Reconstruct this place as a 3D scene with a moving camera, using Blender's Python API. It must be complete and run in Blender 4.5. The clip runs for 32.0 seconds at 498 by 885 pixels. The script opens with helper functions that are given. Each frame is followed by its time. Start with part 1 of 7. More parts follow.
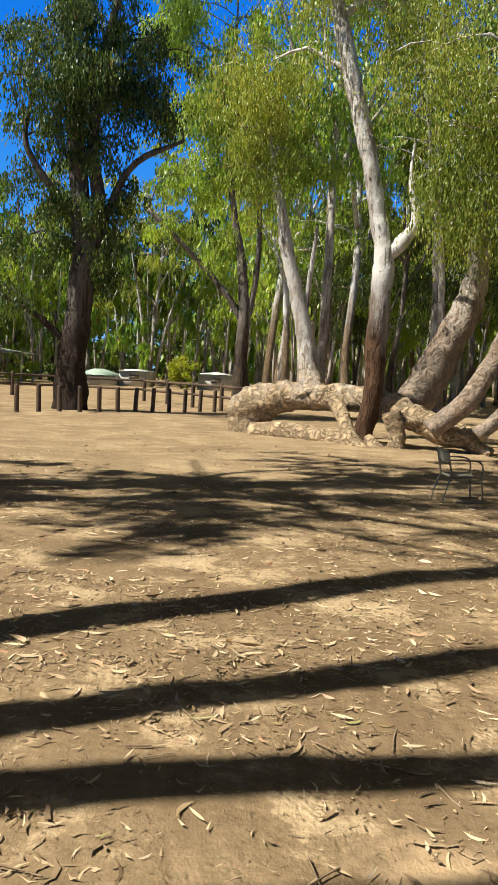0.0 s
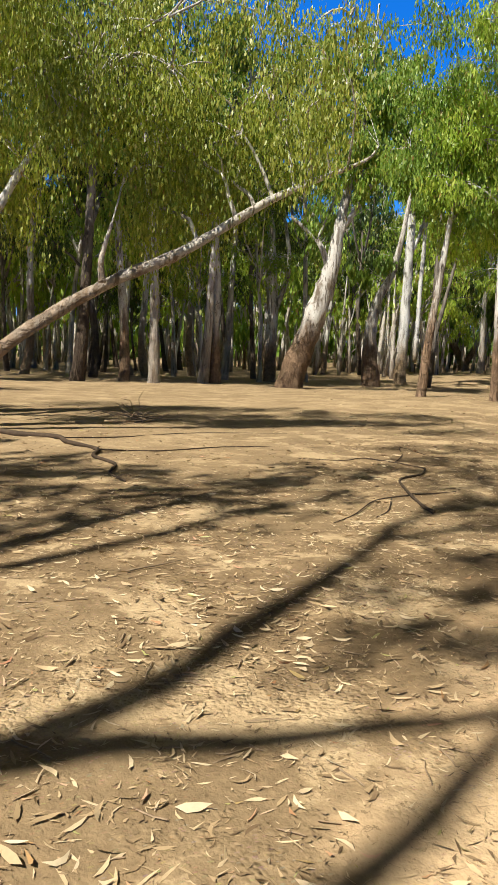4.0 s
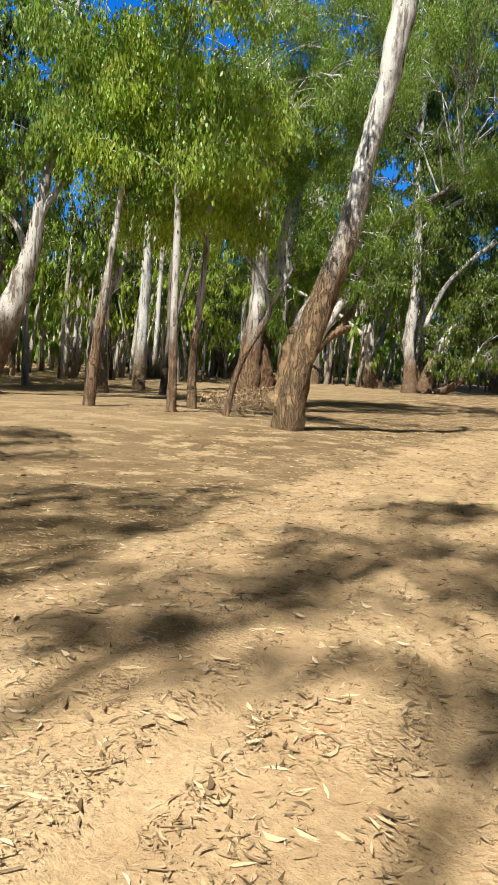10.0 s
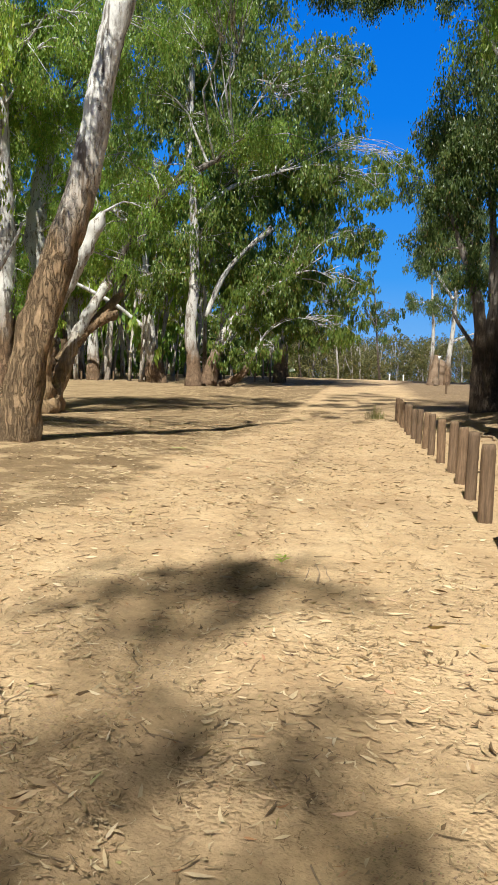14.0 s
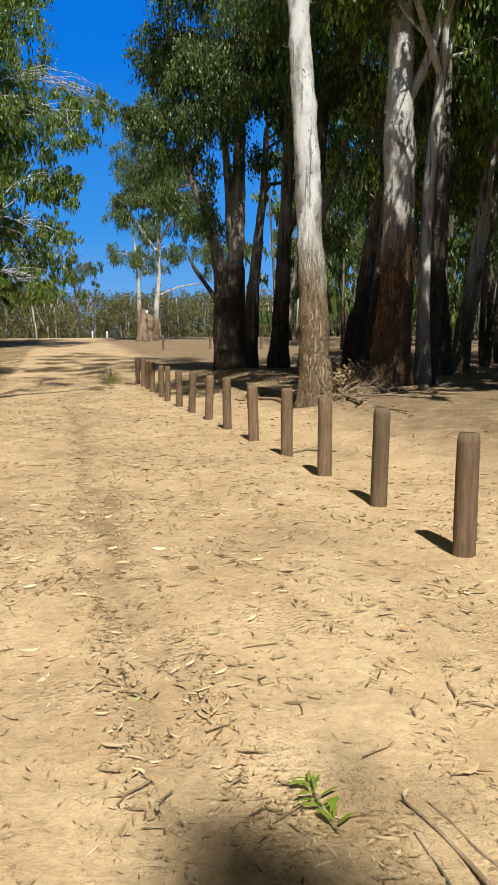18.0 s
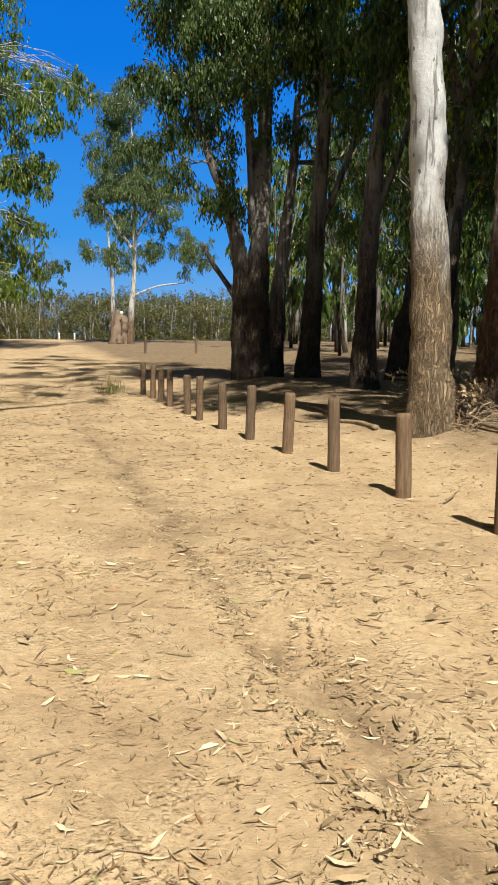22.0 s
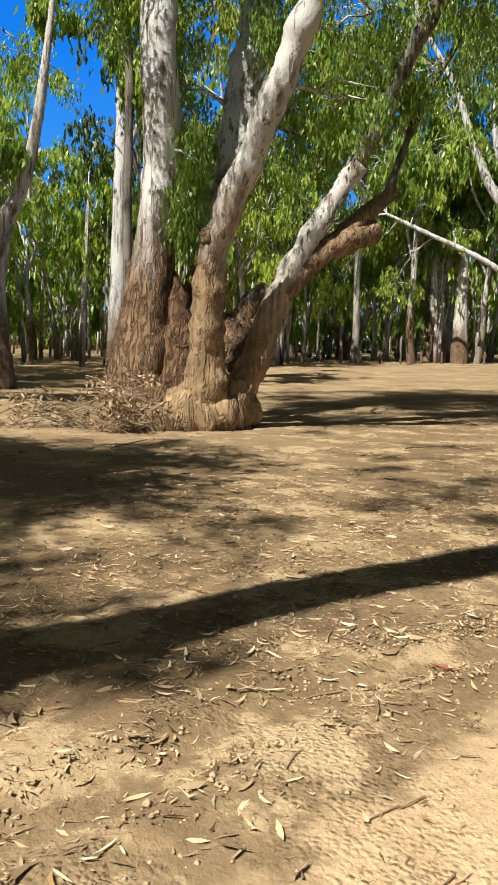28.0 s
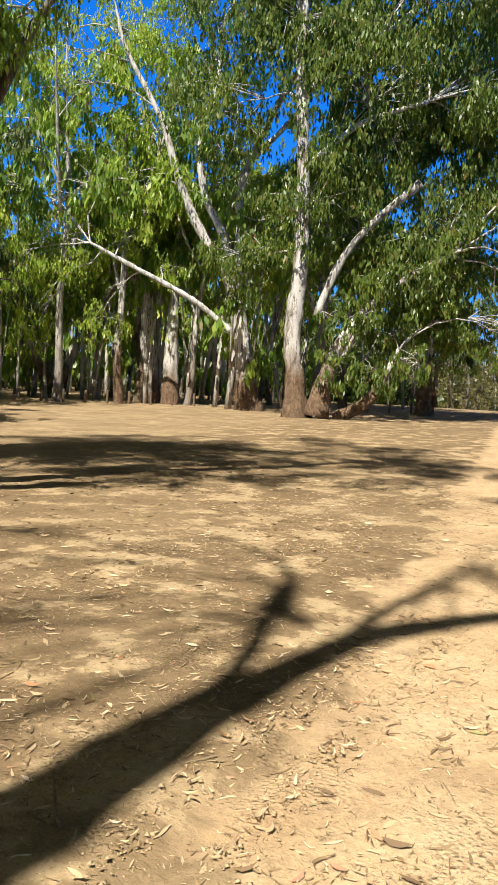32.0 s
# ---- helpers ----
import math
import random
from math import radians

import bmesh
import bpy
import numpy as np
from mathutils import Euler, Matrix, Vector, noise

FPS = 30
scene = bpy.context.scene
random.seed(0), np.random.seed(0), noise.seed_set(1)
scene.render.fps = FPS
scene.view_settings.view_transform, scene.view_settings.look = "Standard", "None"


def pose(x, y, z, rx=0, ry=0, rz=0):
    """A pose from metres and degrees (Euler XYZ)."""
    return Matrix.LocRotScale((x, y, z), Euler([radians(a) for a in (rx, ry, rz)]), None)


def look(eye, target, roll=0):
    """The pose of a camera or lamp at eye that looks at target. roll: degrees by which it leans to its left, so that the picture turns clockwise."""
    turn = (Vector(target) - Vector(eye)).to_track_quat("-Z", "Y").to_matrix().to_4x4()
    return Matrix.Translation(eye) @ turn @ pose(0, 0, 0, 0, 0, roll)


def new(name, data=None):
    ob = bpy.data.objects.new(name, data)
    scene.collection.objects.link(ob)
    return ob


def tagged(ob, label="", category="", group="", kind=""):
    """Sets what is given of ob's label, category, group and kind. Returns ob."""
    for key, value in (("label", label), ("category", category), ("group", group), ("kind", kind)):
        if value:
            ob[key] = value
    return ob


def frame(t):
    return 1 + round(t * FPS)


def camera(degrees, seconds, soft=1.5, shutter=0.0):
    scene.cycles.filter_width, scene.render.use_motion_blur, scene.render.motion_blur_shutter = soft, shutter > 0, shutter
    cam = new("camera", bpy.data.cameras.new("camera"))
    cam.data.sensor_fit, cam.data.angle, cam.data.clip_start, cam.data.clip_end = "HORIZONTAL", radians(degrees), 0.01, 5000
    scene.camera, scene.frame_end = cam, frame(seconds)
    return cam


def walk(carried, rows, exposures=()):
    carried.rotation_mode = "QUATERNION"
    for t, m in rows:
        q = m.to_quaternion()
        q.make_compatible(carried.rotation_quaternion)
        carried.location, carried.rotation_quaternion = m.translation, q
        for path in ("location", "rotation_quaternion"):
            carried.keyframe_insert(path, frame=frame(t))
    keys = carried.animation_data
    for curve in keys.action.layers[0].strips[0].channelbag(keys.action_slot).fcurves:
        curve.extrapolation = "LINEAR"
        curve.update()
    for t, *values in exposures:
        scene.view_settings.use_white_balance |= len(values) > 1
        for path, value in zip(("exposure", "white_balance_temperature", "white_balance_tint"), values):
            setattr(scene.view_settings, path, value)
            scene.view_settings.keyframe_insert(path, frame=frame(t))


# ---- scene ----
cam = camera(35.9, 32.0)
METRES, EYE, TILT, LEAN, TURN = 38.4, 1.463, 0.0, 0.0, 0.0
ROWS = [
    (0.0, 0.0, 0.0, 0.0, 0.26, -4.95, -3.02),
    (0.5, 0.0091, 0.0059, 0.0002, -3.06, -5.29, -3.18),
    (1.0, 0.0194, 0.0127, 0.0003, -7.52, -5.8, -3.12),
    (1.5, 0.0291, 0.0189, 0.0002, -11.96, -6.31, -2.73),
    (2.0, 0.0392, 0.0272, 0.0001, -16.8, -6.59, -2.51),
    (2.5, 0.0507, 0.0334, 0.0004, -21.82, -6.44, -2.49),
    (3.0, 0.0608, 0.0391, 0.0003, -25.57, -5.96, -2.67),
    (3.5, 0.0728, 0.0449, 0.0002, -27.67, -5.95, -2.65),
    (5.5, 0.1185, 0.0569, 0.003, -28.76, -7.57, -3.01),
    (6.0, 0.1324, 0.0586, 0.0031, -29.85, -7.97, -3.46),
    (6.5, 0.1469, 0.0619, 0.0029, -31.88, -8.1, -3.79),
    (7.0, 0.1625, 0.0649, 0.0028, -34.48, -7.88, -4.21),
    (7.5, 0.1762, 0.0671, 0.0035, -37.45, -6.92, -4.59),
    (8.0, 0.1919, 0.0687, 0.0034, -40.05, -5.74, -4.9),
    (8.5, 0.2061, 0.0699, 0.0036, -41.81, -4.82, -5.17),
    (9.0, 0.2204, 0.0752, 0.0038, -42.6, -4.47, -4.93),
    (9.5, 0.2335, 0.0795, 0.0042, -42.65, -4.64, -4.59),
    (10.0, 0.2457, 0.0863, 0.0039, -43.22, -4.93, -4.18),
    (10.5, 0.2597, 0.0912, 0.0043, -44.68, -5.29, -3.91),
    (11.0, 0.2727, 0.0975, 0.0035, -47.4, -5.33, -3.75),
    (11.5, 0.2877, 0.1046, 0.0033, -50.43, -5.24, -3.57),
    (12.0, 0.3018, 0.1119, 0.0027, -52.96, -5.13, -3.4),
    (12.5, 0.3151, 0.1203, 0.0031, -55.0, -5.13, -3.1),
    (13.0, 0.3279, 0.1278, 0.0035, -56.31, -4.93, -2.92),
    (13.5, 0.3399, 0.1363, 0.003, -57.49, -4.61, -2.65),
    (14.0, 0.353, 0.1457, 0.0034, -58.71, -4.42, -2.21),
    (14.5, 0.3647, 0.1561, 0.003, -60.34, -4.35, -1.56),
    (15.0, 0.377, 0.1644, 0.0026, -62.84, -5.12, -0.65),
    (15.5, 0.3876, 0.1737, 0.0027, -68.53, -6.01, 0.02),
    (17.5, 0.4314, 0.2134, 0.0048, -80.2, -6.8, 0.24),
    (18.0, 0.4424, 0.2257, 0.0045, -81.2, -7.18, 0.21),
    (18.5, 0.4551, 0.2379, 0.004, -80.99, -7.93, -0.62),
    (19.0, 0.4667, 0.2511, 0.0044, -78.98, -9.59, -2.06),
    (19.5, 0.478, 0.2625, 0.0041, -78.43, -10.97, -1.96),
    (20.0, 0.4903, 0.274, 0.0048, -79.58, -10.39, -0.21),
    (20.5, 0.5043, 0.2834, 0.0042, -82.82, -8.8, 0.67),
    (21.0, 0.5202, 0.2876, 0.0054, -84.47, -7.64, 0.27),
    (21.5, 0.5356, 0.2934, 0.0055, -84.96, -6.98, -0.14),
    (22.0, 0.5504, 0.2985, 0.0054, -84.16, -6.88, -0.53),
    (22.5, 0.5646, 0.3059, 0.0054, -81.35, -6.87, -0.68),
    (23.0, 0.5804, 0.3148, 0.0057, -76.09, -6.76, -0.77),
    (23.5, 0.5956, 0.3234, 0.006, -69.66, -6.4, -0.85),
    (24.0, 0.6117, 0.3312, 0.0063, -62.04, -5.78, -0.93),
    (24.5, 0.6286, 0.3369, 0.0066, -54.55, -5.06, -1.44),
    (25.0, 0.6454, 0.3425, 0.0064, -47.99, -4.64, -1.64),
    (25.5, 0.664, 0.3475, 0.007, -42.11, -4.78, -1.94),
    (26.0, 0.6811, 0.3532, 0.0068, -37.53, -5.49, -2.14),
    (26.5, 0.6979, 0.3579, 0.0062, -33.88, -6.32, -2.22),
    (28.5, 0.768, 0.3861, 0.0072, -28.5, -6.68, -2.26),
    (29.0, 0.7822, 0.3941, 0.0086, -28.84, -6.11, -2.39),
    (29.5, 0.796, 0.4048, 0.0088, -30.11, -5.45, -2.44),
    (30.0, 0.8112, 0.4131, 0.0088, -32.7, -4.71, -2.51),
    (30.5, 0.8282, 0.4222, 0.0088, -36.47, -4.03, -2.73),
    (31.0, 0.8452, 0.4268, 0.0092, -40.48, -3.58, -3.09),
    (31.5, 0.861, 0.4315, 0.0096, -44.49, -3.21, -3.51),
    (32.0, 0.8783, 0.4361, 0.0105, -48.07, -2.97, -3.77),
]
walk(cam, [(t, pose(0, 0, EYE, TILT, LEAN, TURN) @ pose(METRES * x, METRES * y, METRES * z, 90 + pitch, roll, yaw)) for t, x, y, z, yaw, pitch, roll in ROWS],
     exposures=[(0.0, 0.76, 6450, 7), (3.0, 0.76, 6550, 7), (6.0, 0.83, 6450, 7), (9.0, 0.69, 6450, 6), (12.0, 0.70, 6250, 7), (15.0, 0.65, 6200, 5), (18.0, 0.53, 6200, 5), (21.0, 0.56, 6200, 5), (24.0, 0.60, 6350, 6), (29.0, 0.82, 6350, 8), (32.0, 0.88, 6500, 8)])

# ---- light ----
SUN_AZ, SUN_EL = radians(200), radians(51)   # the sun stands towards -x, shadows fall towards +x
world = bpy.data.worlds.new("sky")
scene.world = world
world.use_nodes = True
wn = world.node_tree
wn.nodes.clear()
sky = wn.nodes.new("ShaderNodeTexSky")
sky.sky_type, sky.sun_disc = "NISHITA", False
sky.sun_elevation, sky.sun_rotation = SUN_EL, radians(90) - SUN_AZ
sky.air_density, sky.dust_density, sky.ozone_density = 1.0, 0.3, 2.5
sky_bg = wn.nodes.new("ShaderNodeBackground")
sky_bg.inputs["Strength"].default_value = 0.0165
sky_out = wn.nodes.new("ShaderNodeOutputWorld")
sky_hue = wn.nodes.new("ShaderNodeHueSaturation")
sky_hue.inputs["Saturation"].default_value = 0.0
wn.links.new(sky.outputs[0], sky_hue.inputs["Color"])
sky_warm = wn.nodes.new("ShaderNodeMixRGB")   # warm tint put on the sky's light, so that shaded ground turns brown
sky_warm.blend_type, sky_warm.inputs[0].default_value, sky_warm.inputs[2].default_value = "MULTIPLY", 1.0, (1.0, 0.76, 0.42, 1)
wn.links.new(sky_hue.outputs[0], sky_warm.inputs[1])
wn.links.new(sky_warm.outputs[0], sky_bg.inputs["Color"])
wn.links.new(sky_bg.outputs[0], sky_out.inputs["Surface"])
sun_data = bpy.data.lights.new("sun", "SUN")
sun_data.energy, sun_data.angle, sun_data.color = 5.0, radians(0.53), (1.0, 0.92, 0.79)
sun = new("sun", sun_data)
sun_dir = Vector((math.cos(SUN_AZ) * math.cos(SUN_EL), math.sin(SUN_AZ) * math.cos(SUN_EL), math.sin(SUN_EL)))
sun.matrix_basis = look(sun_dir * 100, (0, 0, 0))


# ---- materials ----
class Nodes:
    """A short hand for node trees."""
    def __init__(self, name):
        self.mat = bpy.data.materials.new(name)
        self.mat.use_nodes = True
        self.t = self.mat.node_tree
        self.t.nodes.clear()

    def n(self, kind, **kw):
        node = self.t.nodes.new("ShaderNode" + kind)
        for k, v in kw.items():
            if k in node.inputs:
                node.inputs[k].default_value = v
        return node

    def link(self, a, b):
        self.t.links.new(a, b)

    def noise(self, vec, scale, detail=4.0, rough=0.6):
        node = self.n("TexNoise", Scale=scale, Detail=detail, Roughness=rough)
        self.link(vec, node.inputs["Vector"])
        return node.outputs["Fac"]

    def ramp(self, fac, stops):
        node = self.n("ValToRGB")
        cr = node.color_ramp
        while len(cr.elements) < len(stops):
            cr.elements.new(0.5)
        for el, (p, c) in zip(cr.elements, stops):
            el.position, el.color = p, (*c, 1) if len(c) == 3 else c
        self.link(fac, node.inputs["Fac"])
        return node.outputs["Color"]

    def math(self, op, a, b=0.5, clamp=False):
        node = self.n("Math")
        node.operation, node.use_clamp = op, clamp
        for i, v in enumerate((a, b)):
            if isinstance(v, (int, float)):
                node.inputs[i].default_value = v
            else:
                self.link(v, node.inputs[i])
        return node.outputs[0]

    def mix(self, fac, a, b, mode="MIX"):
        node = self.n("MixRGB")
        node.blend_type = mode
        for i, v in enumerate((fac, a, b)):
            if isinstance(v, (int, float)):
                node.inputs[i].default_value = v
            elif isinstance(v, tuple):
                node.inputs[i].default_value = (*v, 1)
            else:
                self.link(v, node.inputs[i])
        return node.outputs[0]

    def bump(self, height, strength, distance, below=None):
        node = self.n("Bump", Strength=strength, Distance=distance)
        self.link(height, node.inputs["Height"])
        if below is not None:
            self.link(below, node.inputs["Normal"])
        return node.outputs[0]

    def finish(self, colour, rough=0.9, normal=None, metal=0.0, spec=0.3):
        b = self.n("BsdfPrincipled", Metallic=metal)
        b.inputs["Specular IOR Level"].default_value = spec
        for key, v in (("Base Color", colour), ("Roughness", rough)):
            if isinstance(v, tuple):
                b.inputs[key].default_value = (*v, 1)
            elif isinstance(v, (int, float)):
                b.inputs[key].default_value = v
            else:
                self.link(v, b.inputs[key])
        if normal is not None:
            self.link(normal, b.inputs["Normal"])
        o = self.n("OutputMaterial")
        self.link(b.outputs[0], o.inputs["Surface"])
        return self.mat


def stretched(m, coord, scale):
    node = m.n("Mapping")
    node.inputs["Scale"].default_value = scale
    m.link(coord, node.inputs["Vector"])
    return node.outputs[0]


def ground_material():
    m = Nodes("dry_earth")
    p = m.n("NewGeometry").outputs["Position"]
    sep = m.n("SeparateXYZ")
    m.link(p, sep.inputs[0])
    big, mid, fine = m.noise(p, 0.22, 3), m.noise(p, 1.3, 5, 0.65), m.noise(p, 18, 6, 0.7)
    # trodden track: pale sand along a band, darker loam to its side
    band = m.math("SUBTRACT", sep.outputs["Y"], m.math("MULTIPLY", sep.outputs["X"], 0.42))
    band = m.math("ADD", band, m.math("MULTIPLY", m.math("SUBTRACT", mid, 0.5), 1.8))
    band = m.math("ADD", band, m.math("MULTIPLY", m.math("SUBTRACT", big, 0.5), 1.6))
    west = m.ramp(m.math("DIVIDE", sep.outputs["X"], 50.0), [(0.10, (1.7,) * 3), (0.30, (0.0,) * 3)])
    edge = m.math("ADD", band, west)
    edge = m.math("ADD", edge, m.math("MULTIPLY", m.math("SUBTRACT", m.noise(p, 4.5, 6, 0.7), 0.5), 0.9))
    side = m.ramp(m.math("DIVIDE", edge, 10.0), [(0.0, (0.0,) * 3), (0.345, (0.0,) * 3), (0.375, (1.0,) * 3)])
    sand = m.ramp(mid, [(0.3, (0.45, 0.312, 0.178)), (0.5, (0.55, 0.396, 0.238)), (0.72, (0.62, 0.47, 0.295))])
    worn = m.ramp(m.noise(p, 0.45, 6, 0.65), [(0.36, (0.75,) * 3), (0.5, (0.0,) * 3)])
    sand = m.mix(worn, sand, m.ramp(m.noise(p, 2.0, 6, 0.7), [(0.35, (0.30, 0.205, 0.12)), (0.6, (0.47, 0.335, 0.205))]))
    clay = m.ramp(m.noise(p, 1.15, 9, 0.68), [(0.30, (0.15, 0.102, 0.057)), (0.49, (0.215, 0.15, 0.085)), (0.535, (0.275, 0.195, 0.112)), (0.56, (0.45, 0.335, 0.20)), (0.72, (0.58, 0.445, 0.275))])
    east = m.math("MAXIMUM", m.math("SUBTRACT", sep.outputs["X"], 17.0), 0.0)
    far_side = m.ramp(m.math("DIVIDE", m.math("SUBTRACT", band, m.math("MULTIPLY", east, 0.15)), 20.0), [(0.34, (0.0,) * 3), (0.55, (0.6,) * 3)])
    drift = m.ramp(m.noise(p, 0.55, 9, 0.7), [(0.34, (0.23, 0.163, 0.095)), (0.46, (0.32, 0.232, 0.135)), (0.56, (0.42, 0.312, 0.187)), (0.7, (0.54, 0.41, 0.25))])
    where = m.ramp(m.noise(p, 0.3, 3), [(0.40, (0.7,) * 3), (0.52, (1.0,) * 3)])
    clay = m.mix(where, m.ramp(m.noise(p, 2.2, 8, 0.7), [(0.35, (0.25, 0.175, 0.10)), (0.5, (0.35, 0.255, 0.148)), (0.65, (0.46, 0.345, 0.205))]), clay)
    clay = m.mix(far_side, clay, drift)
    col = m.mix(side, sand, clay)
    floor_mask = m.ramp(m.math("DIVIDE", m.math("MULTIPLY", band, -1.0), 10.0), [(0.0, (0.0,) * 3), (0.33, (0.0,) * 3), (0.5, (1.0,) * 3)])
    col = m.mix(floor_mask, col, m.ramp(m.noise(p, 3.0, 6, 0.7), [(0.3, (0.15, 0.105, 0.065)), (0.55, (0.26, 0.185, 0.115)), (0.72, (0.42, 0.31, 0.19))]))
    grey = m.ramp(big, [(0.4, (0.0,) * 3), (0.65, (1.0,) * 3)])
    col = m.mix(m.math("MULTIPLY", grey, 0.12), col, (0.38, 0.28, 0.165))
    # trodden litter dust along the wheel rut
    rut = m.math("SUBTRACT", sep.outputs["Y"], m.math("MULTIPLY", sep.outputs["X"], 0.42))
    rut = m.math("SUBTRACT", rut, m.math("ADD", 1.12, m.math("MULTIPLY", m.math("SUBTRACT", m.noise(p, 0.8, 5), 0.5), 0.9)))
    rut = m.math("SUBTRACT", 1.0, m.math("DIVIDE", m.math("ABSOLUTE", rut), 0.26), True)
    rut = m.math("MULTIPLY", rut, m.ramp(m.noise(p, 2.4, 6, 0.7), [(0.38, (0.0,) * 3), (0.55, (0.85,) * 3)]))
    rut = m.math("MULTIPLY", rut, m.ramp(m.math("DIVIDE", sep.outputs["X"], 50.0), [(0.38, (0.0,) * 3), (0.44, (1.0,) * 3), (0.7, (1.0,) * 3), (0.78, (0.0,) * 3)]))
    col = m.mix(rut, col, (0.22, 0.15, 0.09))
    # specks of broken litter
    v = m.n("TexVoronoi", Scale=26.0)
    m.link(stretched(m, p, (1.0, 2.3, 1.0)), v.inputs["Vector"])
    patch = m.ramp(m.noise(p, 0.9, 4), [(0.45, (0.0,) * 3), (0.62, (1.0,) * 3)])
    speck = m.math("MULTIPLY", m.math("LESS_THAN", v.outputs["Distance"], 0.26), patch)
    tone = m.mix(0.5, v.outputs["Color"], (0.30, 0.20, 0.11))
    tone = m.mix(0.75, tone, (0.27, 0.185, 0.105))
    col = m.mix(m.math("MULTIPLY", speck, 0.7), col, tone)
    v2 = m.n("TexVoronoi", Scale=55.0)
    m.link(stretched(m, p, (1.7, 1.0, 1.0)), v2.inputs["Vector"])
    patch2 = m.ramp(m.noise(p, 0.6, 5, 0.65), [(0.42, (0.0,) * 3), (0.58, (1.0,) * 3)])
    bits = m.math("MULTIPLY", m.math("LESS_THAN", v2.outputs["Distance"], 0.33), patch2)
    shade2 = m.mix(0.5, v2.outputs["Color"], (0.5, 0.5, 0.5))
    col = m.mix(m.math("MULTIPLY", bits, 0.5), col, m.mix(1.0, m.mix(0.7, shade2, (0.8, 0.8, 0.8)), (0.40, 0.28, 0.16), "MULTIPLY"))
    col = m.mix(0.5, col, m.ramp(fine, [(0.32, (0.5,) * 3), (0.62, (1.0,) * 3)]), "MULTIPLY")
    # short curled cracks, and crumbs lying in patches
    line = m.math("LESS_THAN", m.math("ABSOLUTE", m.math("SUBTRACT", m.noise(p, 15, 3, 0.5), 0.5)), 0.011)
    dash = m.math("MULTIPLY", line, m.ramp(m.noise(p, 10, 3), [(0.50, (0.0,) * 3), (0.56, (1.0,) * 3)]))
    dash = m.math("MULTIPLY", dash, m.ramp(m.noise(p, 1.6, 4), [(0.42, (0.2,) * 3), (0.58, (1.0,) * 3)]))
    col = m.mix(m.math("MULTIPLY", dash, 0.6), col, (0.13, 0.085, 0.045))
    crumb = m.n("TexVoronoi", Scale=34.0)
    m.link(p, crumb.inputs["Vector"])
    crumb_on = m.ramp(m.noise(p, 1.1, 6, 0.7), [(0.50, (0.0,) * 3), (0.60, (1.0,) * 3)])
    lumps = m.math("MULTIPLY", m.math("SUBTRACT", 0.6, crumb.outputs["Distance"], True), crumb_on)
    nrm = m.bump(mid, 0.5, 0.10)
    nrm = m.bump(lumps, 0.7, 0.03, nrm)
    nrm = m.bump(dash, 0.5, -0.02, nrm)
    nrm = m.bump(m.noise(p, 5.5, 7, 0.72), 0.4, 0.045, nrm)
    nrm = m.bump(fine, 0.3, 0.014, nrm)
    nrm = m.bump(v2.outputs["Distance"], 0.2, 0.008, nrm)
    nrm = m.bump(m.noise(p, 70, 3), 0.2, 0.005, nrm)
    return m.finish(col, 0.95, nrm, spec=0.15)


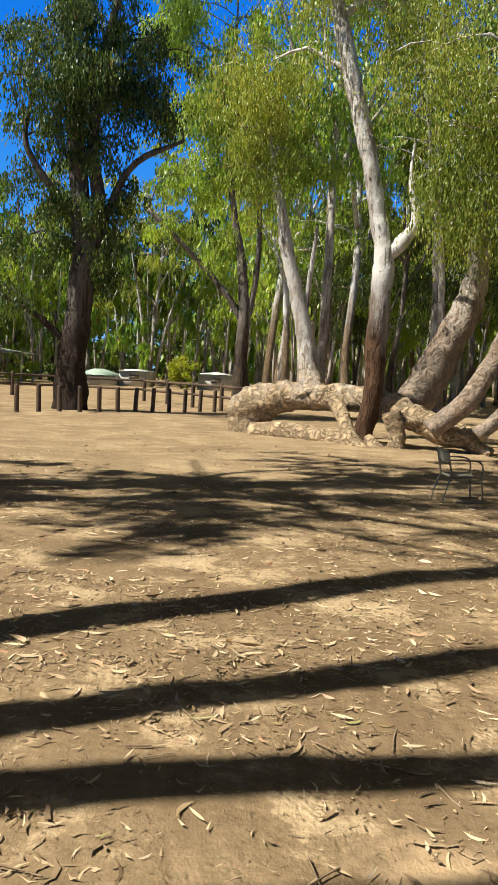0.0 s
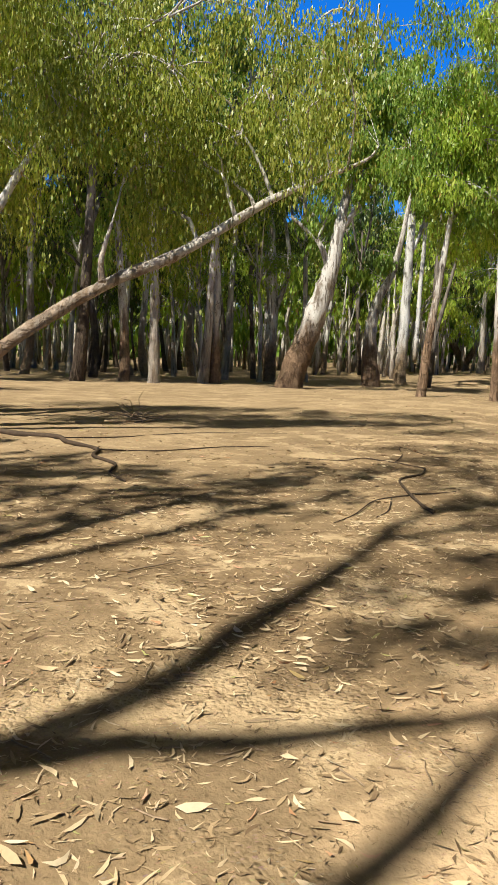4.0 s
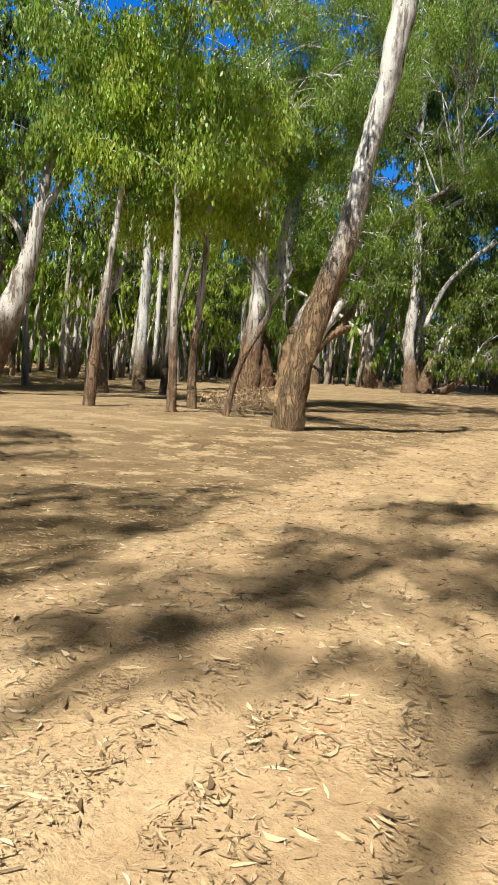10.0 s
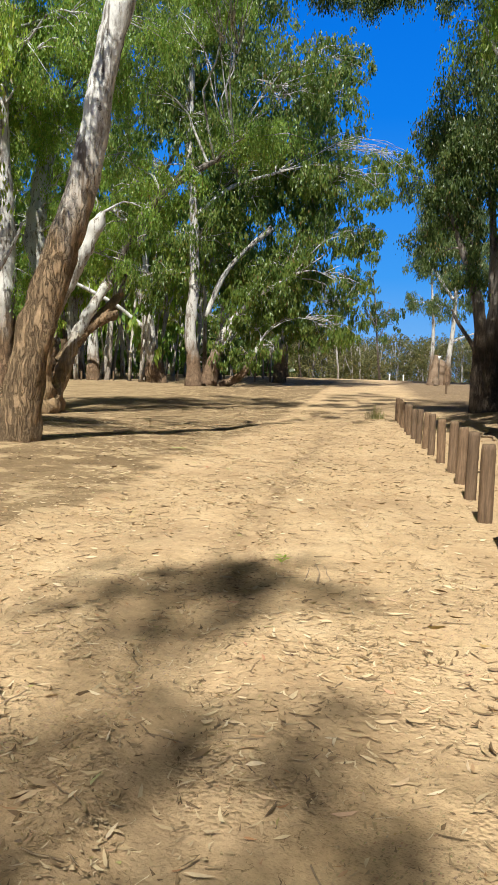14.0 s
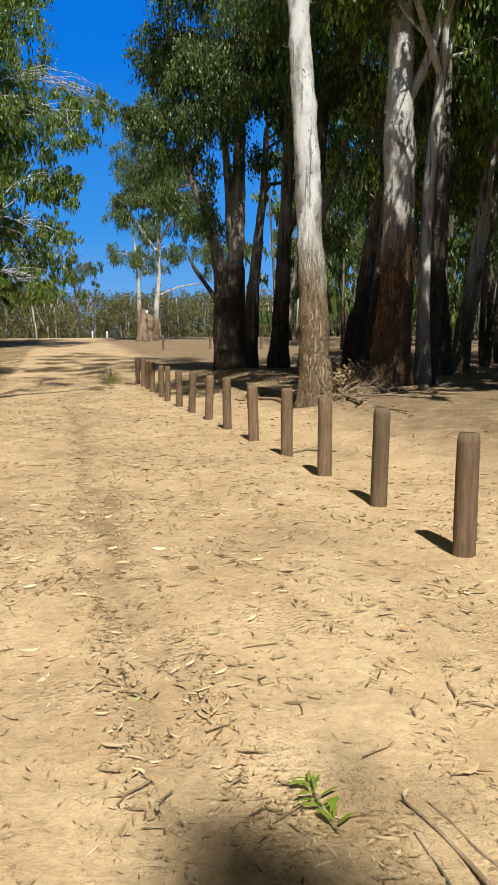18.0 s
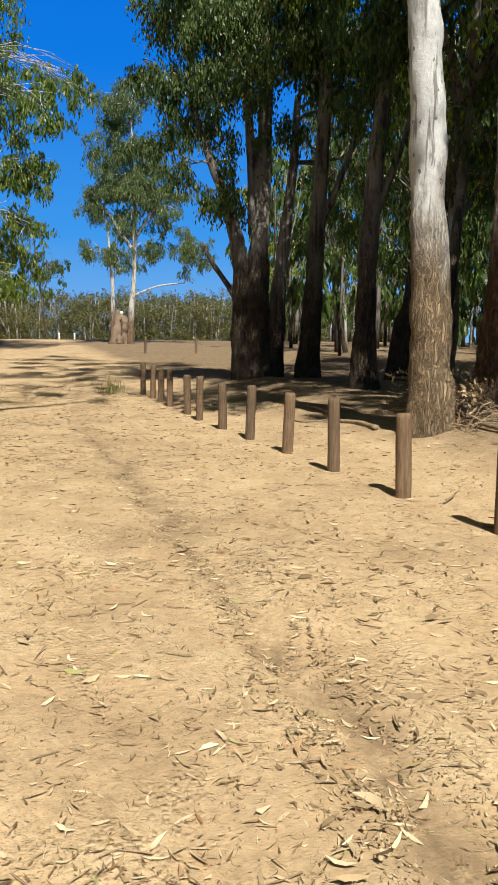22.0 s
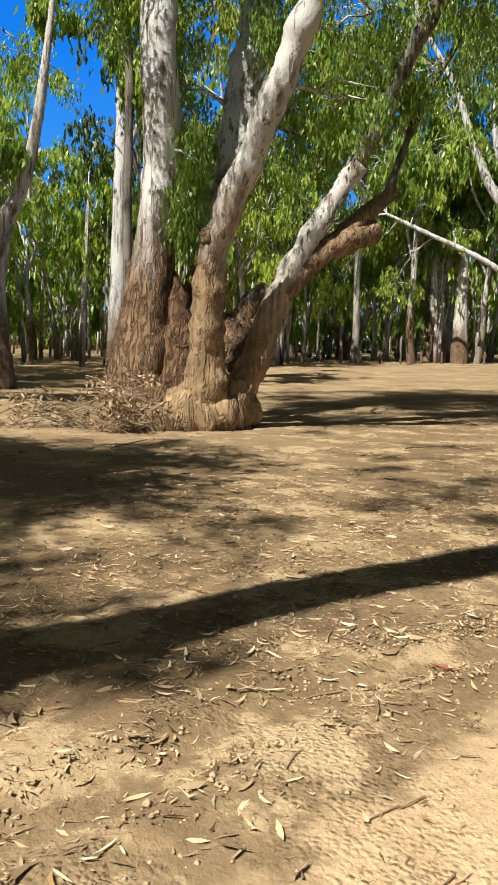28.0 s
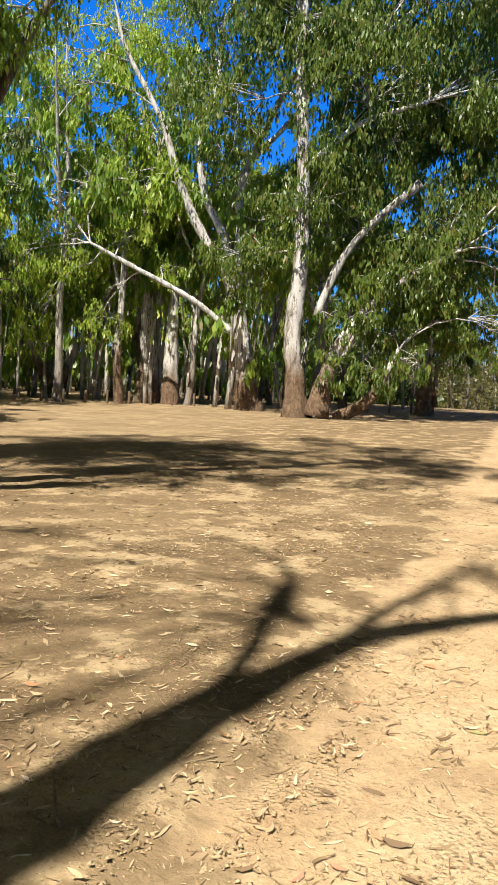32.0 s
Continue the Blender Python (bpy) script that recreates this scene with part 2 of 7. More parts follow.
def bark_material(name, upper, streak, flood, flood_colour, top=3.2, crack_scale=26.0, crack_depth=0.5, along=0.17):
    """Smooth bark that peels in long plates, over a rough base stained by floods up to a rather level mark."""
    m = Nodes(name)
    tc = m.n("TexCoord").outputs["Object"]
    geo = m.n("NewGeometry").outputs["Position"]
    sep = m.n("SeparateXYZ")
    m.link(tc, sep.inputs[0])
    rnd = m.n("ObjectInfo").outputs["Random"]
    long_v = stretched(m, geo, (1.0, 1.0, 0.3))
    patch = m.noise(long_v, 2.3, 7, 0.68)
    grain = m.noise(stretched(m, geo, (1.0, 1.0, 0.4)), 34, 4, 0.6)
    mid_tone = tuple(0.5 * a + 0.5 * b for a, b in zip(upper, streak))
    col = m.ramp(patch, [(0.36, streak), (0.43, mid_tone), (0.49, upper), (0.62, tuple(min(0.8, 1.1 * a) for a in upper)), (0.75, mid_tone)])
    strips = m.noise(stretched(m, geo, (1.0, 1.0, 0.07)), 8, 3)
    col = m.mix(m.ramp(strips, [(0.57, (0.0,) * 3), (0.62, (0.8,) * 3)]), col, tuple(0.7 * a for a in streak))
    spots = m.noise(stretched(m, geo, (1, 1, 0.6)), 7, 4)
    col = m.mix(m.ramp(spots, [(0.64, (0.0,) * 3), (0.68, (0.8,) * 3)]), col, tuple(0.4 * a for a in streak))
    # fissured base
    warped = m.n("VectorMath")
    warped.operation = "ADD"
    wob = m.n("TexNoise", Scale=3.0, Detail=3.0)
    m.link(geo, wob.inputs["Vector"])
    m.link(stretched(m, geo, (1.0, 1.0, along)), warped.inputs[0])
    m.link(stretched(m, wob.outputs["Color"], (0.16, 0.16, 0.16)), warped.inputs[1])
    cut = m.noise(warped.outputs[0], 0.42 * crack_scale, 4, 0.6)
    crack = m.ramp(m.math("ABSOLUTE", m.math("SUBTRACT", cut, 0.5)), [(0.0, (0.0,) * 3), (0.055, (0.75,) * 3), (0.12, (1.0,) * 3)])
    tone = m.noise(geo, 3.5, 5, 0.65)
    rough_col = m.ramp(tone, [(0.3, tuple(0.6 * a for a in flood_colour)), (0.52, flood_colour), (0.75, tuple(1.45 * a for a in flood_colour))])
    rough_col = m.mix(m.math("SUBTRACT", crack_depth, m.math("MULTIPLY", crack, crack_depth)), rough_col, tuple(0.35 * a for a in flood_colour))
    edge = m.math("ADD", sep.outputs["Z"], m.math("MULTIPLY", m.math("SUBTRACT", m.noise(stretched(m, geo, (1, 1, 0.2)), 2.4, 5), 0.5), 3.2))
    edge = m.math("SUBTRACT", edge, m.math("MULTIPLY", m.math("SUBTRACT", rnd, 0.5), 1.4))
    low = m.math("SUBTRACT", 1.0, m.math("DIVIDE", m.math("SUBTRACT", edge, top - 1.0), 1.9), True)
    low = m.math("MULTIPLY", m.math("MAXIMUM", low, 0.0), flood)
    col = m.mix(low, col, rough_col)
    col = m.mix(0.3, col, m.ramp(grain, [(0.3, (0.5,) * 3), (0.65, (1.0,) * 3)]), "MULTIPLY")
    h = m.math("ADD", m.math("MULTIPLY", crack, m.math("MULTIPLY", low, 1.8 * crack_depth)), m.math("MULTIPLY", patch, 0.5))
    nrm = m.bump(h, 1.0, 0.05)
    nrm = m.bump(tone, 0.5, 0.08, nrm)
    nrm = m.bump(grain, 0.35, 0.012, nrm)
    return m.finish(col, 0.85, nrm, spec=0.2)


def leaf_material(name, a, b, c, through_share=0.4):
    m = Nodes(name)
    geo = m.n("NewGeometry")
    col = m.ramp(geo.outputs["Random Per Island"], [(0.0, a), (0.5, b), (0.93, c), (1.0, (0.22, 0.14, 0.06))])
    patchy = m.noise(geo.outputs["Position"], 0.35, 2)
    col = m.mix(1.0, col, m.ramp(patchy, [(0.3, (0.7, 0.75, 0.7)), (0.7, (1.2, 1.15, 1.0))]), "MULTIPLY")
    d, t, g = m.n("BsdfDiffuse"), m.n("BsdfTranslucent"), m.n("BsdfGlossy", Roughness=0.42)
    m.link(col, d.inputs["Color"])
    m.link(m.mix(1.0, col, (1.35, 1.45, 0.6), "MULTIPLY"), t.inputs["Color"])
    g.inputs["Color"].default_value = (0.9, 0.95, 1.0, 1)
    mx, my = m.n("MixShader", Fac=through_share), m.n("MixShader", Fac=0.022)
    m.link(d.outputs[0], mx.inputs[1]), m.link(t.outputs[0], mx.inputs[2])
    m.link(mx.outputs[0], my.inputs[1]), m.link(g.outputs[0], my.inputs[2])
    o = m.n("OutputMaterial")
    m.link(my.outputs[0], o.inputs["Surface"])
    return m.mat


def litter_material():
    m = Nodes("fallen_leaves")
    geo = m.n("NewGeometry")
    col = m.ramp(geo.outputs["Random Per Island"], [(0.0, (0.14, 0.09, 0.05)), (0.3, (0.26, 0.18, 0.10)), (0.6, (0.40, 0.29, 0.165)), (0.9, (0.58, 0.46, 0.30)), (0.97, (0.34, 0.17, 0.08)), (1.0, (0.32, 0.32, 0.12))])
    col = m.mix(0.3, col, m.ramp(m.noise(geo.outputs["Position"], 60, 3), [(0.3, (0.6,) * 3), (0.7, (1.0,) * 3)]), "MULTIPLY")
    return m.finish(col, 0.7, None, spec=0.3)


def pale_leaf_material():
    m = Nodes("bleached_leaves")
    geo = m.n("NewGeometry")
    col = m.ramp(geo.outputs["Random Per Island"], [(0.0, (0.36, 0.25, 0.14)), (0.25, (0.50, 0.37, 0.22)), (0.6, (0.60, 0.475, 0.30)), (0.92, (0.68, 0.57, 0.40)), (0.98, (0.42, 0.20, 0.12)), (1.0, (0.42, 0.42, 0.20))])
    col = m.mix(0.3, col, m.ramp(m.noise(geo.outputs["Position"], 60, 3), [(0.3, (0.6,) * 3), (0.7, (1.0,) * 3)]), "MULTIPLY")
    return m.finish(col, 0.6, None, spec=0.35)


def wood_material(name, a, b, scale=(6, 6, 0.5), rough=0.85):
    m = Nodes(name)
    tc = m.n("TexCoord").outputs["Object"]
    v = stretched(m, tc, scale)
    grain, blotch = m.noise(v, 6, 6, 0.7), m.noise(tc, 2.2, 4)
    col = m.ramp(grain, [(0.3, a), (0.7, b)])
    col = m.mix(0.6, col, m.ramp(blotch, [(0.3, (0.5, 0.48, 0.45)), (0.65, (1.0, 1.0, 1.0))]), "MULTIPLY")
    rnd = m.n("ObjectInfo").outputs["Random"]
    col = m.mix(1.0, col, m.ramp(rnd, [(0.0, (0.8, 0.8, 0.82)), (1.0, (1.15, 1.1, 1.05))]), "MULTIPLY")
    return m.finish(col, rough, m.bump(grain, 0.6, 0.012), spec=0.2)


def plain_material(name, colour, rough=0.6, metal=0.0, wear=0.3, scale=6.0):
    m = Nodes(name)
    tc = m.n("TexCoord").outputs["Object"]
    f = m.noise(tc, scale, 5)
    col = m.mix(wear, colour, m.ramp(f, [(0.3, tuple(0.5 * v for v in colour)), (0.7, tuple(min(1, 1.15 * v) for v in colour))]))
    return m.finish(col, rough, m.bump(f, 0.15, 0.01), metal)


MAT_GROUND = ground_material()
BARK = {
    "white": bark_material("bark_white_gum", (0.54, 0.54, 0.545), (0.22, 0.205, 0.19), 1.0, (0.36, 0.26, 0.165), 3.3, 62.0, 0.55),
    "pale": bark_material("bark_peeling_gum", (0.50, 0.485, 0.465), (0.15, 0.12, 0.093), 1.0, (0.26, 0.175, 0.115), 2.9),
    "old": bark_material("bark_old_gum", (0.55, 0.54, 0.525), (0.13, 0.098, 0.075), 1.0, (0.24, 0.155, 0.095), 4.0, 22.0, 0.6),
    "lean": bark_material("bark_furrowed_gum", (0.60, 0.59, 0.575), (0.14, 0.11, 0.085), 1.0, (0.31, 0.215, 0.13), 5.0, 24.0, 0.65),
    "arm": bark_material("bark_smooth_arm", (0.52, 0.51, 0.49), (0.17, 0.125, 0.09), 1.0, (0.36, 0.25, 0.145), 3.5, 13.0, 0.35),
    "stem": bark_material("bark_stained_stem", (0.56, 0.55, 0.53), (0.24, 0.20, 0.16), 1.0, (0.10, 0.056, 0.032), 3.7, 16.0, 0.3),
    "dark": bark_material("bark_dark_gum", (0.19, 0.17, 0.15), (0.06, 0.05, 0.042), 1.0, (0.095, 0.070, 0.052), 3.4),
    # bark tones lowered to carry the shade of the gum's own crown
    "crown_shaded": bark_material("bark_crown_shaded_gum", (0.115, 0.10, 0.09), (0.04, 0.034, 0.03), 1.0, (0.062, 0.043, 0.032), 3.4),
    "stub": bark_material("bark_broken_arm", (0.40, 0.33, 0.25), (0.16, 0.11, 0.075), 1.0, (0.30, 0.205, 0.125), 6.5, 14.0, 0.4),
    "rust": bark_material("bark_rust_stained_gum", (0.45, 0.44, 0.43), (0.17, 0.14, 0.11), 1.0, (0.20, 0.118, 0.068), 4.6, 22.0, 0.6),
    "log": bark_material("bark_fallen_gum", (0.52, 0.505, 0.48), (0.25, 0.21, 0.17), 1.0, (0.48, 0.36, 0.225), 2.3, 13.0, 0.5, 1.0),
    "limb": bark_material("bark_leaning_limb", (0.52, 0.49, 0.45), (0.15, 0.115, 0.085), 0.8, (0.28, 0.20, 0.135), 3.2, 12.0, 0.35, 1.0),
    "wood": bark_material("bark_woodland_gum", (0.46, 0.44, 0.41), (0.19, 0.16, 0.13), 0.55, (0.25, 0.18, 0.125), 2.4),
    "far": bark_material("bark_far_gum", (0.50, 0.47, 0.43), (0.20, 0.165, 0.135), 0.45, (0.24, 0.17, 0.115), 2.4),
}
LEAF = {
    "mid": leaf_material("leaves_mid_green", (0.136, 0.239, 0.047), (0.219, 0.332, 0.065), (0.332, 0.409, 0.096), 0.46),
    "deep": leaf_material("leaves_deep_green", (0.085, 0.145, 0.030), (0.138, 0.201, 0.041), (0.210, 0.249, 0.060), 0.46),
    "bright": leaf_material("leaves_yellow_green", (0.218, 0.332, 0.054), (0.334, 0.451, 0.076), (0.458, 0.509, 0.116), 0.46),
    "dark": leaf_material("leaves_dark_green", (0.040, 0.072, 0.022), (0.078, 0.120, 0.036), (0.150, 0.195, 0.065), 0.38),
    "blue": leaf_material("leaves_blue_green", (0.075, 0.115, 0.048), (0.13, 0.18, 0.078), (0.21, 0.255, 0.12), 0.42),
    # haze of distance put into the leaf colour: even, lightened tones
    "hazy": leaf_material("leaves_hazy_olive", (0.111, 0.114, 0.054), (0.163, 0.159, 0.076), (0.227, 0.215, 0.108), 0.4),
    "olive": leaf_material("leaves_olive_green", (0.207, 0.262, 0.052), (0.307, 0.352, 0.072), (0.428, 0.435, 0.119), 0.46),
}
MAT_LITTER = litter_material()
MAT_PALE_LEAF = pale_leaf_material()
MAT_CLOD = plain_material("dry_sandy_clod", (0.50, 0.375, 0.225), 0.95, 0.0, 0.5, 9.0)
MAT_POST = wood_material("weathered_post_wood", (0.10, 0.068, 0.045), (0.25, 0.175, 0.115))
# dark fence timber, also the shaded tone of the bollards beside it
MAT_FENCE_SHADED_POST = wood_material("dark_fence_shaded_post_wood", (0.07, 0.05, 0.038), (0.15, 0.11, 0.08))
MAT_TWIG = wood_material("dead_twig_wood", (0.20, 0.145, 0.095), (0.42, 0.33, 0.23), (3, 3, 3))
# near-black, for flat forked tubes; one set stands for a limb's shadow
MAT_DARK_LINE = wood_material("dark_ground_line", (0.045, 0.032, 0.022), (0.10, 0.072, 0.05), (3, 3, 3))
MAT_METAL = plain_material("worn_chair_tube", (0.22, 0.19, 0.16), 0.45, 0.7)
MAT_CLOTH = plain_material("grey_green_canvas", (0.20, 0.19, 0.14), 0.9)
MAT_ROOF = plain_material("painted_roof_sheet", (0.55, 0.58, 0.55), 0.5)
MAT_GREEN_ROOF = plain_material("pale_green_canvas", (0.38, 0.50, 0.42), 0.7)
MAT_SHED = plain_material("off_white_wall", (0.50, 0.48, 0.44), 0.7)
MAT_ROT = wood_material("old_stump_wood", (0.11, 0.078, 0.055), (0.33, 0.25, 0.185), (3, 3, 1))
MAT_GRASS = leaf_material("dry_grass", (0.20, 0.20, 0.08), (0.30, 0.28, 0.13), (0.40, 0.36, 0.19), 0.3)
MAT_SPRIG = leaf_material("fresh_sprig", (0.16, 0.26, 0.03), (0.22, 0.32, 0.05), (0.30, 0.38, 0.08), 0.4)
MAT_GREY_SPRIG = leaf_material("grey_green_sprig", (0.30, 0.33, 0.20), (0.38, 0.40, 0.26), (0.48, 0.48, 0.34), 0.3)
MAT_YELLOW_BUSH = leaf_material("yellow_bush_leaves", (0.28, 0.33, 0.03), (0.38, 0.41, 0.05), (0.46, 0.47, 0.08), 0.5)
MAT_RED_LEAF = plain_material("dry_red_leaf", (0.42, 0.10, 0.05), 0.6, 0.0, 0.35, 60.0)
MAT_YELLOW_LEAF = plain_material("fading_yellow_leaf", (0.55, 0.47, 0.08), 0.6, 0.0, 0.3, 60.0)
MAT_CREAM_LEAF = plain_material("bleached_gum_leaf", (0.66, 0.60, 0.45), 0.6, 0.0, 0.3, 60.0)
MAT_SIGN = plain_material("white_sign_paint", (0.75, 0.75, 0.72), 0.5)

# ---- helpers for meshes ----
R = np.random.default_rng(7)


def mesh_from(name, verts, faces, mat, smooth=True):
    """A mesh from arrays; faces is an (n, 3) or (n, 4) array, or a list of such arrays."""
    verts = np.asarray(verts, dtype=np.float32)
    groups = faces if isinstance(faces, list) else [faces]
    loops = np.concatenate([np.asarray(f, dtype=np.int32).ravel() for f in groups])
    sizes = np.concatenate([np.full(len(f), np.shape(f)[1], dtype=np.int32) for f in groups])
    starts = np.concatenate(([0], np.cumsum(sizes)[:-1])).astype(np.int32)
    me = bpy.data.meshes.new(name)
    me.vertices.add(len(verts))
    me.vertices.foreach_set("co", verts.ravel())
    me.loops.add(len(loops))
    me.loops.foreach_set("vertex_index", loops)
    me.polygons.add(len(sizes))
    me.polygons.foreach_set("loop_start", starts)
    me.polygons.foreach_set("loop_total", sizes)
    me.update(calc_edges=True)
    if smooth:
        me.polygons.foreach_set("use_smooth", np.ones(len(sizes), dtype=bool))
    me.materials.append(mat)
    return me


def part(name, me, parent=None, label="", at=None):
    ob = new(name, me)
    if parent is not None:
        ob.parent = parent
    if at is not None:
        ob.matrix_basis = at
    if label:
        tagged(ob, label)
    return ob


def thing(name, x, y, z, label, category, group="", turn=0.0):
    ob = new(name)
    ob.empty_display_size = 0.2
    ob.matrix_basis = pose(x, y, z, 0, 0, turn)
    return tagged(ob, label, category, group)


def smoothstep(a, b, x):
    u = np.clip((x - a) / (b - a), 0, 1)
    return u * u * (3 - 2 * u)


def lift(x, y):
    """The height of the ground, without its fine relief."""
    x, y = np.asarray(x, dtype=float), np.asarray(y, dtype=float)
    g = 0.42 * np.exp(-((x - 24) ** 2 + (y - 23) ** 2) / 60)
    e = np.minimum(x, 115) - 39
    g = g + 0.036 * (np.sqrt(e * e + 16) + e) / 2
    side = (7.95 + (x - 22.8) * 0.40 - y) * 0.93
    return g + 0.55 * smoothstep(0.2, 3.8, side) * smoothstep(24, 30, x) * (1 - smoothstep(44, 56, x))


RUTS = [(0.42, 1.12, 18, 40), (0.42, -0.25, 18, 44), (0.297, 8.1, 27, 40), (0.64, -2.85, 9, 17), (0.50, 0.0, 9, 19)]


def ripple(x, y):
    """Fine relief: hollows, footprints and two wheel ruts along the track."""
    r = 0.018 * np.sin(1.7 * x + 0.6 * np.sin(1.1 * y)) * np.sin(1.3 * y + 0.8 * np.sin(0.9 * x))
    r = r + 0.008 * np.sin(5.1 * x + 2.0 * np.sin(2.3 * y)) * np.sin(4.7 * y + 1.5 * np.sin(3.1 * x))
    for slope, off, lo, hi in RUTS:
        c = (y - off - slope * x - 0.10 * np.sin(0.9 * x) - 0.05 * np.sin(2.3 * x)) * 0.92
        on = smoothstep(lo, lo + 2, x) * (1 - smoothstep(hi - 2, hi, x))
        r = r + on * (-0.045 * np.exp(-(c / 0.13) ** 2) + 0.035 * np.exp(-((c - 0.24) / 0.11) ** 2) + 0.025 * np.exp(-((c + 0.24) / 0.12) ** 2))
    return r


def smooth_path(pts, n):
    """n points on a smooth curve through pts (rows of any width)."""
    p = np.asarray(pts, dtype=float)
    if len(p) == 2:
        u = np.linspace(0, 1, n)[:, None]
        return p[0] * (1 - u) + p[1] * u
    q = np.vstack((2 * p[0] - p[1], p, 2 * p[-1] - p[-2]))
    d = np.concatenate(([0], np.cumsum(np.linalg.norm(np.diff(p[:, :3], axis=0), axis=1))))
    s = np.linspace(0, d[-1], n)
    i = np.clip(np.searchsorted(d, s, side="right") - 1, 0, len(p) - 2)
    u = ((s - d[i]) / np.maximum(d[i + 1] - d[i], 1e-6))[:, None]
    a, b, c, e = q[i], q[i + 1], q[i + 2], q[i + 3]
    return 0.5 * (2 * b + (c - a) * u + (2 * a - 5 * b + 4 * c - e) * u ** 2 + (3 * b - a - 3 * c + e) * u ** 3)


def tube(pts, sides, rng, rough=0.0, n=None, flutes=0.0, gnarl=0.0):
    """A closed tapered tube along rows of (x, y, z, radius); returns vertices and quads, with end caps as quads too."""
    p = smooth_path(pts, n or 3 * len(pts))
    c, rad = p[:, :3], np.maximum(p[:, 3], 0.004)
    t = np.gradient(c, axis=0)
    t /= np.linalg.norm(t, axis=1)[:, None] + 1e-9
    ref = np.where(np.abs(t[:, 2:3]) < 0.9, np.array([[0, 0, 1.0]]), np.array([[1.0, 0, 0]]))
    if np.mean(np.abs(t[:, 2])) > 0.6:
        ref = np.tile(np.array([[1.0, 0, 0]]), (len(t), 1))
    u = np.cross(ref, t)
    u /= np.linalg.norm(u, axis=1)[:, None] + 1e-9
    v = np.cross(t, u)
    a = np.linspace(0, 2 * np.pi, sides, endpoint=False)
    k = np.ones((len(c), sides))
    if rough:
        s = np.arange(len(c))[:, None]
        ph = rng.uniform(0, 6.28, 6)
        k += rough * (np.sin(3 * a[None] + ph[0] + 0.25 * s) + 0.8 * np.sin(2 * a[None] + ph[1] - 0.4 * s) + 0.6 * np.sin(5 * a[None] + ph[2] + 0.6 * s)) / 2
        k += rough * 0.7 * rng.normal(0, 1, k.shape).clip(-1.5, 1.5) * 0.4
        k += rough * 0.8 * np.sin(1.1 * s + ph[3]) * 0.5
    if flutes:
        low = np.clip(1 - np.linspace(0, 1, len(c)) * 7, 0, 1)[:, None]
        k += flutes * low * (np.sin(5 * a[None] + rng.uniform(0, 6)) * 0.5 + 0.5)
    ring = c[:, None] + (rad[:, None] * k)[..., None] * (np.cos(a)[None, :, None] * u[:, None] + np.sin(a)[None, :, None] * v[:, None])
    verts = ring.reshape(-1, 3)
    if gnarl:
        axis_pts = np.repeat(c, sides, axis=0)
        off = rng.uniform(0, 50)
        lump = np.array([noise.noise(Vector(p) * 1.7 + Vector((off, 0, 0))) * 0.6 + noise.noise(Vector(p) * 4.5) * 0.4 + noise.noise(Vector(p) * 11) * 0.22 for p in verts])
        verts = axis_pts + (verts - axis_pts) * (1 + gnarl * lump)[:, None]
    m = len(c)
    i, j = np.meshgrid(np.arange(m - 1), np.arange(sides), indexing="ij")
    i, j = i.ravel(), j.ravel()
    jn = (j + 1) % sides
    quads = np.stack((i * sides + j, i * sides + jn, (i + 1) * sides + jn, (i + 1) * sides + j), 1)
    caps = []
    for base, flip in ((0, True), ((m - 1) * sides, False)):
        for q in range(1, sides - 1, 2):
            f = [base, base + q, base + q + 1, base + (q + 2) % sides]
            caps.append(f[::-1] if flip else f)
    if sides % 2 == 0:
        quads = np.vstack((quads, caps))
    return verts, quads


def join(chunks):
    vs, fs, k = [], [], 0
    for v, f in chunks:
        vs.append(v)
        fs.append(np.asarray(f) + k)
        k += len(v)
    return np.concatenate(vs), np.concatenate(fs)


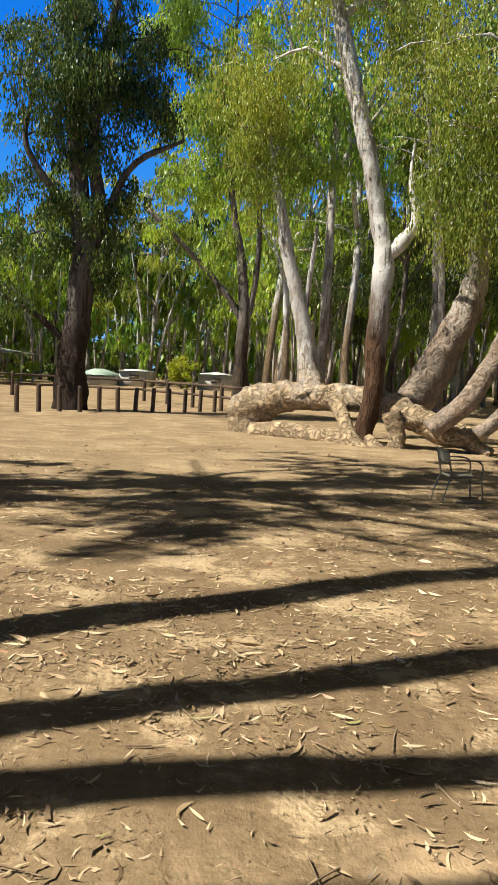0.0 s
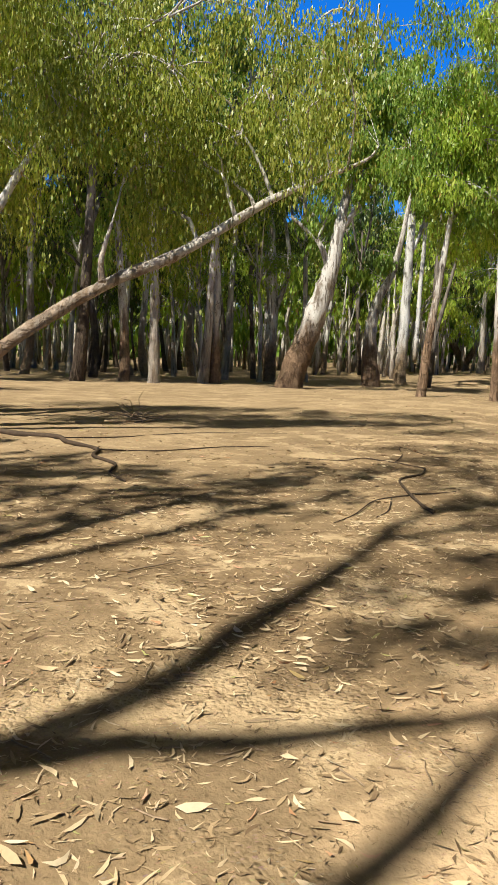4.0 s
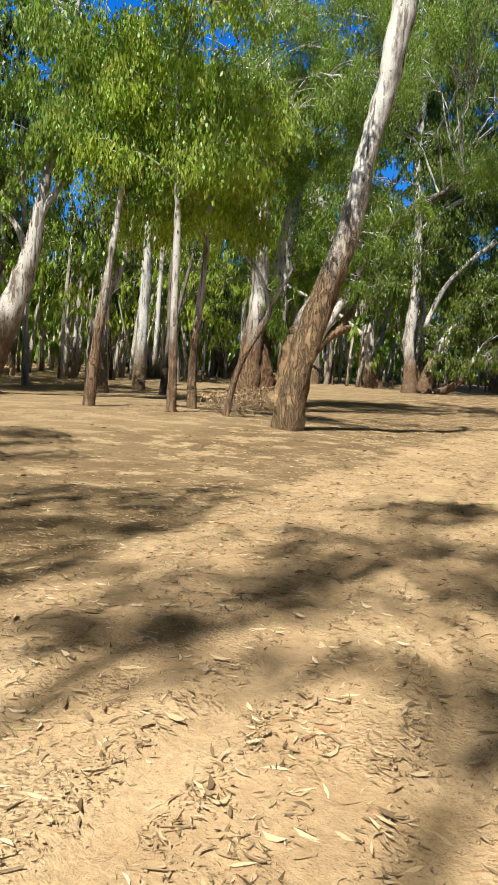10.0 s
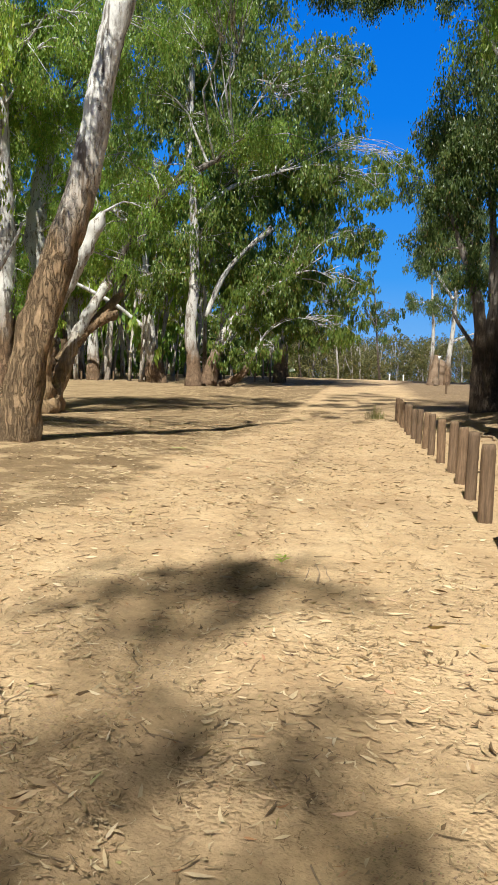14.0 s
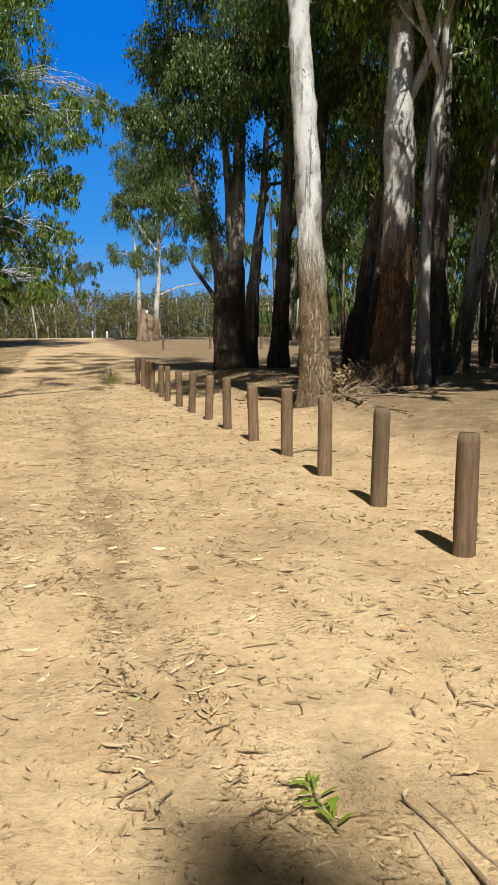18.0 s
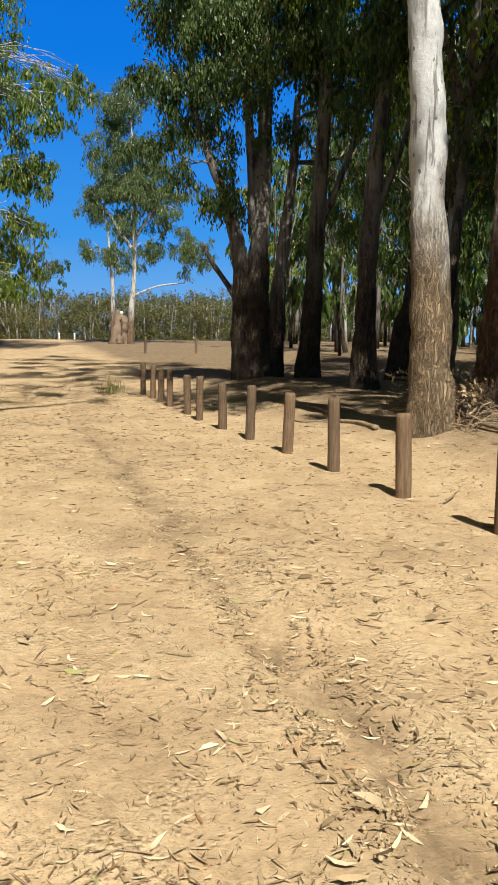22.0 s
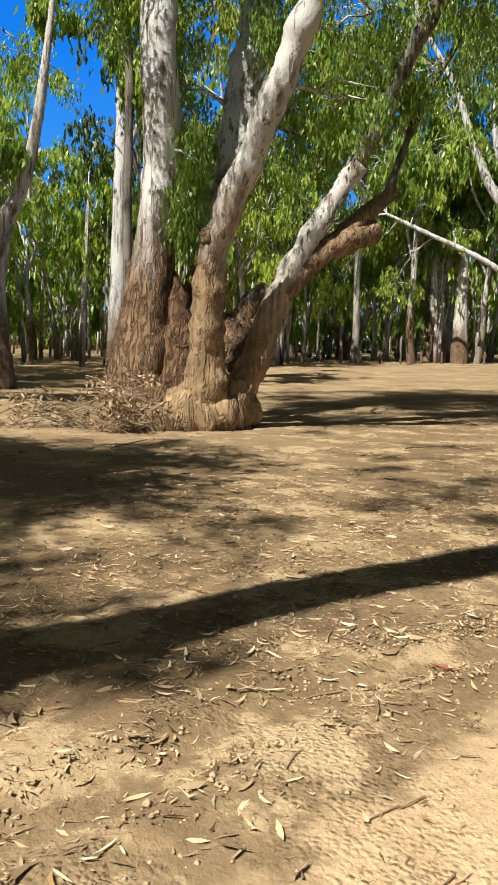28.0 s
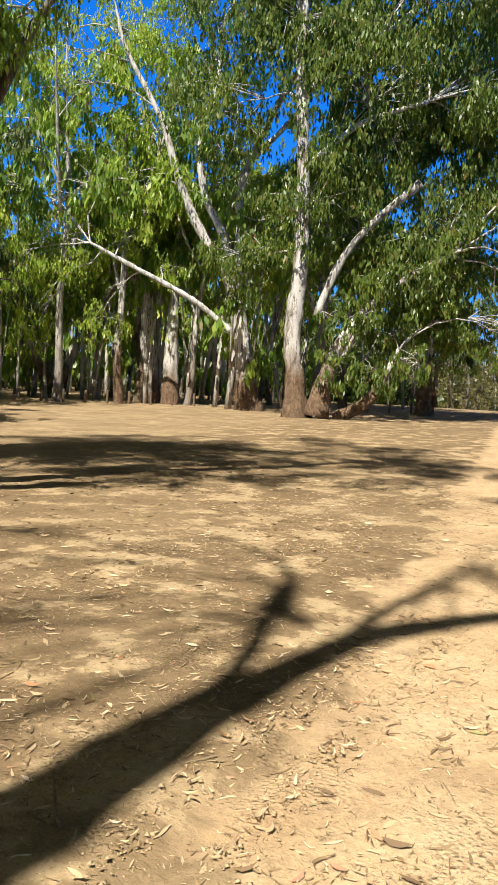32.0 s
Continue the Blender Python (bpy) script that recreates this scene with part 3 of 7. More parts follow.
def foliage(centres, radii, per, size, rng, strand=0.8, droop=0.75, wide=1.0, loose=False):
    """Leaf blades hung in short strands round each centre. Four vertices to a blade."""
    nc = len(centres)
    ns = np.maximum(3, np.round(per * (radii / np.mean(radii)) ** 1.3).astype(int))
    tufts = np.maximum(1, ns // 6)
    owner = np.repeat(np.arange(nc), tufts)
    g = rng.normal(0, 1, (len(owner), 3))
    g /= np.linalg.norm(g, axis=1)[:, None]
    g *= (rng.uniform(0.1, 1, len(owner)) ** 0.5)[:, None]
    heart = centres[owner] + g * radii[owner, None] * np.array([1, 1, 0.85])
    first = np.concatenate(([0], np.cumsum(tufts)[:-1]))
    idx = np.repeat(np.arange(nc), ns)
    n = len(idx)
    pick = first[idx] + rng.integers(0, 1 << 30, n) % tufts[idx]
    spread = (0.7 * radii[idx] if loose else np.clip(0.24 * radii[idx], 0.09, 0.42))[:, None]
    start = heart[pick] + rng.normal(0, 1, (n, 3)).clip(-1.8, 1.8) * spread * np.array([1, 1, 0.7])
    blades = 6
    s = (np.arange(blades)[None] + rng.uniform(0, 1, (n, blades))) / blades * strand * rng.uniform(0.4, 1.3, (n, 1))
    drift = rng.normal(0, 0.22, (n, 1, 2))
    pos = np.empty((n, blades, 3))
    pos[..., :2] = start[:, None, :2] + drift * s[..., None] + rng.normal(0, 0.07, (n, blades, 2))
    pos[..., 2] = start[:, None, 2] - s * 0.85
    pos = pos.reshape(-1, 3)
    k = len(pos)
    ax = rng.normal(0, 1, (k, 3))
    ax /= np.linalg.norm(ax, axis=1)[:, None]
    ax = ax * (1 - droop) + np.array([0, 0, -droop])
    ax /= np.linalg.norm(ax, axis=1)[:, None]
    w = np.cross(ax, rng.normal(0, 1, (k, 3)))
    w /= np.linalg.norm(w, axis=1)[:, None] + 1e-9
    ln = size * rng.uniform(0.6, 1.25, (k, 1))
    wd = ln * rng.uniform(0.13, 0.22, (k, 1)) * wide
    nrm = np.cross(ax, w)
    v = np.stack((pos, pos + ax * ln * 0.42 + w * wd + nrm * ln * 0.05, pos + ax * ln + nrm * ln * 0.16, pos + ax * ln * 0.42 - w * wd + nrm * ln * 0.05), 1).reshape(-1, 3)
    f = np.arange(4 * k).reshape(-1, 4)
    return v, f


def branch_to(start, r0, end, rng, sag=0.15, n=5):
    """A crooked branch from a limb to a place in the crown."""
    d = np.linalg.norm(end - start)
    u = np.linspace(0, 1, n)[:, None]
    p = start * (1 - u) + end * u
    p += rng.normal(0, 0.05 * d, (n, 3)) * np.sin(np.pi * u)
    p[:, 2] += sag * d * np.sin(np.pi * u[:, 0])
    r = r0 * (1 - u) + 0.012 * u
    return np.hstack((p, r))


TREE_SEED = [100]


def gum_meshes(trunk, limbs, blobs, rng, leaf, bark, twigs, per, size, high, reach, fallen=False, lean_mesh=False, limb_bark="", dark_from=99, hang=0.8, limb_barks=None, bough=0.075):
    """The meshes of one gum: trunk, limbs, branches and crown."""
    sides = 10 if lean_mesh else 32 if fallen else 20
    trunk_mesh = mesh_from("trunk", *tube(trunk, sides, rng, 0.055, (12 if fallen else 7) * len(trunk), 0.0 if fallen else 0.16, 0.0 if lean_mesh else (0.42 if fallen else 0.28)), BARK[bark])
    limb_meshes = [mesh_from("limb", *tube(l, 6 if lean_mesh else 12, rng, 0.07 if fallen else 0.06, (3 if lean_mesh else (9 if fallen or limb_bark else 5)) * len(l), 0.0, 0.0 if lean_mesh else (0.22 if fallen else 0.5 if limb_bark else 0.28)), BARK[limb_barks[k] if limb_barks and k in limb_barks else "stem" if fallen else limb_bark if limb_bark and k < dark_from else bark]) for k, l in enumerate(limbs)]
    stems = [smooth_path(trunk, 40)] + [smooth_path(l, 24) for l in limbs]
    nodes = np.concatenate(stems)
    nodes = nodes[nodes[:, 2] > (0.8 if fallen else 2.0)]
    tops, rads, tubes = [], [], []
    top_z = max(s[:, 2].max() for s in stems)
    for bx, by, bz, br in blobs:
        c = np.array([bx, by, bz])
        cost = np.linalg.norm(nodes[:, :3] - c, axis=1) + 0.6 * np.maximum(0, nodes[:, 2] - c[2])
        near = nodes[np.argmin(cost)]
        d = np.linalg.norm(near[:3] - c)
        main = branch_to(near[:3], min(near[3] * 0.6, 0.03 + 0.018 * d, bough), c, rng)
        tubes.append(tube(main, 5, rng, 0, 7))
        for _ in range(max(4, int(5 * br))):
            g = rng.normal(0, 1, 3)
            g /= np.linalg.norm(g)
            e = c + g * br * rng.uniform(0.45, 1.0) * np.array([1, 1, 0.85])
            s = main[rng.integers(2, len(main))]
            tubes.append(tube(branch_to(s[:3], 0.02 + 0.006 * br, e, rng, 0.1, 4), 4, rng, 0, 4))
            tops.append(e), rads.append(max(0.35, 0.34 * br))
        tops.append(c), rads.append(0.5 * br)
    for _ in range(twigs):
        ok = nodes[nodes[:, 2] > high * top_z]
        s = ok[rng.integers(len(ok))]
        a = rng.uniform(0, 6.283)
        ln = reach * rng.uniform(0.45, 1.1)
        e = s[:3] + np.array([math.cos(a) * ln, math.sin(a) * ln, ln * rng.uniform(-0.1, 0.75)])
        main = branch_to(s[:3], min(0.55 * s[3], 0.03 + 0.02 * ln), e, rng)
        tubes.append(tube(main, 5, rng, 0, 7))
        for k in range(5):
            slim = 3 if lean_mesh else 4
            m = main[rng.integers(2, len(main))]
            g = rng.normal(0, 1, 3)
            g[2] = abs(g[2]) * 0.5 - 0.3
            e2 = m[:3] + g * 0.28 * ln
            tubes.append(tube(branch_to(m[:3], 0.022, e2, rng, 0.1, 4), slim, rng, 0, 3))
            tops.append(e2), rads.append(rng.uniform(0.5, 0.95) * reach / 2.6)
        tops.append(e), rads.append(0.8)
    branch_mesh = mesh_from("branches", *join(tubes), BARK[bark]) if tubes else None
    crown_mesh = None
    if tops:
        v, f = foliage(np.array(tops), np.array(rads), per, size, rng, hang, 0.75 if hang < 1 else 0.88)
        crown_mesh = mesh_from("crown", v, f, LEAF[leaf], smooth=False)
    return trunk_mesh, limb_meshes, branch_mesh, crown_mesh


def put_tree(name, label, x, y, meshes, group="", turn=0.0, scale=1.0):
    root = thing(name, x, y, float(lift(x, y)), label, "tree", group, turn)
    root.scale = (scale,) * 3
    trunk_mesh, limb_meshes, branch_mesh, crown_mesh = meshes
    part("trunk", trunk_mesh, root)
    for me in limb_meshes:
        part("limb", me, root)
    if branch_mesh:
        tagged(part("branchwork", branch_mesh, root, "thin crooked twigs and branches"), kind="stuff")
    if crown_mesh:
        part("crown", crown_mesh, root, "drooping narrow gum leaves")
    return root


def gum(name, label, base, trunk, limbs, blobs, bark="pale", leaf="mid", twigs=10, per=16, size=0.24, high=0.55, reach=2.6, fallen=False, limb_bark="", dark_from=99, hang=0.8, limb_barks=None, bough=0.075):
    TREE_SEED[0] += 1
    rng = np.random.default_rng(TREE_SEED[0])
    if fallen:
        bark = "log"
    return put_tree(name, label, *base, gum_meshes(trunk, limbs, blobs, rng, leaf, bark, twigs, per, size, high, reach, fallen, limb_bark=limb_bark, dark_from=dark_from, hang=hang, limb_barks=limb_barks, bough=bough))


# ---- ground ----
def axis(lo, hi, step, far):
    a = np.arange(lo, hi + step, step)
    grow = [step]
    while sum(grow) < far:
        grow.append(grow[-1] * 1.16)
    g = np.cumsum(grow)
    return np.concatenate((lo - g[::-1], a, a[-1] + g))


gx, gy = axis(-6, 56, 0.24, 900), axis(-3, 34, 0.24, 900)
GX, GY = np.meshgrid(gx, gy, indexing="ij")
fade = np.exp(-np.maximum(0, np.hypot(GX - 25, GY - 15) - 45) / 20)
GZ = lift(GX, GY) + ripple(GX, GY) * fade + 0.006 * R.normal(0, 1, GX.shape) * fade
ny = len(gy)
ii, jj = np.meshgrid(np.arange(len(gx) - 1), np.arange(ny - 1), indexing="ij")
ii, jj = ii.ravel(), jj.ravel()
gq = np.stack((ii * ny + jj, (ii + 1) * ny + jj, (ii + 1) * ny + jj + 1, ii * ny + jj + 1), 1)
ground_ob = new("ground", mesh_from("ground", np.stack((GX, GY, GZ), -1).reshape(-1, 3), gq, MAT_GROUND))
tagged(ground_ob, "dry pale sandy earth scattered with gum leaves", "ground", kind="structure")

# ---- the sky down to the horizon ----
def sky_ring():
    m = Nodes("blue_sky")
    sep = m.n("SeparateXYZ")
    m.link(m.n("NewGeometry").outputs["Position"], sep.inputs[0])
    col = m.ramp(m.math("DIVIDE", sep.outputs["Z"], 420.0), [(0.0, (0.17, 0.33, 0.55)), (0.25, (0.04, 0.21, 0.55)), (0.6, (0.008, 0.13, 0.51)), (1.0, (0.004, 0.095, 0.46))])
    em = m.n("Emission", Strength=1.0)
    m.link(col, em.inputs["Color"])
    o = m.n("OutputMaterial")
    m.link(em.outputs[0], o.inputs["Surface"])
    n, rows = 96, 3
    v, f = [], []
    for k in range(rows):
        for i in range(n):
            a = 2 * math.pi * i / n
            v.append((30 + 720 * math.cos(a), 15 + 720 * math.sin(a), -20 + 220 * k))
    for k in range(rows - 1):
        for i in range(n):
            j = (i + 1) % n
            f.append((k * n + i, k * n + j, (k + 1) * n + j, (k + 1) * n + i))
    tagged(new("backdrop", mesh_from("backdrop", v, np.array(f), m.mat)), "clear blue sky paling towards the horizon", "sky", kind="structure")


sky_ring()

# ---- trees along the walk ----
gum('river_red_gum', 'tall river gum, bark darkened for crown shade, with dense drooping foliage beside the fence', (-6.17, 26.29),
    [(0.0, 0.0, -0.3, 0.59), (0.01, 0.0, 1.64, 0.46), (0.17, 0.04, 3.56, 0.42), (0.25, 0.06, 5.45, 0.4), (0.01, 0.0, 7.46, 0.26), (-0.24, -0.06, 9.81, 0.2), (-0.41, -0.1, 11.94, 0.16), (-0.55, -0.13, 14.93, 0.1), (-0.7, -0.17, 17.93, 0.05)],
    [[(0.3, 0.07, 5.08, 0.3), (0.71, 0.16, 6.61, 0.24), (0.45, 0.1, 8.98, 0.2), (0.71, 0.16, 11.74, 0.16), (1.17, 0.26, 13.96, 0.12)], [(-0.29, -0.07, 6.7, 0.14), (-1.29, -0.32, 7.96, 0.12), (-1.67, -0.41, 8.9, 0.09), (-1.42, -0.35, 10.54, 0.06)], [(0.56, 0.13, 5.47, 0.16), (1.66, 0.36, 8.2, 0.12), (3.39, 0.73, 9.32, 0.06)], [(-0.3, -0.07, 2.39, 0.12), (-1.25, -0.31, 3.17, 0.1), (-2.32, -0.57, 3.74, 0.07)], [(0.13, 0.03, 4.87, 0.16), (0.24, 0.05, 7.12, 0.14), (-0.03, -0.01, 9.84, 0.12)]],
    [(-1.5, -0.4, 12.1, 1.5), (1.0, 0.2, 12.5, 1.6), (2.0, 0.4, 10.4, 1.1), (-1.6, -0.4, 9.8, 0.9), (-0.8, -0.2, 7.4, 0.8), (1.8, 0.4, 7.5, 0.8), (-1.7, -0.4, 5.6, 1.0), (1.1, 0.2, 9.0, 1.2), (2.8, 0.5, 10.3, 0.8), (-0.2, -0.1, 10.5, 1.2), (-2.0, -0.5, 3.8, 1.0), (0.8, 0.2, 5.5, 0.7), (2.8, 0.5, 12.2, 1.0), (-0.6, -0.2, 12.6, 1.6), (0.2, 0.0, 9.0, 0.9), (1.9, 0.4, 12.6, 1.2), (-1.7, -0.5, 7.8, 0.9), (0.4, 0.1, 7.0, 0.8), (-0.6, -0.1, 5.6, 0.7), (0.2, 0.0, 11.6, 1.2), (1.4, 0.3, 11.2, 1.1), (-1.0, -0.2, 9.0, 0.9), (0.4, -0.8, 8.3, 0.8), (0.6, -0.9, 10.2, 1.0), (-0.4, -0.9, 9.4, 0.8), (0.7, -0.5, 6.9, 0.7), (1.3, 0.1, 6.3, 0.8), (-0.7, -0.5, 7.0, 0.7), (1.0, 0.3, 4.6, 0.6), (0.2, -0.9, 11.6, 1.0)], bark='crown_shaded', leaf='dark', per=36, size=0.16)
gum('river_red_gum', 'twisted gum with a dark lower trunk and pale spreading limbs', (-0.43, 35.00),
    [(0.0, 0.0, -0.3, 0.46), (-0.15, -0.0, 2.1, 0.31), (-0.1, -0.0, 4.13, 0.26), (-0.32, -0.0, 6.38, 0.21), (-0.76, -0.01, 8.58, 0.15), (-1.16, -0.01, 11.5, 0.13), (-1.08, -0.01, 14.87, 0.1), (-1.06, -0.01, 16.37, 0.06), (-1.04, -0.01, 17.87, 0.03)],
    [[(-0.07, -0.0, 3.63, 0.15), (-0.96, -0.01, 5.09, 0.14), (-2.82, -0.04, 6.99, 0.12), (-4.61, -0.07, 8.62, 0.08)], [(0.1, 0.0, 4.14, 0.15), (0.38, 0.0, 6.17, 0.13), (0.34, 0.0, 9.14, 0.1), (-0.11, -0.0, 13.01, 0.08)]],
    [(-3.1, -0.2, 12.8, 1.8), (-0.7, -0.0, 14.6, 1.9), (-0.8, -0.0, 11.0, 1.5), (-3.6, -0.2, 8.2, 1.2), (0.9, -0.0, 12.3, 1.7), (-1.2, -0.0, 7.3, 1.0), (-2.0, -0.1, 10.0, 1.4), (0.8, 0.0, 9.9, 1.3), (1.5, -0.0, 15.0, 1.5), (-0.3, -0.0, 17.0, 1.5), (-2.7, -0.1, 15.5, 1.5), (-1.9, -0.1, 13.1, 1.5), (-0.1, -0.0, 12.5, 1.4), (-3.7, -0.2, 10.3, 1.2), (1.8, -0.0, 10.7, 1.4), (2.1, -0.0, 12.9, 1.5), (-4.0, -0.3, 17.0, 1.8)], bark='dark', leaf='bright', per=44, size=0.2)
gum('river_red_gum', 'leaning gum with a brown ridged base and peeling pale upper trunk', (24.25, 36.79),
    [(0.0, 0.0, -0.3, 0.67), (0.58, -0.32, 1.94, 0.61), (1.32, -0.73, 4.53, 0.52), (1.77, -0.98, 6.23, 0.41), (1.99, -1.1, 7.89, 0.32), (2.24, -1.24, 9.81, 0.23), (2.61, -1.45, 11.71, 0.2), (2.98, -1.65, 15.4, 0.17), (3.1, -1.71, 17.39, 0.11), (3.22, -1.78, 19.38, 0.05)],
    [[(1.71, -1.0, 5.94, 0.2), (1.14, -0.65, 7.56, 0.13), (-0.13, 0.14, 8.83, 0.09)], [(1.95, -1.16, 7.88, 0.17), (2.9, -1.76, 9.83, 0.13), (3.74, -2.29, 11.48, 0.09)]],
    [(2.8, -1.7, 10.9, 1.6), (3.5, -2.2, 14.6, 2.3), (1.8, -1.0, 13.2, 1.7), (4.6, -3.0, 11.5, 1.4), (0.8, -0.5, 8.9, 1.2), (2.5, -1.5, 16.9, 2.0)], leaf='mid', size=0.3, per=22)
gum('river_red_gum', 'slender straight gum with a pale grey trunk', (22.00, 40.69),
    [(0.0, 0.0, -0.3, 0.3), (-0.11, 0.05, 2.89, 0.25), (-0.14, 0.06, 5.55, 0.22), (-0.38, 0.17, 8.72, 0.19), (-0.7, 0.31, 12.64, 0.15), (-0.82, 0.36, 15.13, 0.1), (-0.94, 0.42, 17.63, 0.05)],
    [],
    [(-0.2, 0.1, 11.0, 1.5), (-1.4, 0.6, 13.1, 1.9), (0.4, -0.2, 13.9, 1.5), (-2.0, 0.8, 9.1, 1.2)], leaf='mid', size=0.32, per=22)
gum('river_red_gum', 'slender gum with a grey-brown trunk', (16.62, 40.55),
    [(0.0, 0.0, -0.3, 0.3), (-0.06, 0.02, 2.52, 0.24), (-0.35, 0.11, 5.79, 0.18), (-0.61, 0.18, 8.97, 0.15), (-0.76, 0.22, 11.96, 0.1), (-0.9, 0.26, 14.96, 0.05)],
    [],
    [(-1.0, 0.3, 8.4, 1.8), (0.2, -0.1, 10.6, 1.8), (-1.7, 0.5, 6.2, 1.5)], leaf='mid', size=0.3, per=22)
gum('river_red_gum', 'slim forked gum with a thin grey trunk', (38.6, 42.2),
    [(0.0, 0.0, -0.3, 0.24), (0.2, -0.15, 3.04, 0.19), (0.1, -0.08, 6.59, 0.17), (0.12, -0.09, 10.38, 0.15), (-0.02, 0.01, 14.38, 0.13), (-0.07, 0.05, 16.88, 0.11), (-0.12, 0.08, 19.38, 0.05)],
    [[(0.2, -0.15, 3.04, 0.14), (0.71, -0.55, 6.31, 0.12), (1.1, -0.85, 8.86, 0.08)]],
    [(-0.0, 0.0, 14.4, 1.5), (0.6, -0.5, 16.5, 1.7), (-0.6, 0.5, 16.2, 1.5), (0.7, -0.5, 11.3, 1.0)], leaf='bright', bark='dark', twigs=4, reach=1.7, size=0.34, per=22)
gum('river_red_gum', 'bent gum with a rough brown trunk', (34.36, 42.79),
    [(0.0, 0.0, -0.3, 0.58), (-0.21, 0.15, 2.69, 0.44), (-0.01, 0.01, 5.19, 0.33), (0.72, -0.52, 7.34, 0.22), (1.14, -0.82, 9.77, 0.17), (1.44, -1.04, 12.73, 0.11), (1.75, -1.25, 15.69, 0.05)],
    [],
    [(0.5, -0.3, 8.4, 0.9), (-0.9, 0.6, 7.3, 0.8)], leaf='mid', twigs=1, reach=1.2, size=0.38, per=22)
gum('river_red_gum', 'dark-stemmed gum in the woodland', (28.63, 46.36),
    [(0.0, 0.0, -0.3, 0.42), (0.06, -0.03, 4.11, 0.33), (-0.15, 0.08, 8.31, 0.26), (-0.51, 0.27, 12.4, 0.18), (-0.67, 0.35, 15.39, 0.12), (-0.83, 0.44, 18.38, 0.05)],
    [[(0.06, -0.03, 4.11, 0.17), (0.85, -0.46, 7.34, 0.15), (0.53, -0.28, 10.43, 0.11)]],
    [(-0.5, 0.3, 13.1, 2.2), (0.6, -0.3, 15.8, 2.2), (-1.7, 0.9, 11.6, 1.8)], leaf='dark', size=0.38, per=22)
gum('river_red_gum', 'thin leaning young gum with a grey trunk', (21.64, 23.19),
    [(0.0, 0.0, -0.3, 0.19), (0.15, -0.1, 2.24, 0.14), (0.33, -0.22, 3.99, 0.12), (0.47, -0.31, 5.71, 0.1), (0.61, -0.4, 7.6, 0.07), (0.68, -0.44, 9.1, 0.05), (0.74, -0.49, 10.59, 0.02)],
    [],
    [(0.6, -0.4, 7.4, 0.7), (0.2, -0.2, 8.7, 0.9), (1.0, -0.6, 8.8, 0.7), (-0.1, 0.1, 7.5, 0.7), (0.6, -0.4, 10.1, 1.0)], leaf='mid', size=0.18, per=30)
gum('river_red_gum', 'thin upright young gum with a grey-brown trunk', (23.27, 21.26),
    [(0.0, 0.0, -0.3, 0.17), (-0.03, 0.03, 1.71, 0.12), (-0.09, 0.07, 3.42, 0.11), (-0.12, 0.1, 5.27, 0.1), (-0.23, 0.18, 6.92, 0.07), (-0.29, 0.22, 8.42, 0.05), (-0.35, 0.27, 9.91, 0.02)],
    [],
    # tufts above 11 m are unseen, added to shade the earth eastward
    [(-0.2, 0.2, 7.9, 0.8), (-0.5, 0.4, 6.9, 0.7), (0.2, -0.1, 8.8, 0.9), (-0.8, 0.6, 8.7, 0.9), (0.4, -0.3, 7.3, 0.8), (0.6, -0.5, 9.7, 1.0), (-0.2, 0.2, 10.2, 1.0), (-0.8, -2.8, 11.1, 1.2), (-1.8, -1.3, 12.1, 1.3), (0.2, -1.5, 11.6, 1.2), (-1.3, 0.7, 12.6, 1.3), (0.7, 1.7, 12.1, 1.3), (-2.8, -3.3, 13.6, 1.2), (-1.3, -4.3, 12.6, 1.1), (-2.8, -5.3, 12.1, 1.2), (-3.8, -6.3, 12.6, 1.2), (-1.8, -6.1, 12.1, 1.1), (-3.3, -3.8, 12.6, 1.2), (-4.8, -4.8, 13.1, 1.1), (-0.8, -0.8, 12.1, 1.3), (1.2, 0.2, 12.6, 1.3), (-4.3, -2.3, 13.1, 1.2)], leaf='bright', per=24, size=0.18)
gum('river_red_gum', 'thin dark young gum', (25.26, 22.73),
    [(0.0, 0.0, -0.3, 0.16), (-0.06, 0.05, 1.62, 0.13), (0.01, -0.01, 3.32, 0.11), (0.09, -0.08, 5.39, 0.09), (0.1, -0.09, 7.42, 0.07), (0.1, -0.09, 8.42, 0.05), (0.11, -0.1, 9.42, 0.02)],
    [],
    [(0.1, -0.0, 8.1, 0.9), (0.4, -0.3, 9.5, 0.9), (0.8, -0.7, 8.0, 0.9), (-0.2, 0.2, 10.5, 1.1), (1.1, -1.0, 9.5, 0.9)], leaf='bright', size=0.2, per=30)
gum('river_red_gum', 'bent bare sapling with a thin brown stem', (24.72, 20.55),
    [(0.0, 0.0, -0.3, 0.11), (0.23, -0.21, 1.35, 0.09), (0.66, -0.61, 2.66, 0.09), (0.83, -0.76, 3.29, 0.08), (0.56, -0.52, 4.21, 0.06), (0.27, -0.25, 4.69, 0.04)],
    [[(0.79, -0.76, 3.2, 0.04), (1.11, -1.09, 4.1, 0.04), (1.26, -1.24, 4.63, 0.03)]],
    [], twigs=0, size=0.18, per=30)
gum('river_red_gum', 'slim pale gum with a slight lean', (46.0, 66.0),
    [(0.0, 0.0, -0.3, 0.26), (0.17, -0.13, 4.41, 0.22), (0.41, -0.3, 9.05, 0.19), (0.45, -0.33, 12.63, 0.14), (0.46, -0.34, 13.63, 0.09), (0.46, -0.34, 14.63, 0.04)],
    [],
    [(0.3, -0.2, 13.6, 0.7)], leaf='mid', twigs=0, size=0.34, per=22)
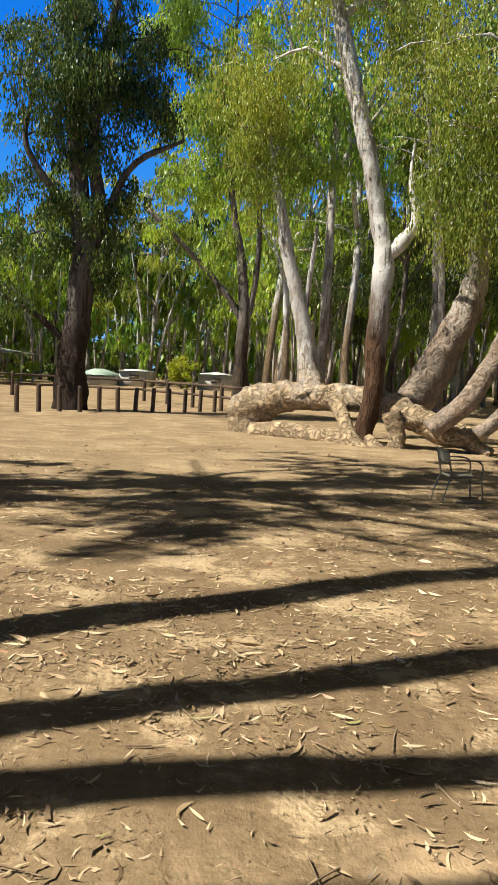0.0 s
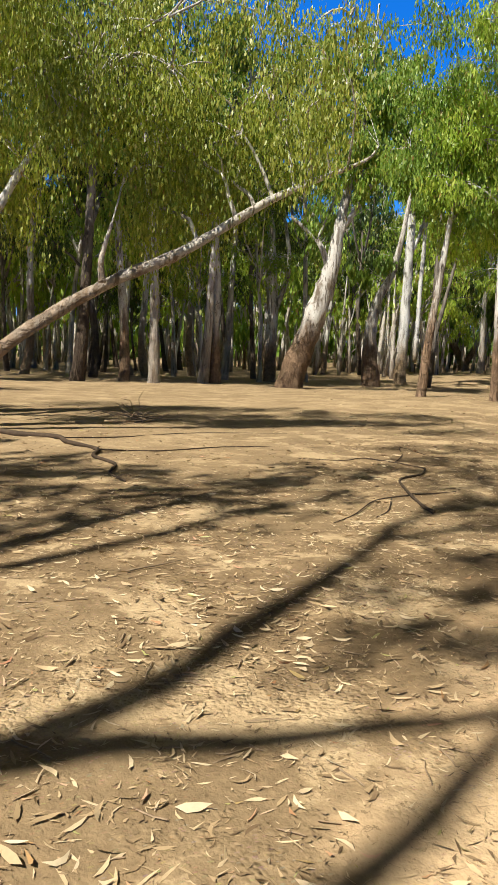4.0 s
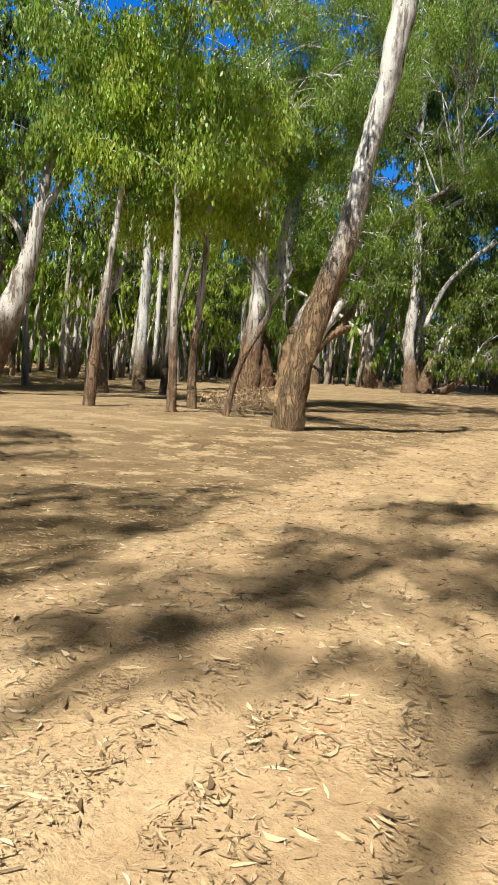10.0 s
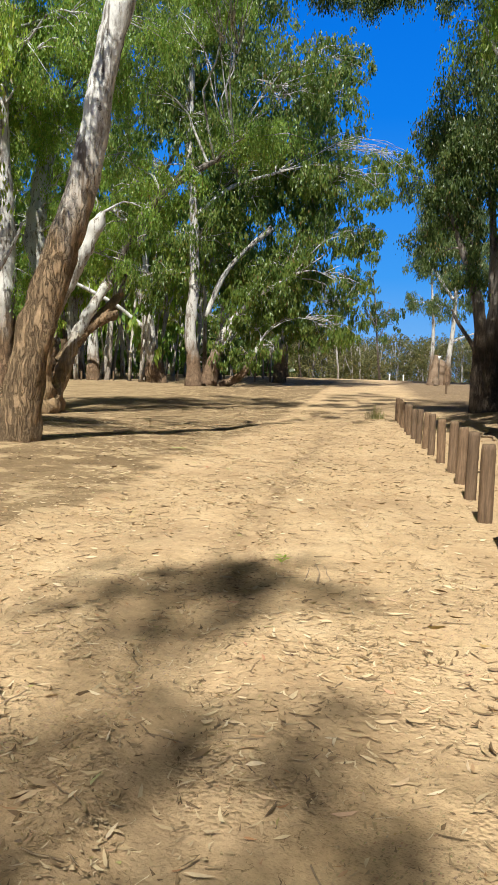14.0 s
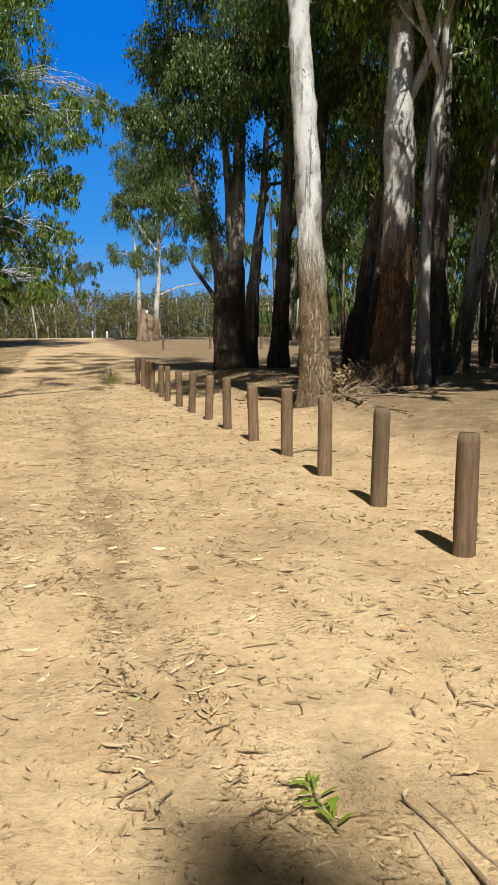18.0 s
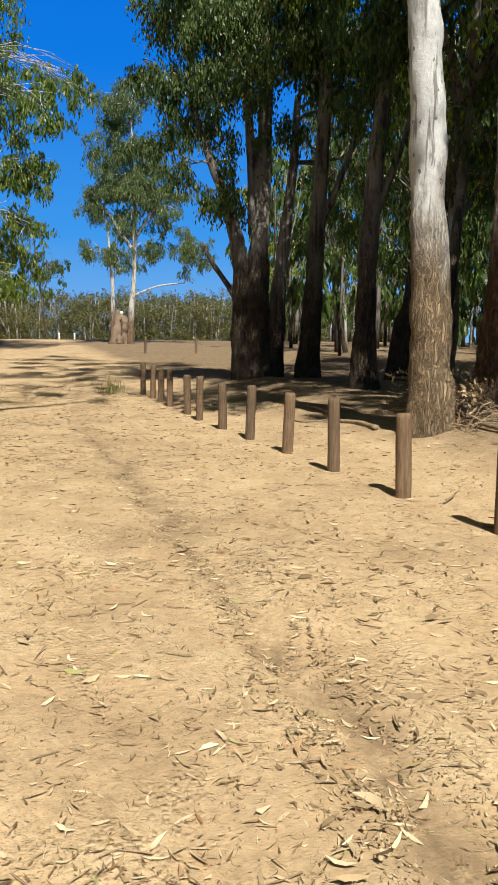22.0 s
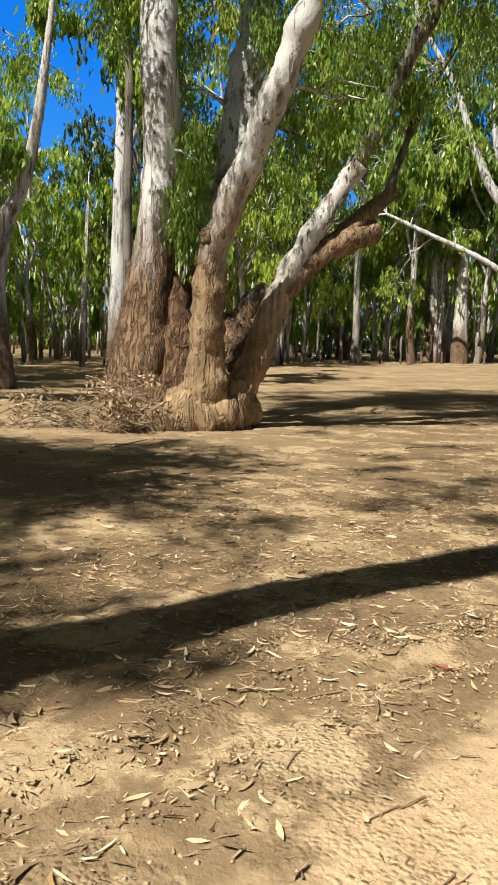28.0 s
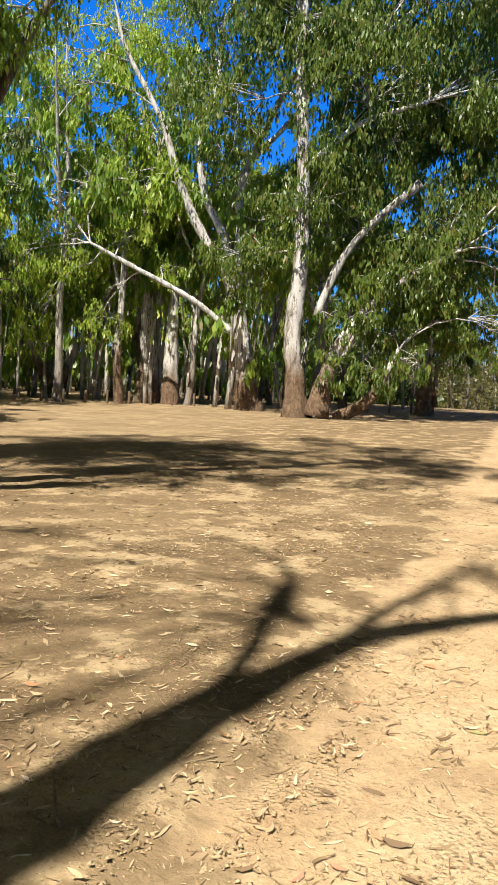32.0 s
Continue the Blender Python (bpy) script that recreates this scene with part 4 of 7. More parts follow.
gum('river_red_gum', 'large leaning gum with rough brown base and peeling white trunk', (24.37, 17.65),
    [(0.0, 0.0, -0.3, 0.42), (0.12, -0.13, 1.31, 0.37), (0.35, -0.38, 2.75, 0.36), (0.67, -0.73, 4.35, 0.33), (0.94, -1.01, 5.92, 0.29), (1.1, -1.18, 7.45, 0.26), (1.27, -1.37, 8.67, 0.27), (1.46, -1.57, 10.47, 0.31), (1.56, -1.68, 11.94, 0.31), (1.62, -1.75, 13.2, 0.29), (1.65, -1.79, 14.0, 0.2), (1.66, -1.74, 14.8, 0.1), (1.6, -1.55, 16.2, 0.085), (1.5, -1.32, 17.3, 0.08), (1.3, -1.3, 18.2, 0.06)],
    [[(1.62, -1.78, 13.6, 0.22), (1.74, -2.05, 15.1, 0.18), (1.9, -2.35, 16.54, 0.16), (2.5, -3.15, 17.73, 0.13), (3.02, -3.87, 18.35, 0.1), (3.62, -4.68, 18.94, 0.06)], [(1.64, -1.8, 16.6, 0.08), (0.95, -1.8, 17.7, 0.07), (1.35, -1.25, 18.5, 0.07), (1.4, -0.65, 19.2, 0.05), (1.15, 0.4, 20.0, 0.03)], [(1.75, -2.1, 15.7, 0.09), (1.89, -2.34, 18.06, 0.07), (2.12, -2.65, 19.67, 0.05)]],
    # spread tufts past the limb ends, unseen, added to dapple the ground
    [(3.8, -4.9, 19.1, 0.6), (2.2, -2.8, 20.0, 0.5), (8.6, -1.2, 17.2, 1.3), (10.6, -0.2, 16.7, 1.3), (7.1, -2.6, 17.7, 1.2), (9.0, -3.5, 18.5, 1.0), (11.0, -2.5, 18.0, 1.0), (12.5, -1.5, 17.5, 1.1), (13.5, -3.5, 18.5, 1.0), (8.0, -4.6, 19.0, 0.9), (1.1, 2.8, 17.7, 0.6), (-0.9, 1.4, 18.2, 0.6), (-1.3, -0.1, 16.5, 0.55), (-1.7, -1.0, 16.9, 0.55), (-3.2, -1.6, 17.7, 0.55), (-0.8, -0.4, 16.9, 0.55), (-2.0, 0.7, 17.7, 0.55), (-2.1, -2.3, 16.5, 0.55)], leaf='mid', twigs=0, bough=0.03, bark='lean', size=0.16, per=14)
gum('river_red_gum', 'old many-stemmed gum with broad brown base and broken arms', (35.07, 30.64),
    [(0.0, 0.0, -0.3, 0.94), (-0.07, 0.02, 1.01, 0.72), (0.01, -0.0, 2.06, 0.6), (0.15, -0.05, 3.44, 0.49), (0.22, -0.07, 4.35, 0.44), (0.28, -0.09, 5.47, 0.42), (0.25, -0.08, 6.57, 0.41), (0.19, -0.06, 7.65, 0.4), (0.14, -0.05, 8.71, 0.37), (0.06, -0.02, 10.16, 0.31), (-0.09, 0.04, 14.66, 0.2), (-0.24, 0.09, 19.15, 0.09)],
    [[(0.7, -1.5, 0.05, 0.66), (0.66, -1.75, 1.1, 0.43), (0.56, -2.0, 2.2, 0.34), (0.52, -2.3, 3.6, 0.29), (0.75, -2.85, 4.8, 0.27), (1.0, -3.4, 6.0, 0.25), (1.22, -3.85, 7.0, 0.26), (1.35, -4.05, 7.55, 0.25), (1.44, -4.2, 7.95, 0.1)],
     [(0.95, -1.5, 0.2, 0.56), (1.4, -1.55, 0.62, 0.44), (1.81, -1.58, 1.2, 0.35), (2.07, -1.75, 2.15, 0.3), (2.37, -1.9, 3.06, 0.27), (2.84, -2.1, 4.07, 0.24), (3.32, -2.3, 4.97, 0.2), (3.7, -2.55, 5.6, 0.18)],
     [(-0.7, -1.3, 0.0, 0.4), (0.0, -1.6, 0.12, 0.64), (0.75, -1.55, 0.22, 0.7), (1.4, -1.42, 0.32, 0.6), (2.0, -1.45, 0.55, 0.36)],
     [(0.62, -2.2, 3.45, 0.16), (0.4, -2.36, 3.72, 0.18), (0.25, -2.42, 3.92, 0.15)],
     [(2.21, -1.2, 2.16, 0.24), (2.58, -1.15, 2.65, 0.2), (2.48, -1.1, 3.11, 0.11)],
     [(2.35, -1.95, 2.89, 0.23), (3.01, -2.08, 3.65, 0.25), (3.7, -2.2, 4.1, 0.26), (4.42, -2.2, 4.32, 0.28)],
     [(2.96, -2.15, 3.53, 0.2), (3.9, -2.2, 4.4, 0.2), (4.4, -2.2, 4.85, 0.18), (4.9, -2.2, 5.28, 0.17)],
     [(1.3, -0.9, 0.54, 0.42), (1.5, -0.85, 1.44, 0.42), (1.9, -0.8, 2.17, 0.38), (2.3, -0.75, 2.73, 0.27), (2.6, -0.7, 3.14, 0.11)],
     [(3.3, -2.28, 4.85, 0.18), (3.75, -2.6, 5.9, 0.19), (4.1, -2.95, 6.9, 0.18), (4.4, -3.33, 7.97, 0.17), (4.8, -4.3, 9.3, 0.16), (5.6, -4.75, 10.1, 0.14), (6.72, -5.05, 10.87, 0.12), (8.5, -5.6, 12.0, 0.07)],
     [(4.75, -2.2, 5.15, 0.1), (5.0, -2.4, 6.2, 0.09), (5.3, -2.7, 7.3, 0.08), (5.9, -3.1, 8.6, 0.06), (6.6, -3.3, 9.8, 0.04)],
     [(1.11, 0.56, 1.62, 0.44), (1.85, 0.6, 4.14, 0.42), (2.44, 0.8, 6.34, 0.41), (2.72, 0.91, 7.77, 0.4), (3.03, 1.0, 9.33, 0.39), (3.47, 1.04, 11.28, 0.31), (3.97, 1.05, 13.24, 0.24)],
     [(0.5, -0.7, -0.1, 0.66), (0.6, -0.55, 0.9, 0.55), (0.62, -0.4, 1.9, 0.42), (0.55, -0.3, 2.7, 0.28), (0.5, -0.25, 3.3, 0.1)]],
    [(0.7, -0.9, 4.9, 0.5), (0.6, -0.9, 5.6, 0.5), (0.95, -0.9, 4.2, 0.4), (0.5, -1.0, 4.6, 0.35), (0.8, -0.3, 6.2, 0.4), (2.5, -1.0, 8.7, 0.6), (3.8, -0.4, 8.2, 0.8), (4.2, -2.1, 7.1, 0.6), (4.6, -2.4, 8.4, 0.9), (2.0, 1.0, 6.4, 0.5), (1.4, 1.2, 5.6, 0.8), (2.6, 1.6, 7.2, 1.0), (1.2, 1.5, 7.6, 0.9), (3.6, 1.4, 6.2, 0.9), (4.6, 1.2, 7.6, 1.0), (3.4, 0.6, 8.8, 0.9), (5.6, 0.8, 6.8, 0.9), (4.8, -0.4, 9.1, 0.8), (5.2, -2.8, 7.7, 0.7), (5.5, -3.1, 8.8, 1.0), (1.4, 0.6, 12.5, 2.9), (0.5, 1.3, 9.3, 1.6), (2.5, -0.5, 9.6, 1.2), (1.6, 0.3, 15.8, 2.4), (3.3, -1.5, 10.0, 1.1), (6.0, -3.5, 9.7, 1.1), (0.2, 0.6, 11.6, 1.4), (1.9, 1.1, 12.8, 1.4), (3.1, -0.6, 11.9, 1.4), (-0.9, 1.0, 10.5, 1.1), (4.2, -2.4, 11.1, 1.3), (5.1, -3.7, 10.6, 1.0), (4.0, -1.1, 12.9, 1.4)]
    + [(3.3, -1.0, 7.9, 0.8), (3.0, -4.2, 9.4, 1.0), (3.8, -5.1, 10.0, 0.9), (2.8, -4.0, 7.9, 0.8), (2.6, -5.3, 8.2, 0.6), (2.6, -3.8, 6.3, 0.7), (4.6, -6.2, 10.2, 0.7), (3.8, -2.4, 7.2, 0.6), (4.3, -2.6, 7.7, 0.6), (3.5, -2.2, 7.8, 0.6), (4.5, -2.8, 7.2, 0.3), (3.2, -2.0, 6.8, 0.5), (5.0, -1.3, 8.6, 0.7), (4.1, -0.8, 7.1, 0.5), (-1.0, 0.3, 14.5, 1.8), (0.9, -0.3, 15.4, 1.8), (2.9, -1.3, 15.3, 1.8), (-0.1, 0.0, 16.6, 1.8), (2.1, -0.8, 17.2, 1.7), (4.3, -2.1, 15.1, 1.6), (-2.5, 0.6, 13.6, 1.4), (5.4, -3.0, 14.6, 1.4), (3.8, -1.8, 17.1, 1.4)]
    # high outreaching tufts, out of view, added to shade limbs and ground
    + [(-4.6, -2.6, 12.4, 1.6), (-3.1, -0.6, 13.0, 1.6), (-4.1, -4.1, 13.4, 1.4), (-1.6, -3.6, 13.0, 1.4), (0.5, -4.0, 16.0, 1.6), (1.9, -1.6, 15.0, 1.6), (-1.1, -5.6, 14.0, 1.4), (2.9, -3.1, 14.0, 1.4), (0.9, 1.4, 14.0, 1.6), (3.9, 0.4, 13.0, 1.5), (-2.1, 2.4, 13.0, 1.5), (-5.6, -5.1, 13.0, 1.5), (-5.1, -0.1, 14.0, 1.6), (-0.1, -1.6, 18.0, 1.8), (-2.6, -2.1, 17.0, 1.8), (2.4, -5.1, 15.0, 1.5), (4.4, -2.1, 16.0, 1.7), (5.9, -0.6, 14.4, 1.5), (0.9, 3.4, 15.0, 1.6), (-0.6, 4.9, 13.4, 1.6), (3.4, 2.9, 16.0, 1.6), (-3.6, 1.9, 16.0, 1.6), (1.9, -9.6, 19.0, 1.5)]
    + [(3.9, -8.1, 19.0, 1.5), (6.4, -5.6, 19.0, 1.5), (4.9, -4.6, 18.0, 1.5), (7.4, -3.1, 18.0, 1.5), (0.9, -6.6, 18.0, 1.5), (-1.6, -8.1, 17.0, 1.3), (2.9, -7.1, 17.4, 1.6), (5.4, -7.1, 18.4, 1.6), (-0.1, -9.6, 18.0, 1.4), (7.9, -5.1, 18.4, 1.5), (1.9, -4.1, 19.0, 1.6), (-0.6, -4.1, 18.4, 1.5), (8.9, -1.6, 18.0, 1.5)], leaf='mid', bark='old', limb_bark='arm', dark_from=7, limb_barks={3: "stub", 5: "stub", 6: "stub", 8: "dark", 9: "dark", 11: "rust"}, per=46, size=0.14)
gum('river_red_gum', 'tall white-trunked gum standing behind the old gum', (40.04, 46.78),
    [(0.0, 0.0, -0.3, 0.44), (0.01, -0.01, 3.63, 0.37), (0.04, -0.02, 7.59, 0.33), (0.06, -0.03, 11.23, 0.29), (-0.11, 0.04, 14.77, 0.25), (-0.39, 0.16, 17.05, 0.2), (-0.61, 0.25, 20.03, 0.13), (-0.83, 0.35, 23.02, 0.06)],
    [[(0.13, -0.05, 9.31, 0.13), (0.71, -0.3, 11.07, 0.12), (1.24, -0.52, 13.06, 0.08)], [(0.9, -0.39, 1.66, 0.16), (0.94, -0.41, 5.19, 0.16), (0.98, -0.43, 8.91, 0.15), (1.12, -0.49, 13.04, 0.12)]],
    [(0.8, -0.3, 13.2, 1.2), (-0.5, 0.2, 14.2, 0.9), (1.4, -0.6, 14.5, 1.2), (1.4, -0.6, 16.4, 1.2), (0.3, -0.1, 15.8, 0.9)], leaf='mid', bark='white', twigs=3, reach=1.6, size=0.27, per=30)
gum('river_red_gum', 'wide-spreading gum with mottled forking limbs', (75.05, 53.80),
    [(0.0, 0.0, -0.3, 0.99), (-0.39, 0.43, 3.11, 0.65), (-0.75, 0.83, 6.3, 0.57), (-1.3, 1.45, 9.06, 0.49), (-1.99, 2.21, 10.6, 0.37), (-3.18, 3.54, 13.27, 0.33), (-4.2, 4.69, 16.74, 0.29), (-5.07, 5.65, 20.2, 0.21), (-6.84, 7.63, 24.71, 0.15), (-7.45, 8.31, 27.46, 0.1), (-8.06, 8.99, 30.21, 0.05)],
    [[(-1.19, 1.29, 8.67, 0.33), (-1.83, 1.95, 12.2, 0.31), (-2.88, 3.05, 15.27, 0.27), (-3.24, 3.43, 19.17, 0.22), (-2.57, 2.73, 22.76, 0.2), (-2.48, 2.64, 27.04, 0.14)], [(-0.86, 0.94, 7.5, 0.33), (-0.99, 1.07, 11.49, 0.29), (-1.11, 1.2, 15.46, 0.29), (-0.58, 0.63, 18.28, 0.24), (0.37, -0.38, 21.52, 0.2), (1.34, -1.4, 24.37, 0.14)], [(-1.05, 1.14, 5.47, 0.22), (-3.15, 3.36, 7.67, 0.2), (-6.14, 6.51, 9.69, 0.16), (-8.26, 8.75, 11.14, 0.1)], [(-0.56, 0.61, 17.88, 0.18), (0.71, -0.76, 19.98, 0.16), (1.47, -1.58, 21.24, 0.1)]],
    [(-4.5, 8.4, 19.3, 3.6), (-2.2, 6.5, 24.9, 3.6), (-7.6, 10.8, 16.7, 3.2), (-9.0, 11.7, 10.4, 2.8), (-4.8, 8.7, 12.2, 2.4), (1.4, 3.0, 25.4, 2.6), (-10.8, 12.8, 20.6, 3.2), (2.7, 1.5, 13.9, 1.7), (-6.2, 9.7, 6.2, 2.1), (-10.1, 12.4, 5.0, 1.9), (0.2, 4.2, 18.7, 2.1), (-5.8, 9.4, 26.8, 3.4), (-8.6, 11.4, 23.8, 3.4), (-2.7, 6.9, 28.5, 3.4), (-11.6, 13.4, 25.5, 3.4), (0.3, 4.1, 29.4, 3.0), (-11.6, 13.3, 14.9, 3.0), (-8.1, 11.1, 12.6, 2.1), (-2.5, 6.7, 10.0, 1.7), (-11.6, 13.4, 8.9, 2.6), (-1.2, 5.5, 16.4, 2.1), (-3.7, 7.7, 15.7, 2.1)], leaf='bright', limb_bark='white', twigs=2, per=22, size=0.3)
gum('river_red_gum', 'tall gum with a knotted grey trunk and a dense weeping crown', (70.92, 46.29),
    [(0.0, 0.0, -0.3, 0.88), (-0.09, 0.12, 2.05, 0.59), (-0.3, 0.37, 4.8, 0.51), (-0.28, 0.35, 6.87, 0.51), (-0.17, 0.22, 8.94, 0.47), (-0.23, 0.28, 11.66, 0.4), (-0.31, 0.39, 15.05, 0.37), (-0.54, 0.69, 19.06, 0.35), (-0.74, 0.94, 21.72, 0.31), (-0.7, 0.88, 25.04, 0.31), (-0.67, 0.84, 29.04, 0.2), (-0.64, 0.79, 33.04, 0.09)],
    [[(0.8, -1.03, 0.13, 0.87), (0.96, -1.25, 2.16, 0.52), (1.63, -2.14, 4.99, 0.35), (2.93, -3.88, 7.85, 0.24), (5.24, -6.95, 10.41, 0.14)], [(0.54, -0.69, 6.26, 0.24), (1.24, -1.61, 9.4, 0.23), (2.27, -2.95, 11.86, 0.19), (3.99, -5.21, 14.51, 0.28)], [(1.41, -1.88, 0.06, 0.42), (2.57, -3.48, 1.23, 0.35), (3.27, -4.46, 3.44, 0.17), (3.52, -4.81, 4.49, 0.1)], [(-0.53, 0.65, 19.06, 0.21), (0.73, -0.88, 21.82, 0.17), (2.38, -2.88, 23.27, 0.12)], [(-0.35, 0.44, 15.04, 0.21), (1.76, -2.16, 17.9, 0.17), (4.24, -5.21, 19.42, 0.12)], [(0.85, -1.1, 1.46, 0.28), (1.48, -1.94, 3.6, 0.21), (2.38, -3.15, 6.43, 0.14)]],
    [(3.5, -0.5, 23.0, 4.0), (4.9, -2.6, 17.7, 3.7), (3.0, 0.2, 15.9, 2.8), (6.2, -4.7, 8.3, 3.1), (5.2, -3.1, 5.4, 2.0), (7.0, -6.1, 18.8, 2.9), (6.5, -5.3, 12.9, 2.9), (4.0, -1.2, 11.0, 2.2), (1.8, 1.8, 24.3, 2.6), (2.2, -2.3, 19.3, 5.8), (4.1, -5.4, 26.9, 5.8), (9.3, -6.7, 20.6, 5.0), (9.3, -6.6, 12.7, 4.8), (12.1, -7.8, 7.5, 3.1), (3.6, -4.6, 8.3, 3.2), (-0.3, 1.3, 24.1, 4.8), (11.6, -6.9, 28.2, 3.1), (13.9, -11.9, 22.6, 2.3), (12.5, -8.6, 31.3, 2.3), (14.8, -14.1, 21.8, 1.4), (13.1, -10.1, 14.8, 2.0), (-2.1, 6.8, 31.3, 5.4), (1.7, 1.9, 32.4, 6.0)]
    + [(6.2, -1.3, 35.0, 5.0), (-0.7, 5.0, 26.0, 4.9), (-1.8, 6.4, 19.2, 4.3), (0.6, -0.0, 13.1, 4.2), (-0.6, 4.8, 10.0, 3.3), (9.5, -3.0, 19.4, 4.6), (13.8, -6.7, 24.5, 3.5), (5.2, 0.2, 29.3, 5.0), (8.1, -4.4, 8.8, 3.4), (4.7, 1.1, 39.0, 6.1), (0.2, 7.1, 38.4, 6.1), (8.9, -9.8, 5.8, 2.4), (9.6, -11.2, 9.9, 2.6), (9.3, -10.6, 15.0, 3.2), (8.4, -8.7, 19.0, 4.2), (6.6, -5.1, 11.4, 4.2), (8.8, -5.1, 5.9, 2.7), (10.1, -12.5, 19.0, 2.9), (10.8, -14.3, 20.9, 1.9), (9.5, -6.3, 27.1, 4.9), (6.9, -1.8, 21.9, 4.9), (7.2, 1.5, 11.8, 3.9), (11.9, -6.8, 32.5, 3.4)]
    + [(5.7, 3.7, 28.5, 4.5), (0.2, -2.8, 3.5, 1.7), (0.9, -3.8, 6.2, 1.7), (-0.2, -2.1, 6.1, 1.0), (1.4, -4.5, 3.0, 1.4), (1.8, -5.2, 8.9, 1.7), (3.6, -6.2, 3.8, 1.7)], leaf='deep', per=32, size=0.38)
gum('river_red_gum', 'grey-trunked gum in the woodland edge', (75.60, 65.15),
    [(0.0, 0.0, -0.3, 0.79), (-0.45, 0.39, 5.23, 0.61), (-0.75, 0.65, 8.88, 0.47), (-1.79, 1.55, 10.59, 0.28), (-2.46, 2.12, 14.15, 0.19), (-2.79, 2.4, 17.1, 0.12), (-3.12, 2.68, 20.04, 0.06)],
    [[(-0.45, 0.38, 5.23, 0.33), (0.19, -0.16, 8.99, 0.28), (0.55, -0.46, 12.69, 0.19)]],
    [(-2.3, 1.9, 14.2, 2.8), (0.4, -0.4, 15.4, 2.4)], leaf='mid', size=0.4, per=22)
gum('river_red_gum', 'straight dark-based gum in the woodland edge', (75.37, 62.68),
    [(0.0, 0.0, -0.3, 0.71), (-0.07, 0.06, 4.34, 0.55), (-0.11, 0.1, 8.37, 0.36), (-0.06, 0.06, 12.38, 0.23), (-0.04, 0.04, 15.38, 0.15), (-0.02, 0.02, 18.38, 0.07)],
    [],
    [(0.1, -0.1, 13.3, 2.3), (-1.2, 1.0, 10.5, 1.8)], leaf='mid', size=0.4, per=22)
gum('river_red_gum', 'low forked gum with smooth tan limbs', (71.60, 73.22),
    [(0.0, 0.0, -0.3, 0.68), (-0.16, 0.11, 0.7, 0.55), (-1.1, 0.73, 2.79, 0.4), (-2.02, 1.36, 4.85, 0.3), (-2.73, 1.84, 7.63, 0.2), (-3.43, 2.33, 10.42, 0.09)],
    [[(0.08, -0.05, 0.72, 0.4), (0.85, -0.57, 2.72, 0.35), (1.62, -1.09, 4.83, 0.25)]],
    [(-2.5, 1.6, 7.6, 3.0), (1.4, -1.0, 8.1, 3.0)], leaf='mid', size=0.4, per=22)
gum('river_red_gum', 'short thick pale gum trunk under a drooping crown', (87.87, 46.96),
    [(0.0, 0.0, -0.3, 0.71), (-0.01, 0.01, 2.04, 0.55), (0.04, -0.07, 4.26, 0.41), (0.05, -0.1, 7.78, 0.27), (0.06, -0.12, 10.78, 0.18), (0.06, -0.13, 13.78, 0.08)],
    [[(0.42, -0.76, 0.68, 0.23), (0.37, -0.67, 2.09, 0.18), (0.39, -0.71, 4.3, 0.14)]],
    [(-0.0, 0.1, 7.8, 2.7), (1.4, -2.7, 6.2, 2.7), (1.0, -1.9, 11.3, 2.7), (1.4, -2.6, 17.8, 2.7)], leaf='dark', size=0.4, per=22)
gum('river_red_gum', 'tall straight gum, smooth white above a brown flood-stained base', (33.79, 9.80),
    [(0.0, 0.0, -0.3, 0.43), (0.0, 0.01, 0.56, 0.35), (0.0, 0.04, 1.51, 0.32), (0.01, 0.09, 2.9, 0.29), (0.01, 0.13, 3.36, 0.28), (0.02, 0.19, 4.71, 0.27), (0.03, 0.27, 6.03, 0.26), (0.04, 0.34, 6.9, 0.24), (0.05, 0.41, 8.17, 0.22), (0.05, 0.46, 9.57, 0.18), (0.05, 0.52, 12.57, 0.12), (0.05, 0.59, 15.57, 0.05)],
    [[(0.04, 0.42, 8.58, 0.11), (0.09, 1.06, 9.62, 0.08), (0.13, 1.6, 10.57, 0.05)], [(0.04, 0.43, 9.07, 0.11), (-0.0, -0.14, 9.98, 0.08), (-0.05, -0.71, 10.55, 0.05)]],
    # tufts above 12 m are unseen, added to shade the floor behind
    [(2.2, 1.4, 12.4, 1.4), (-1.8, 1.0, 12.8, 1.4), (0.4, -2.2, 12.2, 1.4), (2.6, -1.6, 13.0, 1.4), (-2.2, -1.8, 12.6, 1.3), (0.2, 2.8, 13.4, 1.4), (3.8, 0.2, 13.8, 1.3), (-3.6, -0.2, 13.6, 1.3), (0.1, 1.6, 10.5, 0.8), (0.1, 0.9, 10.7, 0.8), (-0.0, -0.1, 10.4, 0.8), (-0.1, -0.8, 10.4, 0.8), (0.0, 0.4, 11.2, 0.8)], leaf='mid', bark='white', twigs=4, high=0.9, size=0.14, per=40)
